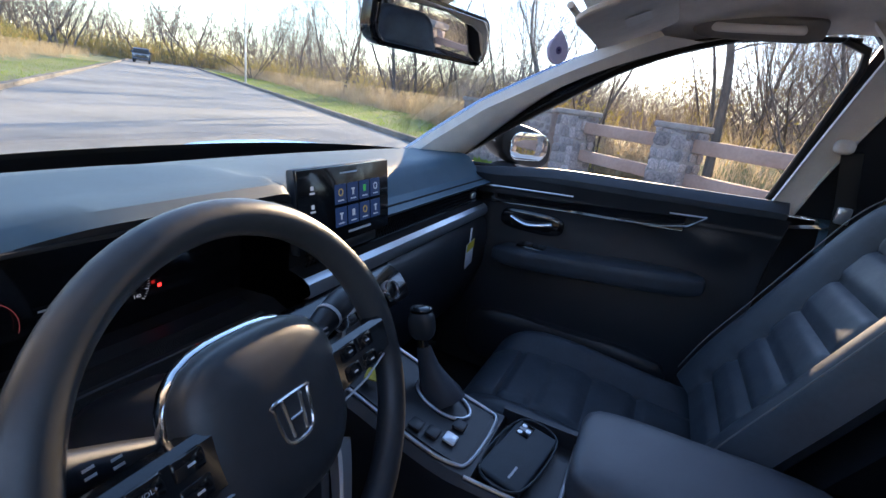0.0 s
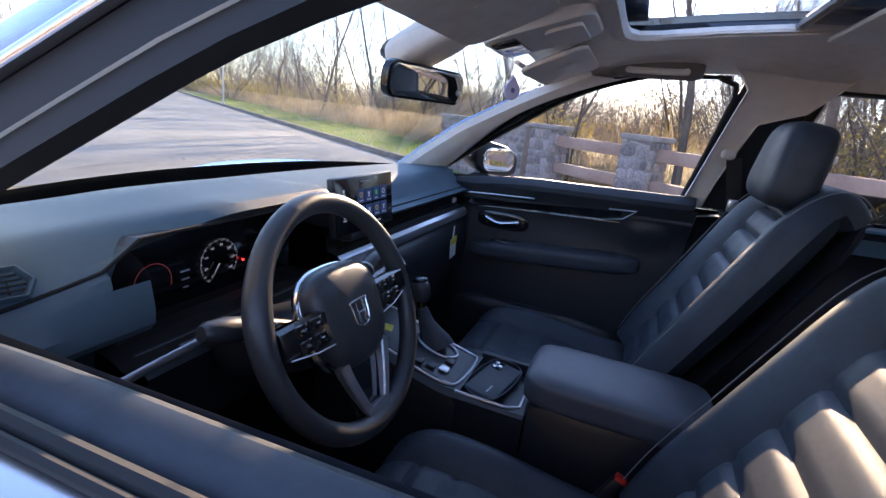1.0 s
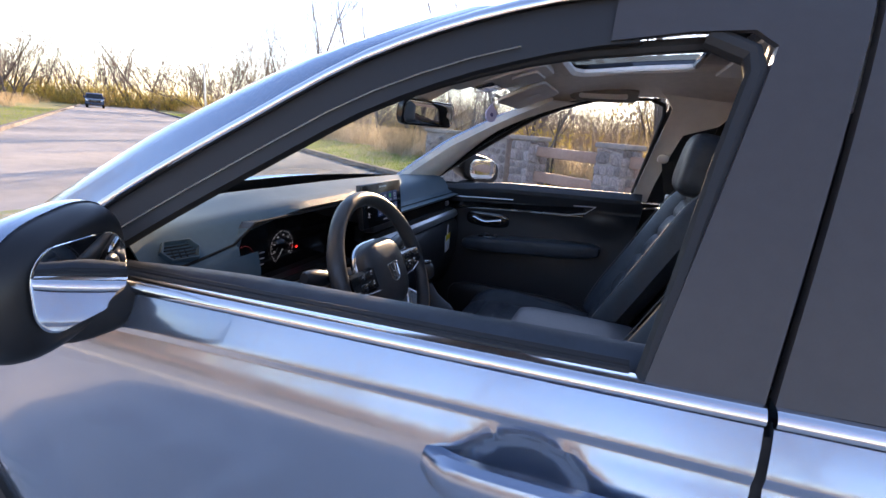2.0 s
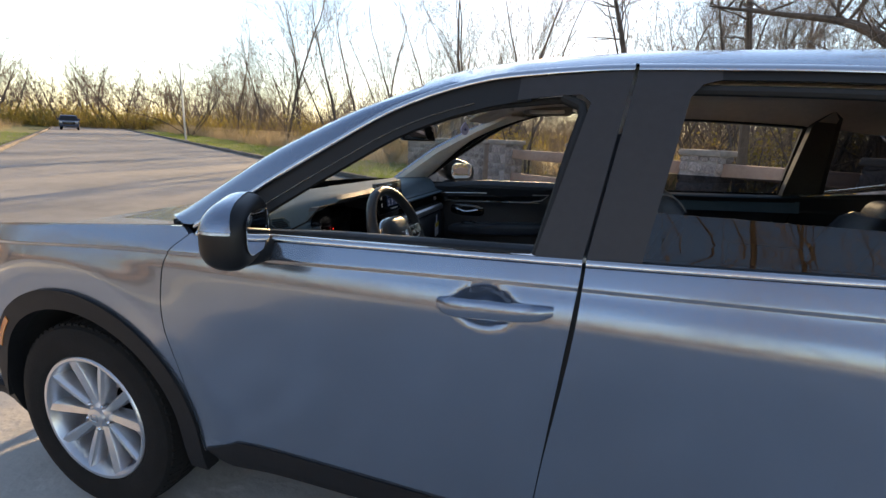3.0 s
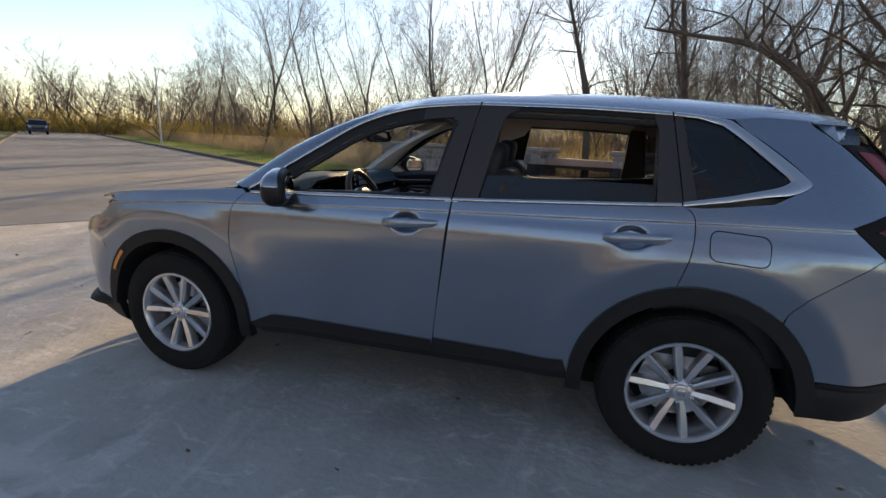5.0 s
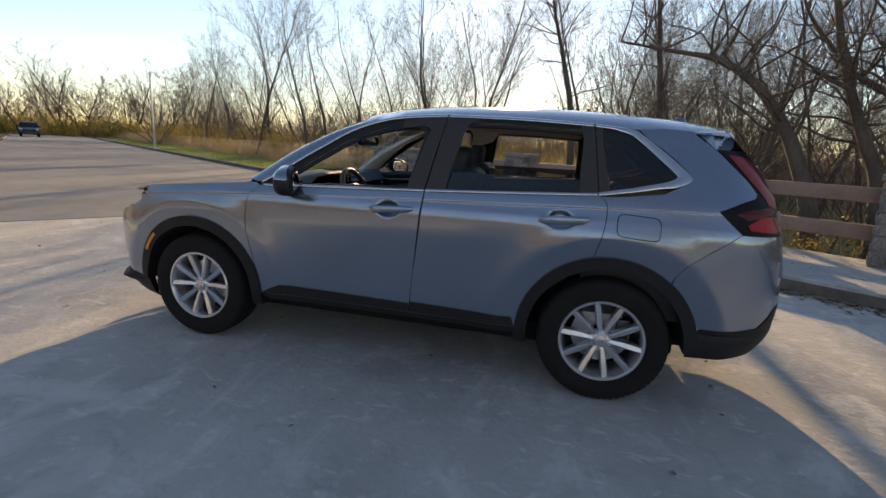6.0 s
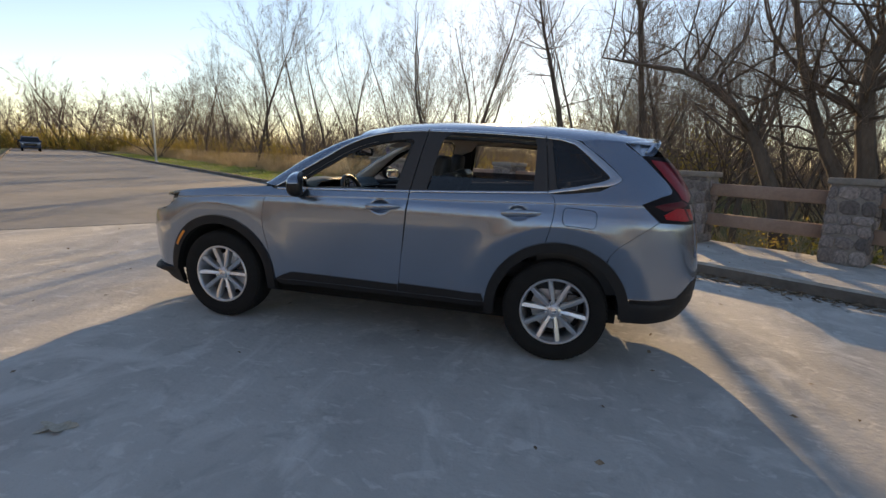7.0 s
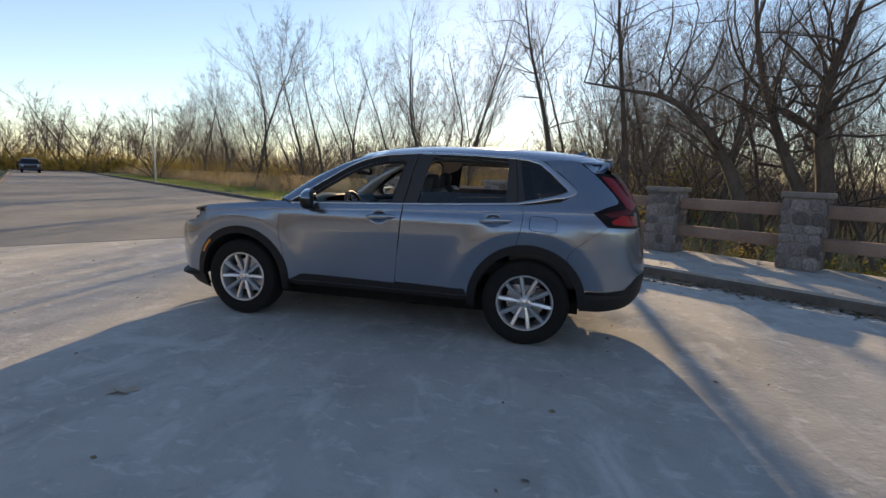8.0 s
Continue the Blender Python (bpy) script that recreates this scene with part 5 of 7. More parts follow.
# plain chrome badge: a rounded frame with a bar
bad = spline([(-0.0195, 0.0185, 0.0255), (0.0195, 0.0185, 0.0255), (0.0205, 0.012, 0.0255), (0.0145, -0.0185, 0.0255), (-0.0145, -0.0185, 0.0255), (-0.0205, 0.012, 0.0255)], 5, closed=True)
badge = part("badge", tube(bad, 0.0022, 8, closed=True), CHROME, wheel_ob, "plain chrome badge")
for e in (-1, 1):
    part("badge_bar", tube([(e * 0.0105, 0.017, 0.0253), (e * 0.0075, -0.0165, 0.0253)], 0.0026, 8), CHROME, badge)
part("badge_bar", tube([(-0.008, -0.001, 0.0253), (0.008, -0.001, 0.0253)], 0.0022, 8), CHROME, badge)
# column, stalks
part("column_shroud", moved(egg(0.065, 0.055, 0.14, 3.2), SW @ Matrix.Translation((0, -0.02, -0.15))), BLACKP, dash)
for e in (-1, 1):
    st = node("stalk", dash, "black control stalk with white markings")
    pth = [SW @ Vector((e * 0.05, 0.0, -0.05)), SW @ Vector((e * 0.10, 0.022, -0.052)), SW @ Vector((e * 0.15, 0.040, -0.05))]
    part("stalk_arm", tube(pth, [0.012, 0.013, 0.0165], 14), BLACKP, st)
    part("stalk_end", tube([SW @ Vector((e * 0.15, 0.040, -0.05)), SW @ Vector((e * 0.18, 0.049, -0.049)), SW @ Vector((e * 0.210, 0.056, -0.048)), SW @ Vector((e * 0.218, 0.058, -0.048))], [0.0165, 0.0178, 0.0150, 0.010], 16), BLACKP, st)
    part("stalk_ring", tube([SW @ Vector((e * 0.152, 0.0406, -0.05)), SW @ Vector((e * 0.156, 0.0418, -0.05))], [0.0178, 0.0178], 16), PRINT, st)
    for i in range(4):
        part("stalk_mark", box((0.008, 0.0022, 0.0006), (0, 0, 0), 0, m=SW @ Matrix.Translation((e * (0.11 + 0.018 * (i % 2)), 0.030 + 0.004 * (i % 2) - 0.006 * (i // 2), -0.0355))), PRINT, st)
# trim along the knee panel's lower edge, pale from the sky it reflects
part("cable_strip", tube([(-0.602, -0.495, 0.964), (-0.60, -0.58, 0.961), (-0.598, -0.70, 0.953)], 0.008, 8, flat=0.4, up=(0, 0, 1)), SATIN, dash, "satin silver trim strip under the dash")
part("dash_button", box((0.004, 0.05, 0.006), (-0.613, -0.50, 0.965), 0.002, m=pose(0, 0, 0, 0, 0, 0)), SATIN, dash)

# centre console
con = node("console", car, "black centre console with silver edging")
def con_sec(x):
    t = smoothstep(-0.62, -0.28, x)
    return 0.112 + 0.0 * x, 0.832 - 0.078 * t
rows = []
for x in frange(-0.66, -0.275, 0.035):
    w, z = con_sec(x)
    rows.append([Vector((x, y + 0.01, zz)) for y, zz in ((-w, 0.45), (-w - 0.004, z - 0.05), (-w + 0.004, z - 0.012), (-w + 0.018, z), (0, z + 0.002), (w - 0.018, z), (w - 0.004, z - 0.012), (w + 0.004, z - 0.05), (w, 0.45))])
part("console_front", grid_bm(rows, cap=True), BLACKP, con)
rows = [[Vector((x, y + 0.01, con_sec(x)[1] + 0.003)) for y in (-0.078, -0.06, 0.06, 0.078)] for x in frange(-0.60, -0.295, 0.03)]
part("shifter_plate", thick(grid_bm(rows), 0.003), BLACKP, con, "satin black shifter plate")
edge = [(-0.60, -0.085), (-0.40, -0.088), (-0.315, -0.084), (-0.287, -0.06), (-0.284, 0.06), (-0.31, 0.086), (-0.40, 0.09), (-0.60, 0.087)]
part("plate_edge", tube([(p.x, p.y + 0.01, con_sec(p.x)[1] + 0.003) for p in spline([(a, b, 0) for a, b in edge], 5)], 0.0035, 8), SATIN, con, "silver edging round the shifter plate")
boot = [(-0.385, 0.050, 0.772), (-0.395, 0.051, 0.786), (-0.412, 0.053, 0.806), (-0.430, 0.056, 0.832), (-0.447, 0.058, 0.868)]
sh = node("shifter", con, "black gear shifter with leather boot")
part("shifter_boot", tube(boot, [0.046, 0.043, 0.033, 0.022, 0.015], 16, flat=0.72, up=(1, 0, 0)), LEATH, sh)
part("boot_ring", tube([(-0.388 + 0.056 * math.cos(2 * math.pi * i / 28), 0.050 + 0.037 * math.sin(2 * math.pi * i / 28), con_sec(-0.388 + 0.056 * math.cos(2 * math.pi * i / 28))[1] + 0.006) for i in range(28)], 0.0035, 8, closed=True), SATIN, sh, "silver ring round the boot")
part("shifter_stem", tube([(-0.448, 0.058, 0.87), (-0.456, 0.06, 0.90)], 0.011, 12), GLOSS, sh)
part("shifter_knob", moved(egg(0.027, 0.020, 0.032, 2.6), Matrix.Translation((-0.458, 0.061, 0.912)) @ pose(0, 0, 0, 0, -12, 0)), LEATHW, sh)
part("knob_cap", moved(egg(0.022, 0.017, 0.008, 2.6), Matrix.Translation((-0.464, 0.062, 0.941)) @ pose(0, 0, 0, 0, -12, 0)), GLOSS, sh)
for i, (x, y) in enumerate(((-0.335, -0.03), (-0.365, -0.04), (-0.395, -0.048), (-0.335, 0.012))):
    part("console_button", box((0.024, 0.026, 0.006), (x, y, con_sec(x)[1] + 0.008), 0.003, m=pose(0, 0, 0, 0, 12, 0)), SATIN if i == 0 else BLACKP, con)
part("yellow_card", box((0.03, 0.035, 0.002), (-0.50, -0.03, 0.832), 0, m=pose(0, 0, 0, 0, 10, 20)), mat("yellow printed card", (0.65, 0.52, 0.05), 0.6, var=0.3, scale=200), con)
# tray with the cup holders, behind it the arm rest
rows = [[Vector((x, y + 0.025, z)) for y, z in ((-0.125, 0.45), (-0.125, 0.745), (-0.118, 0.752), (-0.105, 0.752), (-0.10, 0.72), (0.10, 0.72), (0.105, 0.752), (0.118, 0.752), (0.125, 0.745), (0.125, 0.45))] for x in frange(-0.285, -0.12, 0.055)]
part("tray", grid_bm(rows, cap=True), BLACKP, con)
part("tray_edge", tube([(-0.285, -0.085, 0.754), (-0.16, -0.085, 0.754), (-0.135, -0.07, 0.754), (-0.135, 0.10, 0.754)], 0.0035, 8), SATIN, con)
arm = egg(0.19, 0.108, 0.035, 6.5, 48, 28)
for v in arm.verts:
    v.co.z += 0.004 * (1 - (v.co.y / 0.118) ** 2)
part("arm_rest", moved(arm, Matrix.Translation((0.055, -0.002, 0.818))), ARMM, con, "black leather arm rest lid")
part("arm_box", box((0.36, 0.200, 0.32), (0.06, 0.0, 0.63), 0.02), BLACKP, con)


# seats
def slab_seat(rows, halfw, thickf, bolster, ribs, n=36, ribspan=0.46, arch=(2.0, 2.1)):
    """rows: (place, up) along the seat. A padded slab with raised sides and cross tucks."""
    out = []
    N = len(rows)
    for i, (c, up) in enumerate(rows):
        u = i / (N - 1)
        w, th = halfw(u), thickf(u)
        loop = []
        for j in range(n + 1):
            v = -1 + 2 * j / n
            vv = math.copysign(abs(v) ** 0.85, v)
            span = ribspan * max(0.0, 1 - smoothstep(arch[0], arch[1], u)) ** 0.5
            h = th * (1 - abs(v) ** 9) + bolster(u) * smoothstep(0.42, 0.78, abs(v)) * (1 - smoothstep(0.94, 1.0, abs(v)) * 0.45)
            seam = 0.012 * math.exp(-((abs(v) - span) / 0.03) ** 2) * (1 if 0.08 < u < arch[1] else 0)
            tuck = 0.0
            if abs(v) < span:
                for r in ribs:
                    tuck = max(tuck, 0.011 * math.exp(-((u - r) / 0.0095) ** 2))
            loop.append(c + Vector((0, vv * w, 0)) + up * (h - seam - tuck))
        for j in range(n - 1, 0, -1):
            v = -1 + 2 * j / n
            loop.append(c + Vector((0, v * w * 0.94, 0)) - up * 0.05 * (1 - abs(v) ** 4))
        out.append(loop)
    return grid_bm(out, closed_v=True, cap=True)


def seam_line(rows, halfw, v, h):
    N = len(rows)
    return [c + Vector((0, v * halfw(i / (N - 1)), 0)) + up * h(i / (N - 1)) for i, (c, up) in enumerate(rows)][2:-2]


def seat(yc):
    ob = node("seat", car, "black leather front seat with cross-tucked inserts", Matrix.Translation((0.045 if yc < 0 else 0.0, yc, -0.02 if yc < 0 else 0.0)))
    path = spline([(-0.375, 0, 0.575), (-0.37, 0, 0.615), (-0.335, 0, 0.635), (-0.22, 0, 0.637), (-0.05, 0, 0.617), (0.12, 0, 0.60)], 14)
    rows = []
    for i, p in enumerate(path):
        t = (path[min(len(path) - 1, i + 1)] - path[max(0, i - 1)]).normalized()
        rows.append((p, Vector((-t.z, 0, t.x)).normalized()))
    hw = lambda u: 0.245 - 0.02 * (1 - smoothstep(0, 0.3, u))
    part("cushion", slab_seat(rows, hw, lambda u: 0.05 * smoothstep(-0.1, 0.2, u) + 0.012, lambda u: 0.035 * smoothstep(0.15, 0.5, u), [0.42, 0.55, 0.68, 0.81]), LEATH, ob)
    back = spline([(0.12, 0, 0.70), (0.16, 0, 0.80), (0.228, 0, 0.93), (0.30, 0, 1.07), (0.362, 0, 1.19), (0.390, 0, 1.240), (0.412, 0, 1.252), (0.435, 0, 1.225)], 14)
    rows = []
    for i, p in enumerate(back):
        t = (back[min(len(back) - 1, i + 1)] - back[max(0, i - 1)]).normalized()
        rows.append((p, Vector((-t.z, 0, t.x)).normalized()))
    hb = lambda u: 0.25 - 0.075 * smoothstep(0.45, 0.92, u)
    bk = part("backrest", slab_seat(rows, hb, lambda u: 0.048 + 0.0 * u, lambda u: 0.034 * (1 - smoothstep(0.50, 0.82, u)), [0.10, 0.18, 0.26, 0.34, 0.42, 0.50, 0.58], arch=(0.56, 0.66)), LEATH, ob)
    for e in (-1, 1):
        part("stitching", tube(seam_line(rows, hb, e * 0.90, lambda u: 0.046 + 0.033 * (1 - smoothstep(0.50, 0.82, u))), 0.0016, 5), STITCH, bk)
    part("back_shell", slab_seat([(c + Vector((0.055, 0, -0.012)), up) for c, up in rows[6:-14]], lambda u: hb(u) - 0.012, lambda u: 0.0, lambda u: 0.0, []), BLACKP, bk)
    hd = egg(0.056, 0.130, 0.100, 4.2, 36, 24)
    for v in hd.verts:
        v.co.y *= 1 - 0.14 * v.co.z / 0.094
        v.co.x -= 0.10 * (v.co.y / 0.128) ** 2 * 0.12
    hr = part("headrest", moved(hd, Matrix.Translation((0.338, 0, 1.334)) @ pose(0, 0, 0, 0, 8, 0)), LEATH, ob)
    for e in (-0.06, 0.06):
        part("headrest_post", tube([(0.375, e, 1.21), (0.345, e, 1.29)], 0.0065, 10), CHROME, hr)
    part("seat_base", box((0.42, 0.40, 0.18), (-0.10, 0, 0.47), 0.03), CARPET, ob)
    b = part("buckle", box((0.028, 0.022, 0.075), (0, 0, 0), 0.006, m=Matrix.Translation((0.03, (0.225 if yc < 0 else -0.225), 0.705)) @ pose(0, 0, 0, 0, 25, 0)), BLACKP, ob)
    part("release", box((0.022, 0.018, 0.010), (0, 0, 0), 0.002, m=Matrix.Translation((0.03, (0.225 if yc < 0 else -0.225), 0.705)) @ pose(0, 0, 0, 0, 25, 0) @ Matrix.Translation((0, 0, 0.040))), mat("red buckle button", (0.55, 0.03, 0.02), 0.4), b, "red release button")
    part("buckle_stem", tube([(0.03, (0.225 if yc < 0 else -0.225), 0.55), (0.025, (0.225 if yc < 0 else -0.225), 0.69)], 0.012, 8), BLACKP, b)
    return ob


for yc in (-0.37, 0.37):
    seat(yc)
# rear bench
bench = node("rear_bench", car, "black leather rear bench seat")
part("bench_cushion", moved(egg(0.26, 0.64, 0.10, 5), Matrix.Translation((0.98, 0, 0.60))), LEATH, bench)
for y in (-0.42, 0.0, 0.42):
    part("bench_back", moved(egg(0.075, 0.208, 0.30, 4.5), Matrix.Translation((1.27, y, 0.88)) @ pose(0, 0, 0, 0, 22, 0)), LEATH, bench)
    part("bench_headrest", moved(egg(0.05, 0.12, 0.075, 3), Matrix.Translation((1.40, y, 1.15)) @ pose(0, 0, 0, 0, 12, 0)), LEATH, bench)
part("parcel_panel", box((0.8, 1.3, 0.03), (1.80, 0, 0.95), 0.01), CARPET, bench)

# carpet, firewall, door linings and pillars
part("carpet", box((2.9, 1.50, 0.04), (0.40, 0, 0.37), 0.01), CARPET, car)
for s in (-1, 1):
    part("floor_edge", box((1.72, 0.15, 0.03), (0.02, s * 0.80, 0.372), 0.008), CARPET, car)
part("firewall", grid_bm([[(-0.98, -0.78, 0.35), (-0.98, 0.78, 0.35)], [(-1.02, -0.78, 1.11), (-1.02, 0.78, 1.11)]]), CARPET, car)


def lining(s):
    dl = node("door_lining", car, "black front door lining with gloss trim and chrome pull")
    o = [(-0.72, 0.42), (0.14, 0.42), (0.20, 0.9), (0.215, BELT(0.2) - 0.01)] + [(x, BELT(x) - 0.012) for x in frange(0.12, -0.72, 0.1)] + [(-0.74, 0.9)]
    part("lining_panel", side_sheet(o, s, out=-0.125, ret=0), BLACKP, dl)
    rows = []
    for x in frange(-0.80, 0.205, 0.08):
        yo, zo = half(x, BELT(x)) - 0.012, BELT(x) - 0.002 + (0.016 if s < 0 else 0.036) * smoothstep(-0.80, -0.35, x)
        rows.append([Vector((x, s * (half(x, zo - 0.085) - 0.120), zo - 0.085)), Vector((x, s * (half(x, zo - 0.055) - 0.119), zo - 0.055)), Vector((x, s * (yo - 0.103), zo - 0.028)), Vector((x, s * (yo - 0.088), zo - 0.012)), Vector((x, s * (yo - 0.075), zo - 0.003)), Vector((x, s * (yo - 0.055), zo - 0.004)), Vector((x, s * (yo - 0.036), zo - 0.018)), Vector((x, s * (yo - 0.03), zo - 0.03))])
    part("sill_pad", grid_bm(rows), LEATH, dl)
    for off, wd in ((0.024, 0.008), (0.010, 0.006)):
        part("window_seal", tube([(x, s * (half(x, BELT(x)) - 0.012 - off), BELT(x) + 0.002) for x in frange(-0.80, 0.14, 0.08)], wd, 8), RUBBER, dl)
    yl = lambda x, z: half(x, z) - 0.127
    rows = []
    for x in frange(-0.66, -0.02, 0.05):
        zt = 1.048 + 0.083 * (x + 0.607)
        lo = 0.032 + 0.012 * smoothstep(-0.5, -0.02, x)
        rows.append([Vector((x, s * (yl(x, zt - a) - d), zt - a)) for a, d in ((0, -0.004), (0.001, 0.007), (0.012, 0.004), (lo - 0.008, 0.004), (lo - 0.001, 0.008), (lo, -0.004))])
    part("gloss_strip", grid_bm(rows), GLOSS, dl, "piano black door strip")
    part("chrome_line", tube([(x, s * (yl(x, z) - 0.008), z) for x, z in ((-0.64, 1.070), (-0.5, 1.080), (-0.335, 1.090))], 0.0028, 8), SATIN, dl)
    part("chrome_hook", tube([(x, s * (yl(x, z) - 0.010), z) for x, z in ((-0.065, 1.100), (0.028, 1.106), (-0.013, 1.071), (-0.083, 1.055), (-0.20, 1.046))], 0.0026, 8), SATIN, dl)
    y = yl(-0.46, 1.0)
    pocket = egg(0.105, 0.012, 0.036, 3.4)
    part("pull_cup", moved(pocket, Matrix.Translation((-0.452, s * (y + 0.0), 0.978))), GLOSS, dl)
    part("door_pull", tube(spline([(-0.52, s * (y - 0.012), 0.986), (-0.46, s * (y - 0.024), 0.972), (-0.385, s * (y - 0.014), 0.986)], 6), 0.007, 10, flat=0.6), CHROME, dl, "chrome door pull")
    y = yl(-0.24, 0.93)
    arm = egg(0.315, 0.055, 0.036, 4.5)
    for v in arm.verts:
        v.co.z += 0.085 * v.co.x
    part("door_arm_rest", moved(arm, Matrix.Translation((-0.24, s * (y - 0.03), 0.886))), LEATH, dl)
    part("switch_plate", box((0.11, 0.05, 0.006), (-0.42, s * (y - 0.035), 0.906), 0.003), GLOSS, dl)
    for i in range(2):
        part("window_switch", box((0.022, 0.018, 0.01), (-0.44 + 0.045 * i, s * (y - 0.035), 0.913), 0.003), BLACKP, dl)
    part("door_pocket", moved(egg(0.33, 0.035, 0.10, 5), Matrix.Translation((-0.28, s * (y - 0.02), 0.56))), BLACKP, dl)
    # rear door lining
    o = [(0.30, 0.42), (0.9, 0.42), (1.18, 0.9), (1.20, BELT(1.2) - 0.01)] + [(x, BELT(x) - 0.012) for x in frange(1.1, 0.30, 0.1)]
    rl = part("rear_lining", side_sheet(o, s, out=-0.125, ret=0), BLACKP, car)
    rows = []
    for x in frange(0.28, 1.22, 0.08):
        yo, zo = half(x, BELT(x)) - 0.012, BELT(x) - 0.002
        rows.append([Vector((x, s * (yo - 0.11), zo - 0.08)), Vector((x, s * (yo - 0.095), zo - 0.03)), Vector((x, s * (yo - 0.075), zo - 0.006)), Vector((x, s * (yo - 0.04), zo)), Vector((x, s * (yo - 0.03), zo - 0.03))])
    part("sill_pad", grid_bm(rows), DASHM, rl)
    # pillar trims
    part("centre_pillar_trim", side_sheet([(0.160, BELT(0.16)), (0.244, 1.52), (0.222, 1.552), (0.16, 1.60), (0.50, 1.60), (0.48, 1.555), (0.452, 1.52), (0.41, 1.47), (0.30, 1.43), (0.268, 1.33), (0.243, 1.24), (0.225, BELT(0.22))], s, out=-0.055, ret=0.02), PILLAR, car, "light grey centre pillar trim")
    # black sheet added behind the trim for the darkness of the rear cabin
    part("belt_cover", side_sheet([(0.228, BELT(0.22)), (0.246, 1.24), (0.271, 1.33), (0.303, 1.43), (0.41, 1.467), (0.375, BELT(0.37))], s, out=-0.058, ret=0.01), BLACKP, car, "black sheet standing in for the dark rear cabin")
    part("pillar_seal", tube([(x, s * (half(x, z) - 0.022), z) for x, z in ((0.158, 1.14), (0.180, 1.25), (0.204, 1.38), (0.224, 1.47 if s < 0 else 1.50), (0.216, 1.495 if s < 0 else 1.535), (0.17, 1.515 if s < 0 else 1.552))], 0.014 if s < 0 else 0.009, 10), RUBBER, car)
    part("lower_pillar_trim", side_sheet([(0.175, 0.42), (0.215, BELT(0.2) - 0.03), (0.375, BELT(0.37)), (0.36, 0.42)], s, out=-0.075, ret=0.05), BLACKP, car)
    # rear trims carry the rear cabin's shade in their colour
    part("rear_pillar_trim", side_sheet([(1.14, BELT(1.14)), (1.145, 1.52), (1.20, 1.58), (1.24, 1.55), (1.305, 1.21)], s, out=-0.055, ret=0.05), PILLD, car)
    part("quarter_lining", side_sheet([(1.2, 0.5), (2.1, 0.5), (2.1, 1.0), (1.95, 1.25), (1.80, 1.22), (1.20, BELT(1.2) - 0.01)], s, out=-0.12, ret=0), BLACKP, car)
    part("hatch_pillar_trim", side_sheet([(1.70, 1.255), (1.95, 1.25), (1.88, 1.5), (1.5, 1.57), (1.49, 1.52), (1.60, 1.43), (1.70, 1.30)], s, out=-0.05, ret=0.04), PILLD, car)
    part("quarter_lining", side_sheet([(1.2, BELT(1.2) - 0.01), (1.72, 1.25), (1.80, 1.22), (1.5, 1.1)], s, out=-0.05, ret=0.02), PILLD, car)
    # front pillar trim
    rows = []
    for u in frange(0, 1, 0.07):
        e, mid = ws_at(u)
        x = e[0] + 0.10 + 0.02 * u
        zt = DLO_TOP(x + 0.04) - 0.052 if s < 0 else INNER(x + 0.05)
        low = Vector((x + 0.05, s * (half(x, zt) - 0.035), zt))
        top = Vector((e[0] + 0.035, s * (e[1] - 0.05), e[2] - 0.028))
        m = (low + top) / 2 + Vector((0.018, -s * 0.014, -0.012))
        rows.append([low + Vector((0, s * 0.03, 0.004)), low, low * 0.4 + m * 0.6 + Vector((0.002, -s * 0.003, 0)), m, m * 0.5 + top * 0.5 + Vector((0.002, -s * 0.003, 0)), top, top + Vector((-0.02, s * 0.01, 0.02))])
    part("front_pillar_trim", grid_bm(rows), PILLAR, car, "light grey windscreen pillar trim")
    part("tweeter_grille", side_sheet([(-0.83, 1.125), (-0.78, 1.165), (-0.70, BELT(-0.7) + 0.015), (-0.74, BELT(-0.74))], s, out=-0.07, ret=0.02), BLACKP, car)
    part("opening_seal", tube([(x, s * (half(x, DLO_TOP(x) - 0.05) - 0.03), DLO_TOP(x) - 0.066 if s < 0 else INNER(x) - 0.002) for x in frange(-0.70, 0.20, 0.06)], 0.009 if s < 0 else 0.006, 8), RUBBER, car)
    part("opening_seal", tube([(x, s * (half(x, DLO_TOP(x) - 0.05) - 0.03), DLO_TOP(x) - 0.046) for x in frange(0.46, 1.14, 0.08)], 0.012, 8), RUBBER, car)
    # seat belt
    belt = node("seat_belt", car, "black seat belt with a grey shoulder anchor")
    part("webbing", tube([(0.268, s * 0.712, 1.325), (0.300, s * 0.735, 1.2), (0.325, s * 0.750, 1.0), (0.335, s * 0.755, 0.75), (0.335, s * 0.755, 0.50)], 0.021, 8, flat=0.08, up=(1, 0, 0)), RUBBER, belt)
    part("anchor", moved(egg(0.021, 0.012, 0.017, 2.6), Matrix.Translation((0.250, s * 0.715, 1.336))), PILLAR, belt)
    part("tongue", box((0.03, 0.012, 0.04), (0.300, s * 0.728, 1.18), 0.004), SATIN, belt)
    # grab handle
    # recess is a bulged form; its shade is put into the darker grey
    gh = part("grab_recess", moved(egg(0.125, 0.02, 0.028, 5), Matrix.Translation((-0.005, s * 0.60, 1.558)) @ pose(0, 0, 0, s * 35, 0, 0)), mat("shaded handle recess", (0.20, 0.19, 0.18), 0.8, var=0.1, scale=30), car)
    part("grab_handle", tube(spline([(-0.085, s * 0.592, 1.553), (-0.07, s * 0.565, 1.545), (0.06, s * 0.565, 1.547), (0.075, s * 0.592, 1.555)], 5), 0.010, 10, flat=0.7), PILLAR, gh, "grey grab handle")


for s in (-1, 1):
    lining(s)


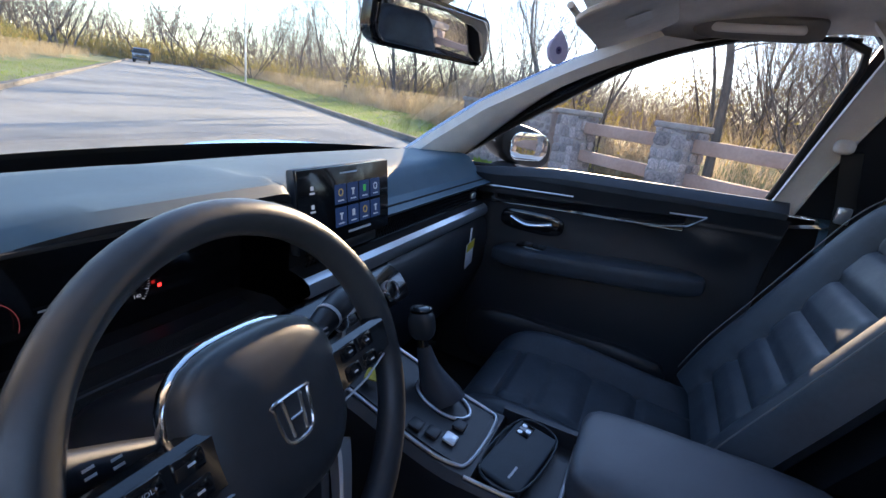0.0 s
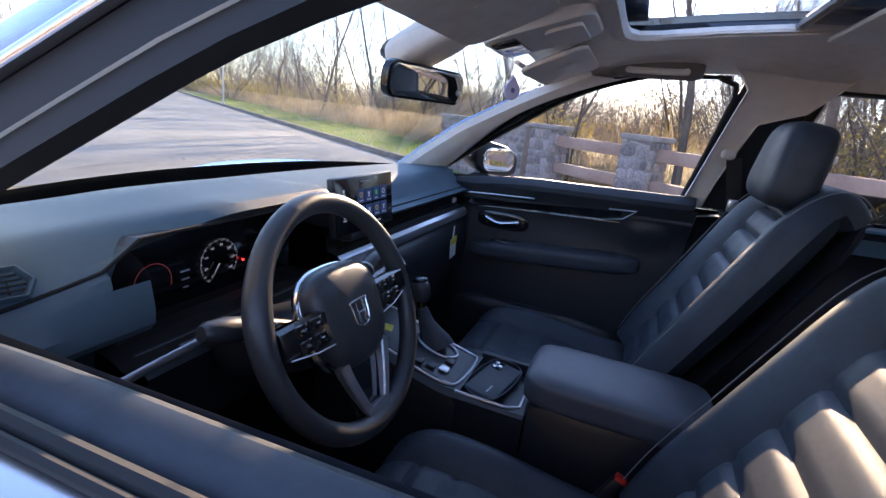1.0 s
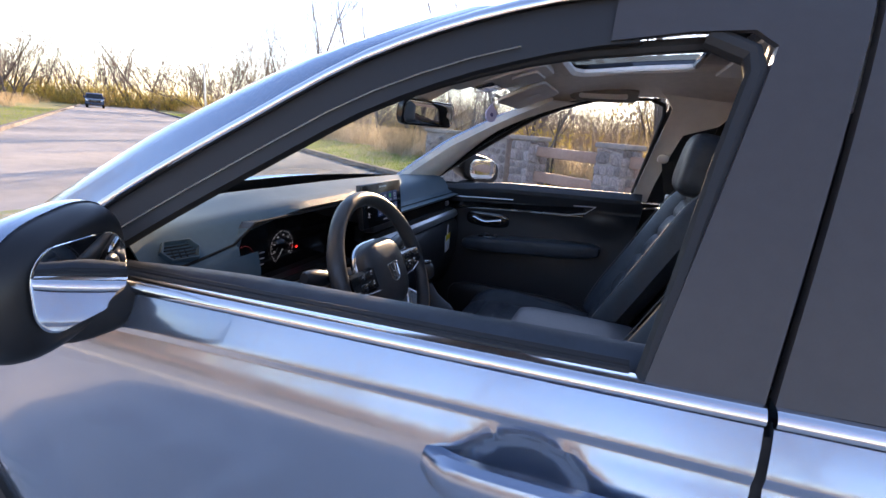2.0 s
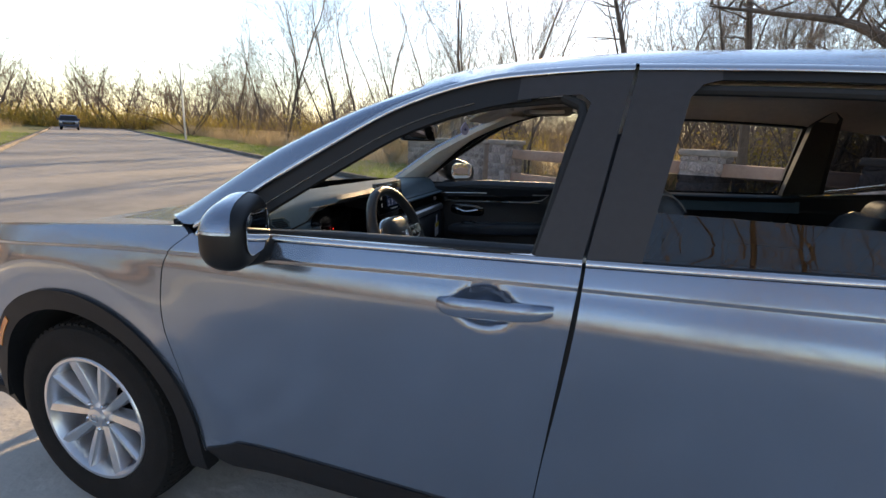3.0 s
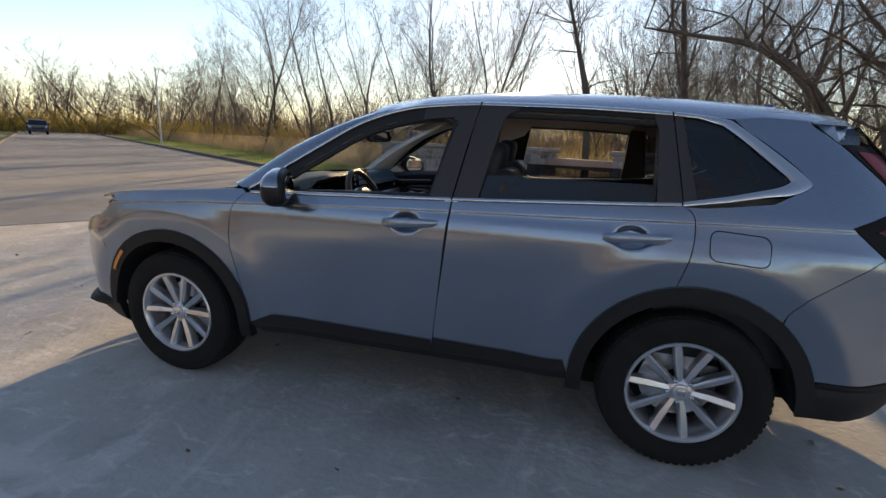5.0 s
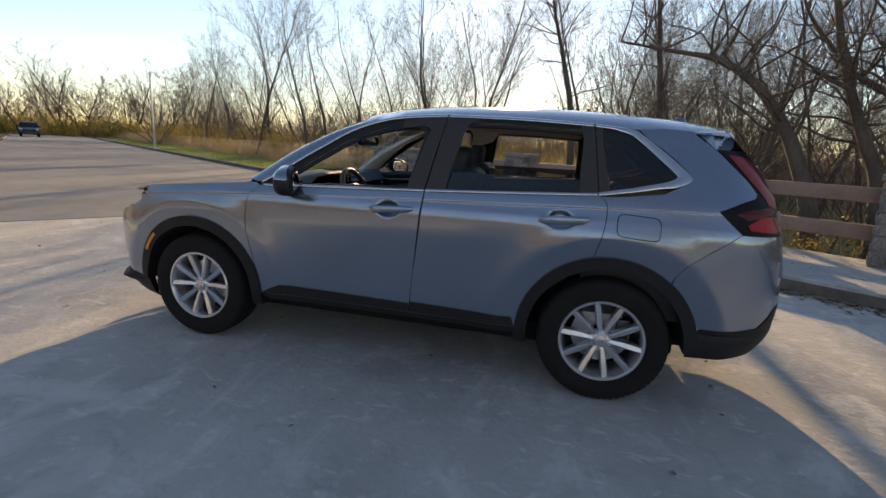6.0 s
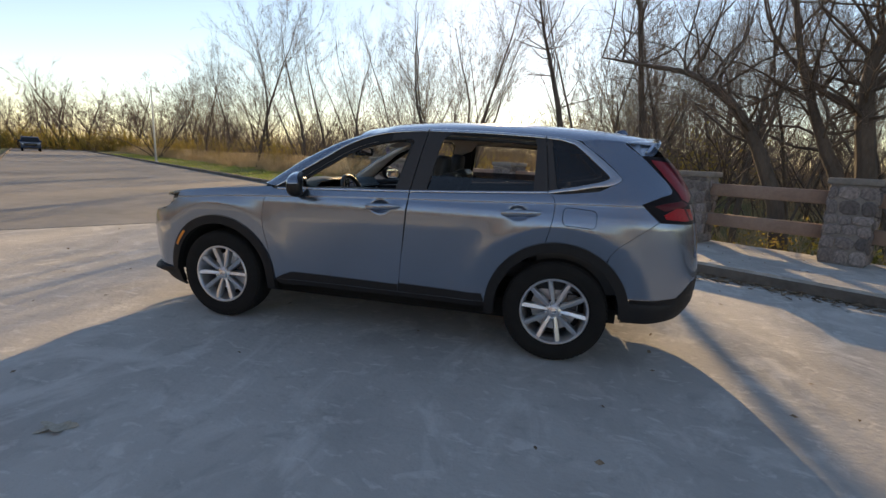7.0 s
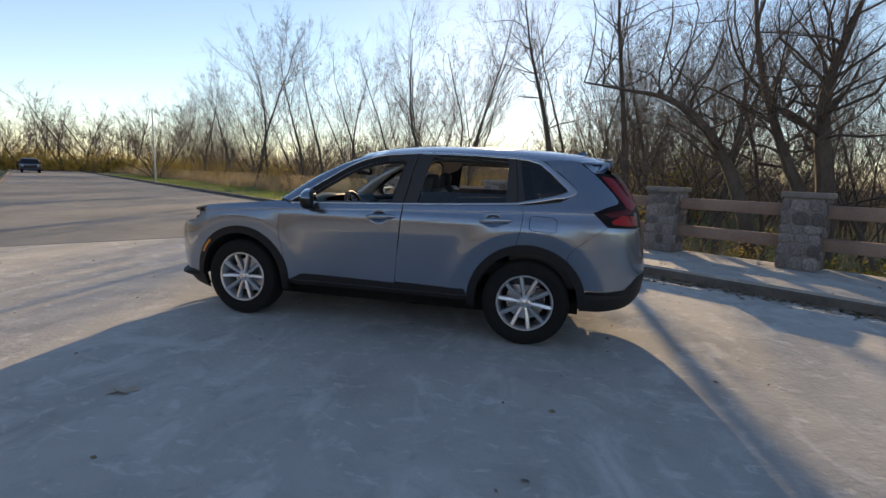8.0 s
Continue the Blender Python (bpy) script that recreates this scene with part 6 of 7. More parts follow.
# headliner with the moonroof opening, visors, overhead console, mirror
def liner_row(x, n=20):
    zc = R_MID(max(x, -0.26)) - 0.052
    out = []
    for i in range(2 * n + 1):
        a = math.copysign(abs(-1 + i / n) ** 0.8, -1 + i / n)
        zt = (DLO_TOP(x) if x < 1.42 else 1.535) - 0.048
        if a > 0 and x < 0.45:
            zt += (INNER(x) + 0.004 - zt) * (1 - smoothstep(0.2, 0.45, x))
        out.append(Vector((x, a * (half(x, zt) - 0.038), zt + (zc - zt) * (1 - abs(a) ** 5.0))))
    return out


LO = (-0.09, 0.50, 0.325)
xs = frange(-0.335, LO[0], 0.05) + frange(LO[0], LO[1], 0.1)[1:] + frange(LO[1], 1.88, 0.1)[1:]
bm = grid_bm([liner_row(x) for x in xs])
gone = [f for f in bm.faces if LO[0] < f.calc_center_median().x < LO[1] and abs(f.calc_center_median().y) < LO[2]]
bmesh.ops.delete(bm, geom=gone, context="FACES")
part("headliner", bm, LINER, car, "pale grey woven headliner")
# lip round the opening
loop = []
for a in range(48):
    an = 2 * math.pi * a / 48
    c, s_ = math.cos(an), math.sin(an)
    q = (abs(c) ** 8 + abs(s_) ** 8) ** (1 / 8)
    loop.append(((LO[0] + LO[1]) / 2 + c / q * (LO[1] - LO[0]) / 2, s_ / q * LO[2]))
rows = [[Vector((0.205 + (x - 0.205) * k, y * k, R_MID(x) - 0.052 + dz)) for x, y in loop] for k, dz in ((1.12, -0.004), (1.06, -0.010), (1.0, -0.006), (0.975, 0.006), (0.985, 0.016))]
part("moonroof_lip", grid_bm(rows, closed_v=True), LINER, car)
mr = node("moonroof", car, "tinted moonroof panel slid half open")
part("moonroof_glass", box((0.60, 0.70, 0.006), (0.56, 0, 1.637), 0.002), PRIV, mr)
part("moonroof_frame", tube([(0.262, -0.35, 1.630), (0.262, 0.35, 1.630)], 0.011, 8), GLOSS, mr)
part("sun_shade", box((0.60, 0.66, 0.012), (0.62, 0, 1.606), 0.004), LINER, mr)
part("moonroof_channel", grid_bm([[Vector((0.205 + (x - 0.205) * k, y * k, R_MID(x) - 0.052 + dz)) for x, y in loop] for k, dz in ((0.985, 0.015), (1.05, 0.018), (1.10, 0.034), (1.10, 0.050))], closed_v=True), GLOSS, mr)
LBL = mat("white warning label", (0.7, 0.68, 0.65), 0.6, var=0.15, scale=300)
for s in (-1, 1):
    vz = node("sun_visor", car, "grey sun visor with a white label")
    part("visor_panel", plate(0.36, 0.165, 0.035, 0.018, Matrix.Translation((-0.235, s * 0.36, 1.509)) @ pose(0, 0, 0, 0, -24, 0) @ pose(0, 0, 0, 0, 90, 0)), LINER, vz)
    part("visor_label", box((0.045, 0.07, 0.001), (0, 0, 0), 0, m=Matrix.Translation((-0.225, s * 0.33, 1.5185)) @ pose(0, 0, 0, 0, -24, 0) @ Matrix.Translation((0, 0, -0.0085))), LBL, vz)
    part("visor_arm", tube([(-0.32, s * 0.52, 1.49), (-0.318, s * 0.18, 1.50)], 0.006, 8), PILLAR, vz)
oc = node("overhead_console", car, "grey overhead console with map lamps")
part("overhead_body", plate(0.20, 0.21, 0.03, 0.035, Matrix.Translation((-0.22, 0.0, 1.526)) @ pose(0, 0, 0, 0, -17, 0) @ pose(0, 0, 0, 0, 90, 0)), PILLAR, oc)
part("glasses_holder", plate(0.15, 0.07, 0.015, 0.012, Matrix.Translation((-0.175, 0.0, 1.531)) @ pose(0, 0, 0, 0, -17, 0) @ pose(0, 0, 0, 0, 90, 0)), PILLAR, oc)
part("overhead_slot", box((0.05, 0.14, 0.006), (0, 0, 0), 0.002, m=Matrix.Translation((-0.285, 0.0, 1.505)) @ pose(0, 0, 0, 0, -17, 0)), GLOSS, oc)
im = node("rear_view_mirror", car, "black frameless rear view mirror", Matrix.Translation((-0.462, -0.02, 1.421)) @ pose(0, 0, 0, 0, 6, -14))
part("mirror_shell", moved(plate(0.262, 0.074, 0.026, 0.034), Matrix.Translation((0.010, 0, 0))), GLOSS, im)
part("mirror_face", moved(plate(0.246, 0.062, 0.022, 0.003), Matrix.Translation((0.0122, 0, 0))), MIRR, im)
part("mirror_stem", tube([(-0.03, 0, 0.0), (-0.07, 0, 0.03), (-0.115, 0, 0.06)], [0.016, 0.02, 0.03], 12), BLACKP, im)
part("sensor_cover", moved(egg(0.10, 0.075, 0.035, 3.5), Matrix.Translation((-0.455, -0.02, 1.508)) @ pose(0, 0, 0, 0, -30, 0)), PILLAR, car, "grey sensor cover behind the mirror")


# ---- loose things in the cabin ----
ph = thing("phone", "dark phone in a worn rugged case lying in the console tray", "phone", (-0.215, 0.02, 0.752))
ph.matrix_basis = Matrix.Translation((-0.222, 0.03, 0.742)) @ pose(0, 0, 0, 0, 4, -10)
PHM = mat("slate phone case", (0.035, 0.045, 0.055), 0.5, var=0.2, scale=30, bump=0.1, bscale=400)
part("case", box((0.085, 0.17, 0.013), (0, 0, 0), 0.006, 3), PHM, ph)
part("case_lip", tube([(p.x, p.y, 0.006) for p in spline([(-0.039, -0.08, 0), (0.039, -0.08, 0), (0.039, 0.08, 0), (-0.039, 0.08, 0)], 6, closed=True)], 0.0022, 6, closed=True), PHM, ph)
cb = part("camera_block", box((0.026, 0.036, 0.003), (-0.018, 0.058, 0.0075), 0.0015), GLOSS, ph)
for i in range(3):
    part("lens", turned([(0.005, 0.008), (0.005, 0.0095), (0.004, 0.0098), (0.0005, 0.0092)], 14, axis="z", at=(-0.024 + 0.012 * (i % 2), 0.068 - 0.011 * i, 0)), SATIN, cb)
part("case_print", box((0.004, 0.032, 0.0005), (0.012, -0.052, 0.0067), 0), PRINT, ph)
tg = thing("paper_tag", "white paper tag with a yellow band hanging from the glovebox", "paper tag", (-0.585, 0.62, 0.95))
TAGW, TAGY = mat("white tag paper", (0.72, 0.72, 0.74), 0.7, var=0.08, scale=120), mat("yellow tag band", (0.75, 0.58, 0.03), 0.7, var=0.1, scale=120)
part("tag_sheet", box((0.002, 0.058, 0.080), (0.0, 0.008, -0.072), 0.0008, m=pose(0, 0, 0, 8, 0, 0)), TAGW, tg)
part("tag_band", box((0.0026, 0.058, 0.026), (0.0004, 0.008, -0.045), 0, m=pose(0, 0, 0, 8, 0, 0)), TAGY, tg)
part("tag_loop", box((0.0018, 0.012, 0.05), (0.0, 0.0, -0.012), 0.0006), TAGW, tg)
for i in range(4):
    part("tag_line", box((0.003, 0.04, 0.0025), (0.0006, 0.012, -0.070 - 0.010 * i), 0, m=pose(0, 0, 0, 8, 0, 0)), PRINT, tg)
hg = thing("hanging_tag", "pale lavender round tag hanging on a ring from the visor", "hanging tag", (-0.352, 0.292, 1.497))
LAV = mat("lavender foam tag", (0.50, 0.47, 0.66), 0.75, var=0.12, scale=60)
part("disc", moved(turned([(0.006, -0.004), (0.024, -0.004), (0.0255, 0.0), (0.024, 0.004), (0.006, 0.004)], 32, axis="x", closed=True), Matrix.Translation((0, 0, -0.056)) @ pose(0, 0, 0, 0, 0, -35)), LAV, hg)
part("top_tab", moved(box((0.007, 0.022, 0.022), (0, 0, 0), 0.003), Matrix.Translation((0, 0, -0.034)) @ pose(0, 0, 0, 45, 0, -35)), LAV, hg)
part("eyelet", moved(turned([(0.007, -0.0045), (0.007, 0.0045), (0.003, 0.005), (0.003, -0.005)], 20, axis="x", closed=True), Matrix.Translation((0, 0, -0.056)) @ pose(0, 0, 0, 0, 0, -35)), mat("violet eyelet", (0.10, 0.08, 0.22), 0.5), hg)
part("split_ring", tube([(0.0, 0.014 * math.cos(2 * math.pi * i / 20), -0.012 + 0.014 * math.sin(2 * math.pi * i / 20)) for i in range(20)], 0.001, 6, closed=True), CHROME, hg)

# ---- trees, shrubs, grass ----
class Sticks:
    """Tapered tubes, gathered as plain lists."""
    def __init__(self):
        self.v, self.f = [], []

    def add(self, pts, r0, r1, sides):
        base, n = len(self.v), len(pts)
        t = (pts[-1] - pts[0]).normalized()
        a = t.orthogonal().normalized()
        for i, p in enumerate(pts):
            if 0 < i < n - 1:
                t = (pts[i + 1] - pts[i - 1]).normalized()
            a = (a - t * a.dot(t)).normalized()
            b = t.cross(a)
            r = r0 + (r1 - r0) * i / (n - 1)
            for j in range(sides):
                an = 2 * math.pi * j / sides
                self.v.append(p + r * (math.cos(an) * a + math.sin(an) * b))
        for i in range(n - 1):
            for j in range(sides):
                k = (j + 1) % sides
                self.f.append((base + i * sides + j, base + i * sides + k, base + (i + 1) * sides + k, base + (i + 1) * sides + j))


def bent(start, way, length, n, rng, wander, rise):
    pts, p, d = [start.copy()], start.copy(), way.normalized()
    for i in range(n):
        d = (d + Vector((rng.gauss(0, wander), rng.gauss(0, wander), rng.gauss(0, wander) + rise))).normalized()
        p = p + d * (length / n)
        pts.append(p.copy())
    return pts, d


def side_way(d, rng, spread):
    a = d.orthogonal().normalized()
    b = d.cross(a)
    an = rng.uniform(0, 2 * math.pi)
    return (d * math.cos(spread) + (a * math.cos(an) + b * math.sin(an)) * math.sin(spread)).normalized()


def blade(st, a, b, w, rng):
    """A thin twig as one narrow tapering blade."""
    t = b - a
    n = Vector((rng.gauss(0, 1), rng.gauss(0, 1), rng.gauss(0, 1))).cross(t)
    if n.length < 1e-6: return
    n *= w / n.length
    k = len(st.v)
    st.v += [a - n, a + n, b]
    st.f.append((k, k + 1, k + 2))


def grow_tree(seed, height=9.0, stems=1, lean=0.1, fine=1.0, r=0.14, low=0.25, wander=0.10, leaves=0, thin=0.0019, fan=0.22):
    """Stems with limbs, three orders of twigs on them; the last two are narrow blades."""
    rng = random.Random(seed)
    near = thin < 0.003
    trunk, crown, leaf_v, leaf_f = Sticks(), Sticks(), [], []

    def last(a, e, length, count):
        for _ in range(count):
            d = side_way(e, rng, rng.uniform(0.3, 0.9))
            d.z += 0.12
            blade(crown, a, a + d * length * rng.uniform(0.6, 1.3), thin, rng)

    def twig(start, d, length, rad, depth):
        n = 3 if near and depth == 0 else 2
        pts, e = bent(start, d, length, n, rng, 0.15, 0.06)
        if depth == 0:
            crown.add(pts, rad, rad * 0.4, 3)
        else:
            for i in range(n): blade(crown, pts[i], pts[i + 1], thin * 1.5, rng)
        if leaves and depth >= 1:
            for _ in range(leaves):
                c = pts[rng.randrange(1, len(pts))] + Vector((rng.gauss(0, 0.05), rng.gauss(0, 0.05), rng.gauss(0, 0.05)))
                u, w = Vector((rng.gauss(0, 1), rng.gauss(0, 1), rng.gauss(0, 1))).normalized() * 0.045, Vector((rng.gauss(0, 1), rng.gauss(0, 1), rng.gauss(0, 1))).normalized() * 0.03
                b = len(leaf_v)
                leaf_v.extend([c - u, c + w, c + u, c - w])
                leaf_f.append((b, b + 1, b + 2, b + 3))
        k = max(3, round((7 if depth == 0 else 6) * fine * rng.uniform(0.75, 1.25)))
        for i in range(k):
            q = 0.15 + 0.85 * (i + rng.random()) / k
            j = min(n - 1, int(q * n))
            at = pts[j].lerp(pts[j + 1], q * n - j)
            if depth == 0:
                twig(at, side_way(e, rng, rng.uniform(0.35, 0.85)), length * rng.uniform(0.4, 0.66), max(thin * 1.3, rad * 0.42), 1)
            else:
                last(at, e, length * 0.5, 1)
    for s in range(stems):
        an = rng.uniform(0, 6.28) if stems < 3 else 6.28 * (s + 0.6 * rng.random()) / stems
        ln = lean * rng.uniform(0.4, 1.4) + (fan if stems > 1 else 0)
        h = height * (1 if s == 0 else rng.uniform(0.65, 0.95))
        rr = r * (1 if s == 0 else rng.uniform(0.55, 0.85))
        pts, e = bent(Vector((0.12 * math.cos(an) * (stems > 1), 0.12 * math.sin(an) * (stems > 1), -0.25)), Vector((math.cos(an) * ln, math.sin(an) * ln, 1)), h, 9, rng, wander, 0.03)
        trunk.add(pts, rr, rr * 0.15, 8 if near else 5)
        limbs = round(12 * (0.7 + 0.3 * fine) / (1 if stems == 1 else 1.3))
        for i in range(limbs):
            q = low + (1 - low) * (i + rng.random()) / limbs
            j = min(8, int(q * 9))
            at = pts[j].lerp(pts[j + 1], q * 9 - j)
            L = h * (0.50 - 0.32 * q) * rng.uniform(0.7, 1.25)
            d = side_way((pts[j + 1] - pts[j]).normalized(), rng, rng.uniform(0.4, 0.95))
            d.z = abs(d.z) * 0.8 + 0.25
            rad = rr * (1 - 0.8 * q) * 0.36
            lp, le = bent(at, d, L, 5, rng, 0.13, 0.09)
            trunk.add(lp, rad, rad * 0.25, 5 if near else 3)
            k = max(3, round(6.5 * fine))
            for m_ in range(k):
                u = 0.18 + 0.82 * (m_ + rng.random()) / k
                jj = min(4, int(u * 5))
                twig(lp[jj].lerp(lp[jj + 1], u * 5 - jj), side_way(le, rng, rng.uniform(0.3, 0.85)), L * rng.uniform(0.3, 0.55), max(thin * 1.6, rad * 0.22), 0)
    return trunk, crown, leaf_v, leaf_f


def tree_thing(name, label, category, group, data, leafmat=None):
    ob = thing(name, label, category, group=group)
    t, c, lv, lf = data
    pyd("trunk", t.v, t.f, BARK, ob)
    pyd("crown", c.v, c.f, TWIG, ob, smooth=False)
    if lf:
        pyd("leaves", lv, lf, leafmat or LEAFY, ob, smooth=False)
    return ob


def plant(proto, s, n, turn=0.0, size=1.0, first=False, tip=0.0):
    z = ground_height(s, n) - 0.05
    m = Matrix.Translation(rp(s, n, z)) @ pose(0, 0, 0, tip, 0, turn)
    if first:
        proto.matrix_basis = m
        proto.scale = (size,) * 3
        return proto
    o = copy_thing(proto, m)
    o.scale = (size,) * 3
    return o


BARE = "bare autumn tree with a grey-brown trunk and fine twigs"
FARB = "distant bare brown tree in the roadside wood"
SLIM = "slender bare tree with several upright stems"
protos = [tree_thing("bare_tree", BARE, "tree", "bare trees", grow_tree(11, 11, 1, 0.12, 1.0, 0.15)),
          tree_thing("bare_tree", BARE, "tree", "bare trees", grow_tree(12, 10, 2, 0.15, 0.9, 0.12)),
          tree_thing("bare_tree", SLIM, "tree", "bare trees", grow_tree(13, 9.5, 3, 0.14, 0.85, 0.055, low=0.32)),
          tree_thing("bare_tree", BARE, "tree", "bare trees", grow_tree(14, 12, 1, 0.25, 1.0, 0.18, low=0.3, wander=0.14)),
          tree_thing("bare_tree", "young bare tree with thin leaning stems", "tree", "bare trees", grow_tree(15, 7.5, 3, 0.25, 0.8, 0.05, low=0.2)),
          tree_thing("bare_tree", "half-bare tree with a few remaining yellow leaves", "tree", "bare trees", grow_tree(16, 8, 2, 0.2, 0.7, 0.08, leaves=1)),
          tree_thing("far_tree", FARB, "tree", "distant trees", grow_tree(21, 9.5, 3, 0.2, 0.68, 0.075, low=0.18, thin=0.0042)),
          tree_thing("far_tree", FARB, "tree", "distant trees", grow_tree(22, 8.5, 4, 0.22, 0.6, 0.05, low=0.15, thin=0.0042)),
          tree_thing("far_tree", FARB, "tree", "distant trees", grow_tree(23, 11, 1, 0.15, 1.0, 0.11, low=0.15, thin=0.0042)),
          tree_thing("far_tree", "distant tree with sparse yellowing leaves", "tree", "distant trees", grow_tree(24, 7.0, 3, 0.25, 0.66, 0.08, low=0.1, thin=0.0042, leaves=1)),
          tree_thing("far_tree", FARB, "tree", "distant trees", grow_tree(25, 13, 2, 0.25, 0.75, 0.2, low=0.12, thin=0.012)),
          tree_thing("far_tree", FARB, "tree", "distant trees", grow_tree(26, 11, 3, 0.3, 0.65, 0.16, low=0.12, thin=0.012)),
          tree_thing("spreading_tree", "broad bare tree with long arching stems beside the road", "tree", "distant trees", grow_tree(27, 11.5, 6, 0.3, 0.9, 0.11, low=0.3, thin=0.008, fan=0.62))]
used = set()
rng = random.Random(77)


def put(k, s, n, size=1.0, turn=None):
    if 13 < n < 36 and -9.0 < s - 0.9 * n < 1.4:   # the wood is open towards the low sun; the trees stand further back
        n, size = n + 23, size * 1.45
    plant(protos[k], s, n, rng.uniform(0, 360) if turn is None else turn, size, first=k not in used)
    used.add(k)


# beyond the bridge rail, creek side
for s, n, k, size in ((-7.5, 10.5, 3, 0.9), (-5.0, 10.5, 0, 1.0), (-6.6, 11.6, 2, 1.0), (16.0, 12.6, 2, 1.0), (9.6, 10.4, 4, 1.1), (-10.5, 9.5, 0, 1.05),
                      (-13.5, 12.5, 1, 1.1), (-5.8, 14.5, 2, 1.15), (-2.8, 15.5, 1, 1.1), (0.2, 15.0, 2, 1.2), (2.6, 17.0, 0, 0.95), (5.6, 16.2, 4, 1.2), (10.4, 16.6, 2, 1.1), (13.5, 14.0, 2, 1.1), (8.6, 19.0, 5, 1.1), (-12.0, 15.0, 5, 1.0), (16.5, 15.5, 5, 1.05), (-9.0, 17, 3, 1.0), (-16.5, 10.5, 8, 1.0), (-20, 13, 6, 1.1)):
    put(k, s, n, size)
for i in range(30):
    put(rng.choice((6, 7, 7, 8, 9)), -24 + 1.25 * i + rng.uniform(-1, 1), rng.uniform(19, 34), rng.uniform(0.85, 1.2))
for i in range(40):
    put(rng.choice((2, 7, 7, 8, 6)), -8 + 0.9 * i + rng.uniform(-0.8, 0.8), rng.uniform(18, 40), rng.uniform(1.0, 1.35))
# wood along the right side of the road
s = 11.5
while s < 112:
    near = s < 26
    for _ in range(1 if near else 2):
        put(rng.choice((0, 1, 2, 2) if near else (6, 6, 7, 8, 9)), s + rng.uniform(-1.5, 1.5), rng.uniform(11.8, 16) + 0.03 * s, rng.uniform(0.85, 1.15))
    for _ in range(2):
        put(rng.choice((6, 7, 7, 8, 9)), s + rng.uniform(-1.5, 1.5), rng.uniform(17, 36), rng.uniform(0.9, 1.3))
    s += 3.2 + s * 0.035
put(8, 33.7, 10.6, 1.12, 60)
put(12, 64.0, 9.6, 1.0, 20)
put(12, 40.0, -24.0, 1.1, 200)
# left side and far end
s = 14.0
while s < 95:
    for _ in range(2):
        put(rng.choice((6, 7, 8, 9)), s + rng.uniform(-2, 2), -rng.uniform(14, 24), rng.uniform(0.7, 1.1))
    put(rng.choice((6, 8)), s + rng.uniform(-2, 2), -rng.uniform(26, 44), rng.uniform(0.9, 1.2))
    s += 5.0 + s * 0.05
for i in range(30):
    put(rng.choice((10, 11)), rng.uniform(100, 128), -26 + 1.45 * i, rng.uniform(0.75, 1.15))
for i in range(14):
    put(rng.choice((10, 11)), rng.uniform(70, 110), -rng.uniform(10, 30), rng.uniform(0.7, 1.0))
# behind the camera, across the other rail
for s in frange(-16, 14, 2.0):
    put(rng.choice((6, 7, 8, 9)), s + rng.uniform(-1, 1), rng.uniform(-17, -9.5), rng.uniform(0.8, 1.1))
    put(rng.choice((6, 7, 8, 9)), s + rng.uniform(-1, 1), rng.uniform(-30, -19), rng.uniform(0.9, 1.3))
for s, n, k in ((-16, -8.6, 1), (-19.5, -9.2, 0), (-12.8, -9.6, 2), (-23.5, -8.8, 3)):
    put(k, s, n, 1.95)
for s, n in ((-34, 9), (-42, 12), (-38, -10), (-48, -7), (-55, 3), (-30, 14), (-36, 16), (-46, 5)):
    put(rng.choice((6, 8)), s, n, 1.1)


# the long limbs that lean over behind the rail
def limb_tree(place, path, r, seed, label):
    ob = thing("leaning_tree", label, "tree", group="leaning trees")
    ob.matrix_basis = Matrix.Translation(place)
    rg = random.Random(seed)
    t, c = Sticks(), Sticks()
    pts = spline(path, 6)
    t.add(pts, r, r * 0.1, 10)
    for i in range(30):
        q = rg.uniform(0.32, 1.0)
        p = pts[min(len(pts) - 1, int(q * len(pts)))]
        d = Vector((rg.gauss(0, 0.6), rg.gauss(0, 0.6), abs(rg.gauss(0.7, 0.5))))
        L = rg.uniform(0.9, 3.0)
        lp, le = bent(p, d, L, 5, rg, 0.2, 0.06)
        t.add(lp, r * (0.23 - 0.12 * q), r * 0.04, 5)
        for _ in range(8):
            a = lp[rg.randrange(1, 6)]
            tp, te = bent(a, side_way(le, rg, rg.uniform(0.3, 1.0)), L * rg.uniform(0.25, 0.5), 3, rg, 0.18, 0.04)
            c.add(tp, 0.0055, 0.002, 3)
            for _ in range(8):
                b = tp[rg.randrange(1, 4)]
                blade(c, b, b + side_way(te, rg, rg.uniform(0.4, 1.0)) * L * rg.uniform(0.1, 0.28), 0.002, rg)
    pyd("trunk", t.v, t.f, BARK, ob)
    pyd("crown", c.v, c.f, TWIG, ob, smooth=False)
    return ob


def gz(s, n): return rp(s, n, ground_height(s, n) - 0.1)
LEANL = "dark leaning tree with long crooked limbs behind the rail"
RX = lambda a, h: RD * a + Vector((0, 0, h))
limb_tree(gz(-0.8, 9.2), [Vector((0, 0, 0)), RX(0.15, 2.3), RX(0.58, 3.6), RX(1.03, 4.45), RX(1.6, 5.15), RX(2.35, 5.65), RX(3.4, 5.95), RX(4.7, 6.3)], 0.19, 5, LEANL)
limb_tree(gz(-1.7, 9.6), [Vector((0, 0, 0)), RX(0.2, 3.0), RX(0.55, 4.0), RX(0.8, 4.6), RX(1.25, 5.9), RX(1.6, 7.6), RX(1.7, 9.6)], 0.17, 6, LEANL)
limb_tree(gz(-2.0, 9.6), [Vector((0, 0, 0)), RX(0.12, 3.1), RX(0.35, 4.6), RX(0.40, 5.5), RX(0.3, 6.2), RX(0.1, 7.0), RX(-0.3, 9.0)], 0.21, 8, LEANL)
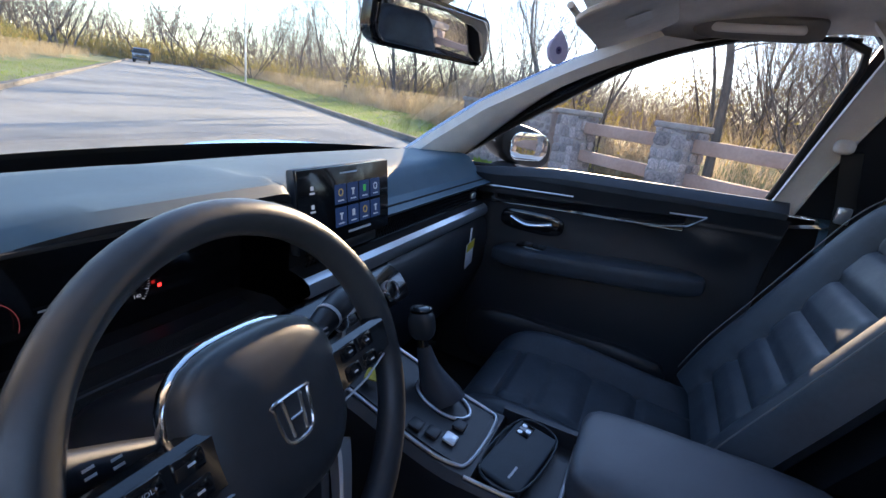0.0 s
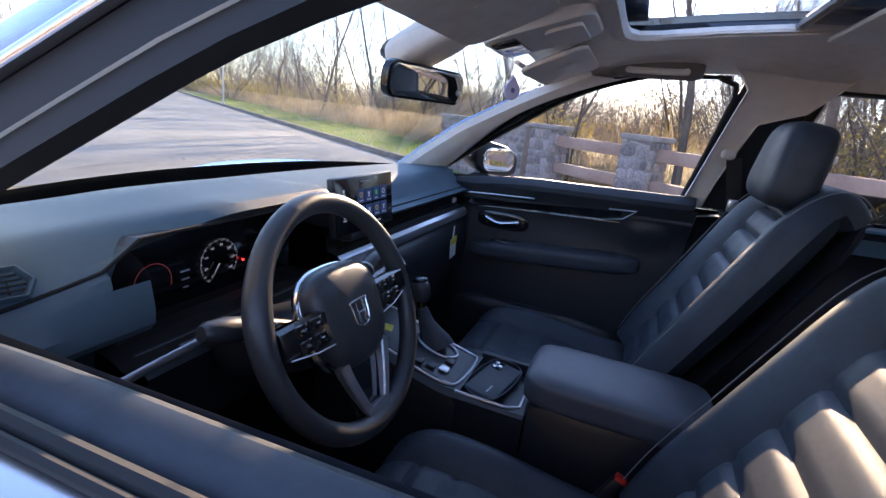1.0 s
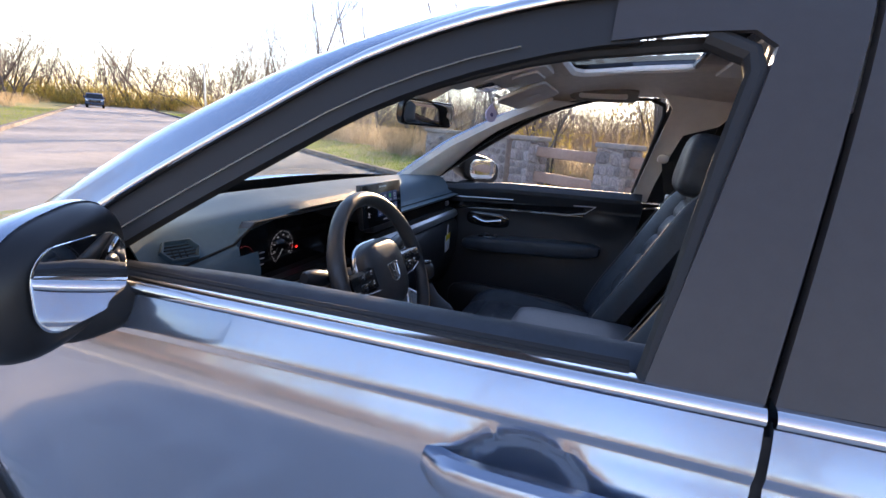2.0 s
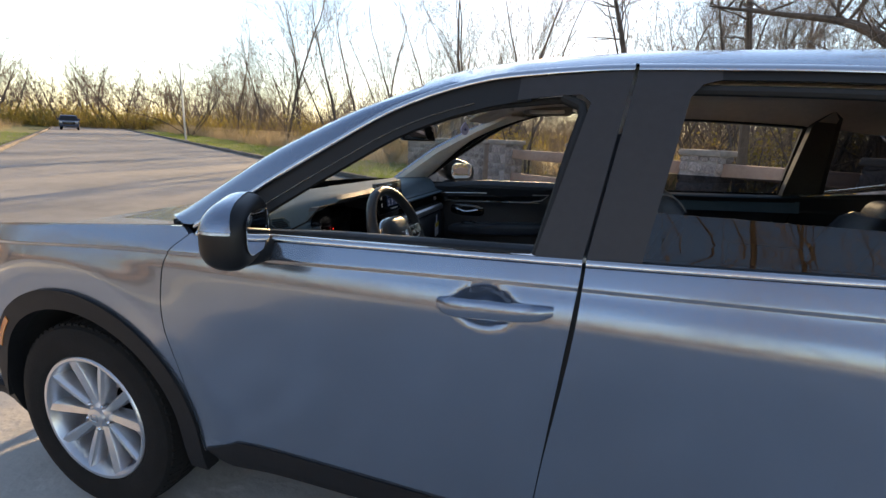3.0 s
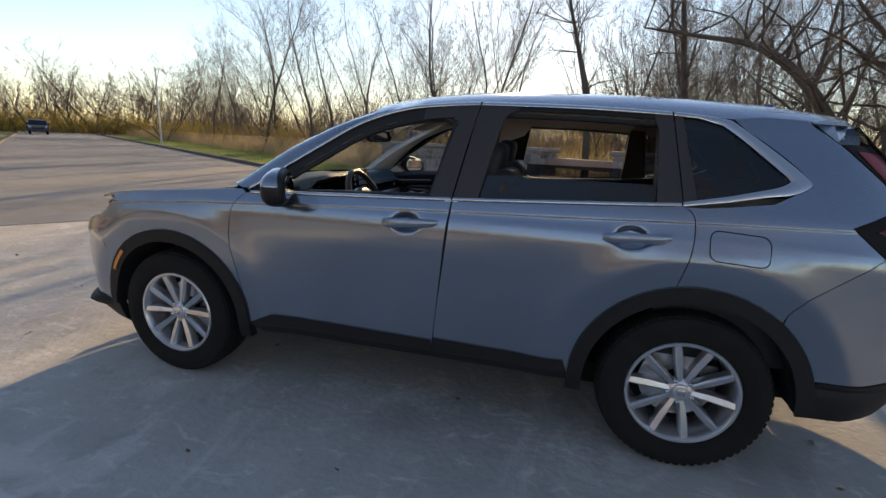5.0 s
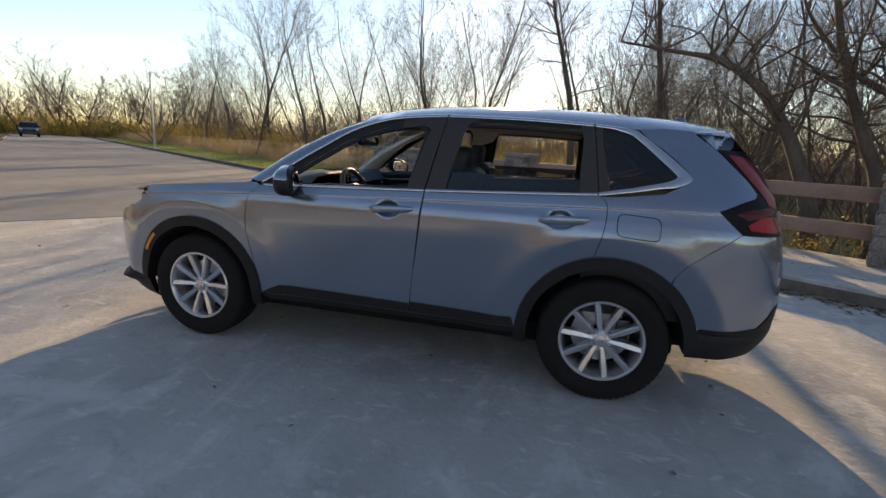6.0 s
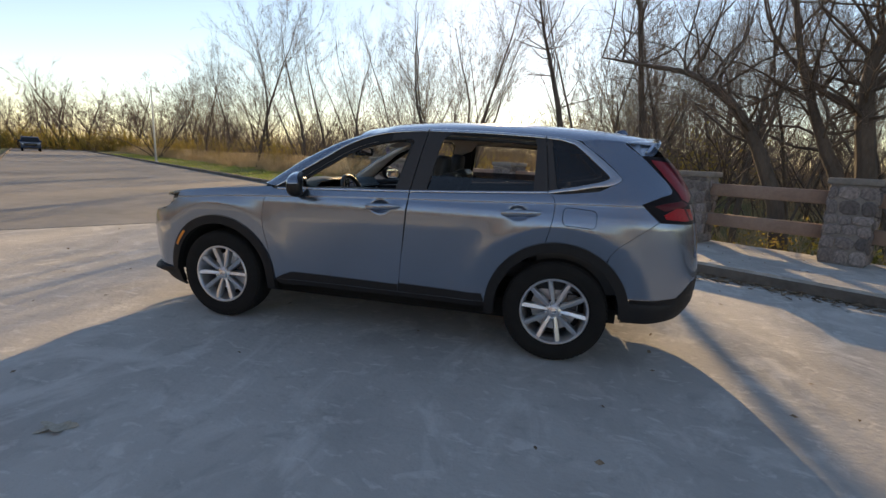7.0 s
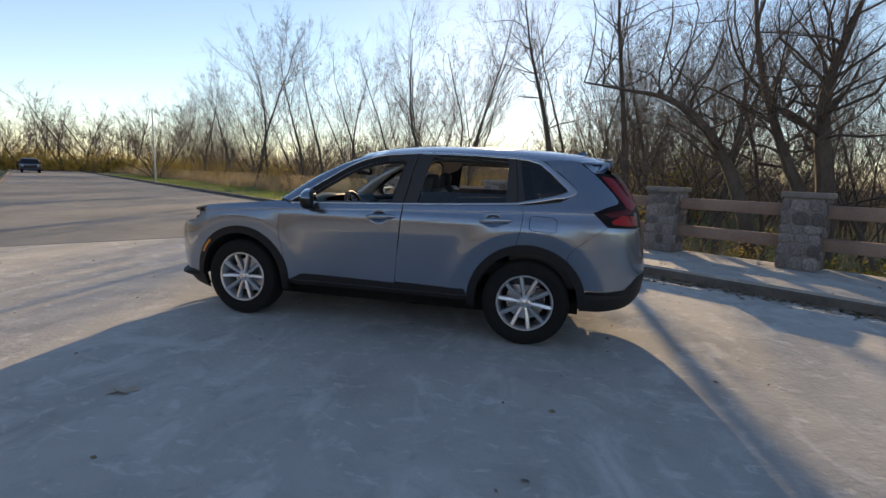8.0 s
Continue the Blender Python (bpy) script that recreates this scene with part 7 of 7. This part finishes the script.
limb_tree(gz(-1.9, 9.9), [Vector((0, 0, 0)), RX(0.1, 2.8), RX(0.2, 4.5), RX(0.9, 5.1), RX(1.25, 5.4), RX(2.1, 6.5), RX(2.5, 7.6)], 0.12, 9, LEANL)
limb_tree(gz(3.0, 10.5), [Vector((0, 0, 0)), RX(-0.3, 2.3), RX(-1.2, 3.0), RX(-2.6, 2.9), RX(-4.6, 3.1), RX(-6.2, 3.6)], 0.13, 10, LEANL)
limb_tree(gz(8.2, 14.0), [Vector((0, 0, 0)), RX(0.3, 4.0), RX(0.9, 6.2), RX(1.6, 8.3), RX(2.1, 10.5)], 0.16, 11, "tall dark trunk standing in the creekside wood")
limb_tree(gz(3.7, 12.0), [Vector((0, 0, 0)), RX(0.2, 3.8), RX(0.5, 6.1), RX(0.9, 8.8), RX(1.0, 10.5)], 0.15, 12, "tall dark trunk standing in the creekside wood")
# fallen trunk in the creek bed
fl = Sticks()
fl.add([gz(2.5, 8.6) + Vector((0, 0, 1.1)), gz(0.5, 9.0) + Vector((0, 0, 1.2)), gz(-1.5, 8.9) + Vector((0, 0, 0.75)), gz(-3.2, 9.2) + Vector((0, 0, 0.3))], 0.13, 0.2, 10)
log = pyd("fallen_log", fl.v, fl.f, BARK)
tagged(log, "dark fallen log lying across the creek bank", "log")


# shrubs
def shrub(seed, size, leafy):
    rg = random.Random(seed)
    t = Sticks()
    lv, lf = [], []
    for i in range(30):
        an = rg.uniform(0, 6.28)
        pts, e = bent(Vector((0, 0, -0.1)), Vector((math.cos(an) * 0.7, math.sin(an) * 0.7, 1)), size * rg.uniform(0.6, 1.1), 4, rg, 0.2, 0.05)
        t.add(pts, 0.011, 0.003, 3)
        for _ in range(8):
            tp, te = bent(pts[rg.randrange(1, 5)], side_way(e, rg, rg.uniform(0.4, 1.1)), size * rg.uniform(0.2, 0.5), 2, rg, 0.2, 0.05)
            for i_ in range(2): blade(t, tp[i_], tp[i_ + 1], 0.004, rg)
            blade(t, tp[1], tp[1] + side_way(te, rg, 0.8) * size * 0.2, 0.003, rg)
            for _ in range(leafy):
                c = tp[rg.randrange(1, 3)] + Vector((rg.gauss(0, 0.07), rg.gauss(0, 0.07), rg.gauss(0, 0.07)))
                u, w = Vector((rg.gauss(0, 1), rg.gauss(0, 1), rg.gauss(0, 1))).normalized() * 0.055, Vector((rg.gauss(0, 1), rg.gauss(0, 1), rg.gauss(0, 1))).normalized() * 0.04
                b = len(lv)
                lv += [c - u, c + w, c + u, c - w]
                lf.append((b, b + 1, b + 2, b + 3))
    return t, lv, lf


def shrub_thing(seed, size, leafy, m, label):
    ob = thing("shrub", label, "shrub", group="roadside shrubs")
    t, lv, lf = shrub(seed, size, leafy)
    pyd("brushwood", t.v, t.f, TWIG, ob, smooth=False)
    if lf: pyd("leaves", lv, lf, m, ob, smooth=False)
    return ob


SH = [shrub_thing(1, 2.0, 5, LEAFY, "shrub with yellow autumn leaves"), shrub_thing(2, 1.7, 5, LEAFG, "shrub with dull green leaves"), shrub_thing(3, 2.2, 0, LEAFY, "bare brown thicket shrub"), shrub_thing(4, 1.2, 7, LEAFG, "low leafy green shrub")]
seen_sh = set()


def put_shrub(k, s, n, size):
    plant(SH[k], s, n, rng.uniform(0, 360), size, first=k not in seen_sh)
    seen_sh.add(k)


s = 10.0
while s < 95:
    put_shrub(rng.choice((0, 2, 2, 2, 1)), s, rng.uniform(11.2, 13.5), rng.uniform(0.6, 1.1))
    put_shrub(2, s + 1.5, rng.uniform(13, 20), rng.uniform(0.9, 1.6))
    put_shrub(rng.choice((0, 1, 2)), s, -rng.uniform(11, 16), rng.uniform(0.8, 1.5))
    put_shrub(2, s + 0.8, rng.uniform(11.2, 14), rng.uniform(0.6, 1.0))
    s += 2.2 + 0.05 * s
for a in range(9):
    put_shrub((0, 1, 1)[a % 3], 100 + rng.uniform(-3, 8), -9 + 2.6 * a, 1.7)
for a in range(16):
    put_shrub(rng.choice((0, 0, 2, 3, 3)), -16 + 1.7 * a, rng.uniform(8.5, 15), rng.uniform(0.4, 0.8))
for a in range(10):
    put_shrub(rng.choice((3, 3, 0)), -9 + 1.15 * a, rng.uniform(7.0, 7.8), rng.uniform(0.5, 0.8))


# thicket far behind the creek
for a in range(14):
    put_shrub(2 if a % 3 else 0, -30 + 6.5 * a + rng.uniform(-1, 1), rng.uniform(27, 48), rng.uniform(1.8, 3.2))


# grass
def grass(name, label, spots, m, h0, h1, w, seed, bend=0.35, heads=False):
    rg = random.Random(seed)
    v, f = [], []
    for s, n in spots:
        p = rp(s, n, ground_height(s, n) - 0.02)
        an, h = rg.uniform(0, 6.28), rg.uniform(h0, h1)
        d, l = Vector((math.cos(an), math.sin(an), 0)), rg.uniform(0.05, bend) * h
        t = Vector((-d.y, d.x, 0)) * w
        b = len(v)
        v += [p - t, p + t, p + d * l * 0.35 + t * 0.8 + Vector((0, 0, h * 0.6)), p + d * l * 0.35 - t * 0.8 + Vector((0, 0, h * 0.6)), p + d * l + Vector((0, 0, h))]
        f += [(b, b + 1, b + 2, b + 3), (b + 3, b + 2, b + 4)]
        if heads:
            c = p + d * l + Vector((0, 0, h))
            b = len(v)
            v += [c - t * 2.5, c + t * 2.5, c + d * 0.05 + Vector((0, 0, 0.12))]
            f.append((b, b + 1, b + 2))
    return tagged(pyd(name, v, f, m, smooth=False), label, "grass", kind="stuff")


rg = random.Random(9)
def spots(count, s0, s1, n0, n1, power=2.0):
    return [(s0 + (s1 - s0) * rg.random() ** power, rg.uniform(n0, n1)) for _ in range(count)]


def clumps(count, s0, s1, n0, n1, power):
    """Spots that gather in tufts, thinner towards the mown edge."""
    out = []
    while len(out) < count:
        s, n = s0 + (s1 - s0) * rg.random() ** power, rg.uniform(n0, n1)
        d = noise.noise(Vector((s * 0.9, n * 0.9, 4.2))) + 0.6 * noise.noise(Vector((s * 0.25, n * 0.5, 1.2)))
        if d > 0.42 - 0.62 * min(1.0, abs(n - (n0 if n0 > 0 else n1)) / 2.6): out.append((s, n))
    return out


grass("verge_grass", "short green verge grass beside the road", spots(34000, 8.6, 80, 5.45, 10.2, 1.9) + spots(9000, 9, 60, -7.5, -4.2, 1.6), BLADE, 0.04, 0.12, 0.008, 1)
grass("dry_grass", "tall dry tan grass along the roadside", clumps(24000, 9.5, 95, 8.9, 14.0, 1.7) + clumps(14000, 12, 95, -14, -7.2, 1.5), DRY, 0.25, 1.05, 0.007, 2, bend=0.55, heads=True)
grass("bank_grass", "mixed green and tan weeds on the creek bank", spots(9000, -16, 9, 6.7, 11, 1.0), LEAFG, 0.15, 0.6, 0.010, 3)
grass("bank_straw", "dry straw on the far creek bank", spots(9000, -18, 12, 10, 22, 1.0), DRY, 0.2, 0.8, 0.010, 4)

# the depth of the wood: bare stems and twigs too many to count
def wood_depth(name, label, fields, m, seed):
    rg = random.Random(seed)
    v, f = [], []
    for count, s0, s1, n0, n1, h0, h1, w0 in fields:
        for _ in range(count):
            s, n = rg.uniform(s0, s1), rg.uniform(n0, n1)
            top = (h0 + (h1 - h0) * rg.random()) * (0.75 + 0.5 * noise.noise(Vector((s * 0.11, n * 0.11, 7.7))))
            z = top * rg.random() ** 1.5
            p = rp(s, n, ground_height(s, n) + z)
            L = rg.uniform(0.8, 2.4)
            d = Vector((rg.gauss(0, 0.45), rg.gauss(0, 0.45), rg.uniform(0.3, 1.0))).normalized() * L
            w = Vector((rg.gauss(0, 1), rg.gauss(0, 1), 0)).normalized() * w0 * rg.uniform(0.6, 1.6)
            b = len(v)
            v += [p - w, p + w, p + d]
            f.append((b, b + 1, b + 2))
    return tagged(pyd(name, v, f, m, smooth=False), label, "woods", kind="stuff")


wood_depth("far_woods", "deep brown bare woods filling the distance", [(12000, 20, 60, 24, 36, 3.0, 7.0, 0.009), (24000, 0, 70, 38, 60, 4.0, 9.0, 0.020), (12000, 60, 130, 16, 30, 3.0, 6.0, 0.016), (26000, 50, 130, 32, 60, 5.0, 11.0, 0.022), (13000, -60, 30, 40, 66, 3.5, 7.5, 0.022), (26000, -90, 110, 62, 105, 5.0, 10.0, 0.045), (14000, 108, 140, -45, 40, 6, 12, 0.04), (14000, 25, 108, -46, -16, 5, 10, 0.025), (16000, -60, 24, -38, -12, 4, 9, 0.03)], TWIG, 31)
wood_depth("far_brush", "yellowing underbrush in the distant woods", [(2200, 10, 60, 15, 30, 0.8, 2.2, 0.012), (5000, 60, 112, 11, 30, 1.0, 3.4, 0.03), (7000, 98, 116, -26, 14, 2, 5.0, 0.05), (4000, 40, 100, -26, -12, 1.0, 3.0, 0.03)], LEAFY, 32)
wood_depth("bank_brush", "dry tan stalks on the bank beyond the creek", [(9000, -40, 14, 14, 40, 0.4, 1.4, 0.014), (12000, -80, 60, 40, 90, 0.6, 2.2, 0.05)], DRY, 33)

# fallen leaves and grit along the kerb and on the deck
def litter(name, label, places, m, size, seed):
    rg = random.Random(seed)
    v, f = [], []
    for s, n, z in places:
        c = rp(s, n, z)
        a = rg.uniform(0, 6.28)
        k = size * rg.uniform(0.5, 1.3)
        u, w = Vector((math.cos(a), math.sin(a), rg.uniform(-0.2, 0.4))) * k, Vector((-math.sin(a), math.cos(a), rg.uniform(-0.2, 0.4))) * k * 0.6
        b = len(v)
        up = Vector((0, 0, 0.004 + 0.3 * k))
        v += [c - u + up * 0.4, c - w + up, c + u + up * 0.5, c + w + up * 0.2]
        f.append((b, b + 1, b + 2, b + 3))
    return tagged(pyd(name, v, f, m, smooth=False), label, "fallen leaves", kind="stuff")


LITM = mat("brown fallen leaves", (0.30, 0.22, 0.145), 0.8, color2=(0.10, 0.07, 0.045), scale=14)
litter("kerb_leaves", "brown fallen leaves gathered along the kerb", [(rg.uniform(-14, 6.4), 4.16 - abs(rg.gauss(0, 0.16)), 0.002) for _ in range(3600)] + [(rg.uniform(9, 40), 5.18 - abs(rg.gauss(0, 0.08)), 0.002) for _ in range(900)], LITM, 0.042, 5)
litter("deck_leaves", "scattered dark leaf scraps on the concrete", [(rg.uniform(-7, 6), rg.uniform(-4, 4), 0.001) for _ in range(150)], LITM, 0.022, 6)
litter("walk_leaves", "leaf scraps on the raised pavement", [(rg.uniform(-10, 6), rg.uniform(4.3, 5.8), 0.152) for _ in range(160)], LITM, 0.025, 7)
lf = bmesh.new()
ring = [lf.verts.new((0.075 * math.cos(a) * (1 + 0.35 * math.cos(5 * a)), 0.05 * math.sin(a) * (1 + 0.35 * math.cos(5 * a)), 0.012 + 0.010 * math.sin(3 * a))) for a in [2 * math.pi * i / 30 for i in range(30)]]
mid = lf.verts.new((0, 0, 0.004))
for i in range(30): lf.faces.new((ring[i], ring[(i + 1) % 30], mid))
leaf = part("dead_leaf", thick(lf, 0.0015), mat("pale dry leaf", (0.50, 0.46, 0.38), 0.8, var=0.3, scale=60))
leaf.matrix_basis = Matrix.Translation((-0.985, -2.56, 0.001)) @ pose(0, 0, 0, 0, 0, 25)
tagged(leaf, "pale curled dead leaf lying on the concrete", "leaf")
# light pole
pole = thing("light_pole", "tall pale steel light pole beside the road", "light pole", rp(44.7, 6.0, -0.03))
part("shaft", tube([(0, 0, 0), (0, 0, 6.3)], [0.085, 0.05], 12), mat("galvanised pole", (0.55, 0.54, 0.52), 0.5, 0.3, var=0.15, scale=3), pole)
part("base_plate", box((0.3, 0.3, 0.06), (0, 0, 0.05), 0.01), CONC, pole)


# the far vehicle coming along the road
def far_vehicle():
    ob = thing("pickup_truck", "dark blue pickup truck standing far down the road", "truck", rp(78.8, -1.9, 0))
    ob.matrix_basis = Matrix.Translation(rp(78.8, -1.9, 0)) @ pose(0, 0, 0, 0, 0, -math.degrees(ANG))
    # local x points at the camera
    BLUEP = mat("dark blue truck paint", (0.012, 0.03, 0.07), 0.4, 0.2, coat=0.3, var=0.1, scale=30)
    prof = [(2.75, 0.45), (2.80, 0.70), (2.72, 1.02), (2.2, 1.12), (1.35, 1.18), (0.75, 1.72), (0.3, 1.84), (-0.6, 1.84), (-0.95, 1.66), (-1.0, 1.22), (-2.7, 1.20), (-2.75, 0.5)]
    rows = []
    for y, k in ((-0.98, 0.93), (-0.99, 1.0), (0.99, 1.0), (0.98, 0.93)):
        rows.append([Vector((x * (0.985 if k < 1 else 1), y * (1 - 0.14 * smoothstep(1.15, 1.8, z)), 0.45 + (z - 0.45) * k)) for x, z in prof])
    part("truck_body", grid_bm(rows, cap=True), BLUEP, ob)
    part("windscreen", grid_bm([[(1.34, -0.86, 1.20), (1.34, 0.86, 1.20)], [(0.80, -0.76, 1.70), (0.80, 0.76, 1.70)]]), RUBBER, ob).location = (0.03, 0, 0.01)
    part("grille", box((0.05, 1.2, 0.34), (2.80, 0, 0.85), 0.02), GLOSS, ob)
    part("bumper", box((0.14, 1.9, 0.2), (2.80, 0, 0.52), 0.04), BLUEP, ob)
    for e in (-1, 1):
        part("head_lamp", box((0.05, 0.28, 0.2), (2.77, e * 0.78, 0.92), 0.03), LAMPW, ob)
        part("side_mirror", box((0.12, 0.2, 0.22), (1.15, e * 1.08, 1.3), 0.04), BLUEP, ob)
        for x in (1.75, -1.75):
            part("wheel", turned([(0.2, -0.12), (0.38, -0.12), (0.4, 0), (0.38, 0.12), (0.2, 0.12)], 20, at=(x, e * 0.86, 0.4)), TYRE, ob)


far_vehicle()
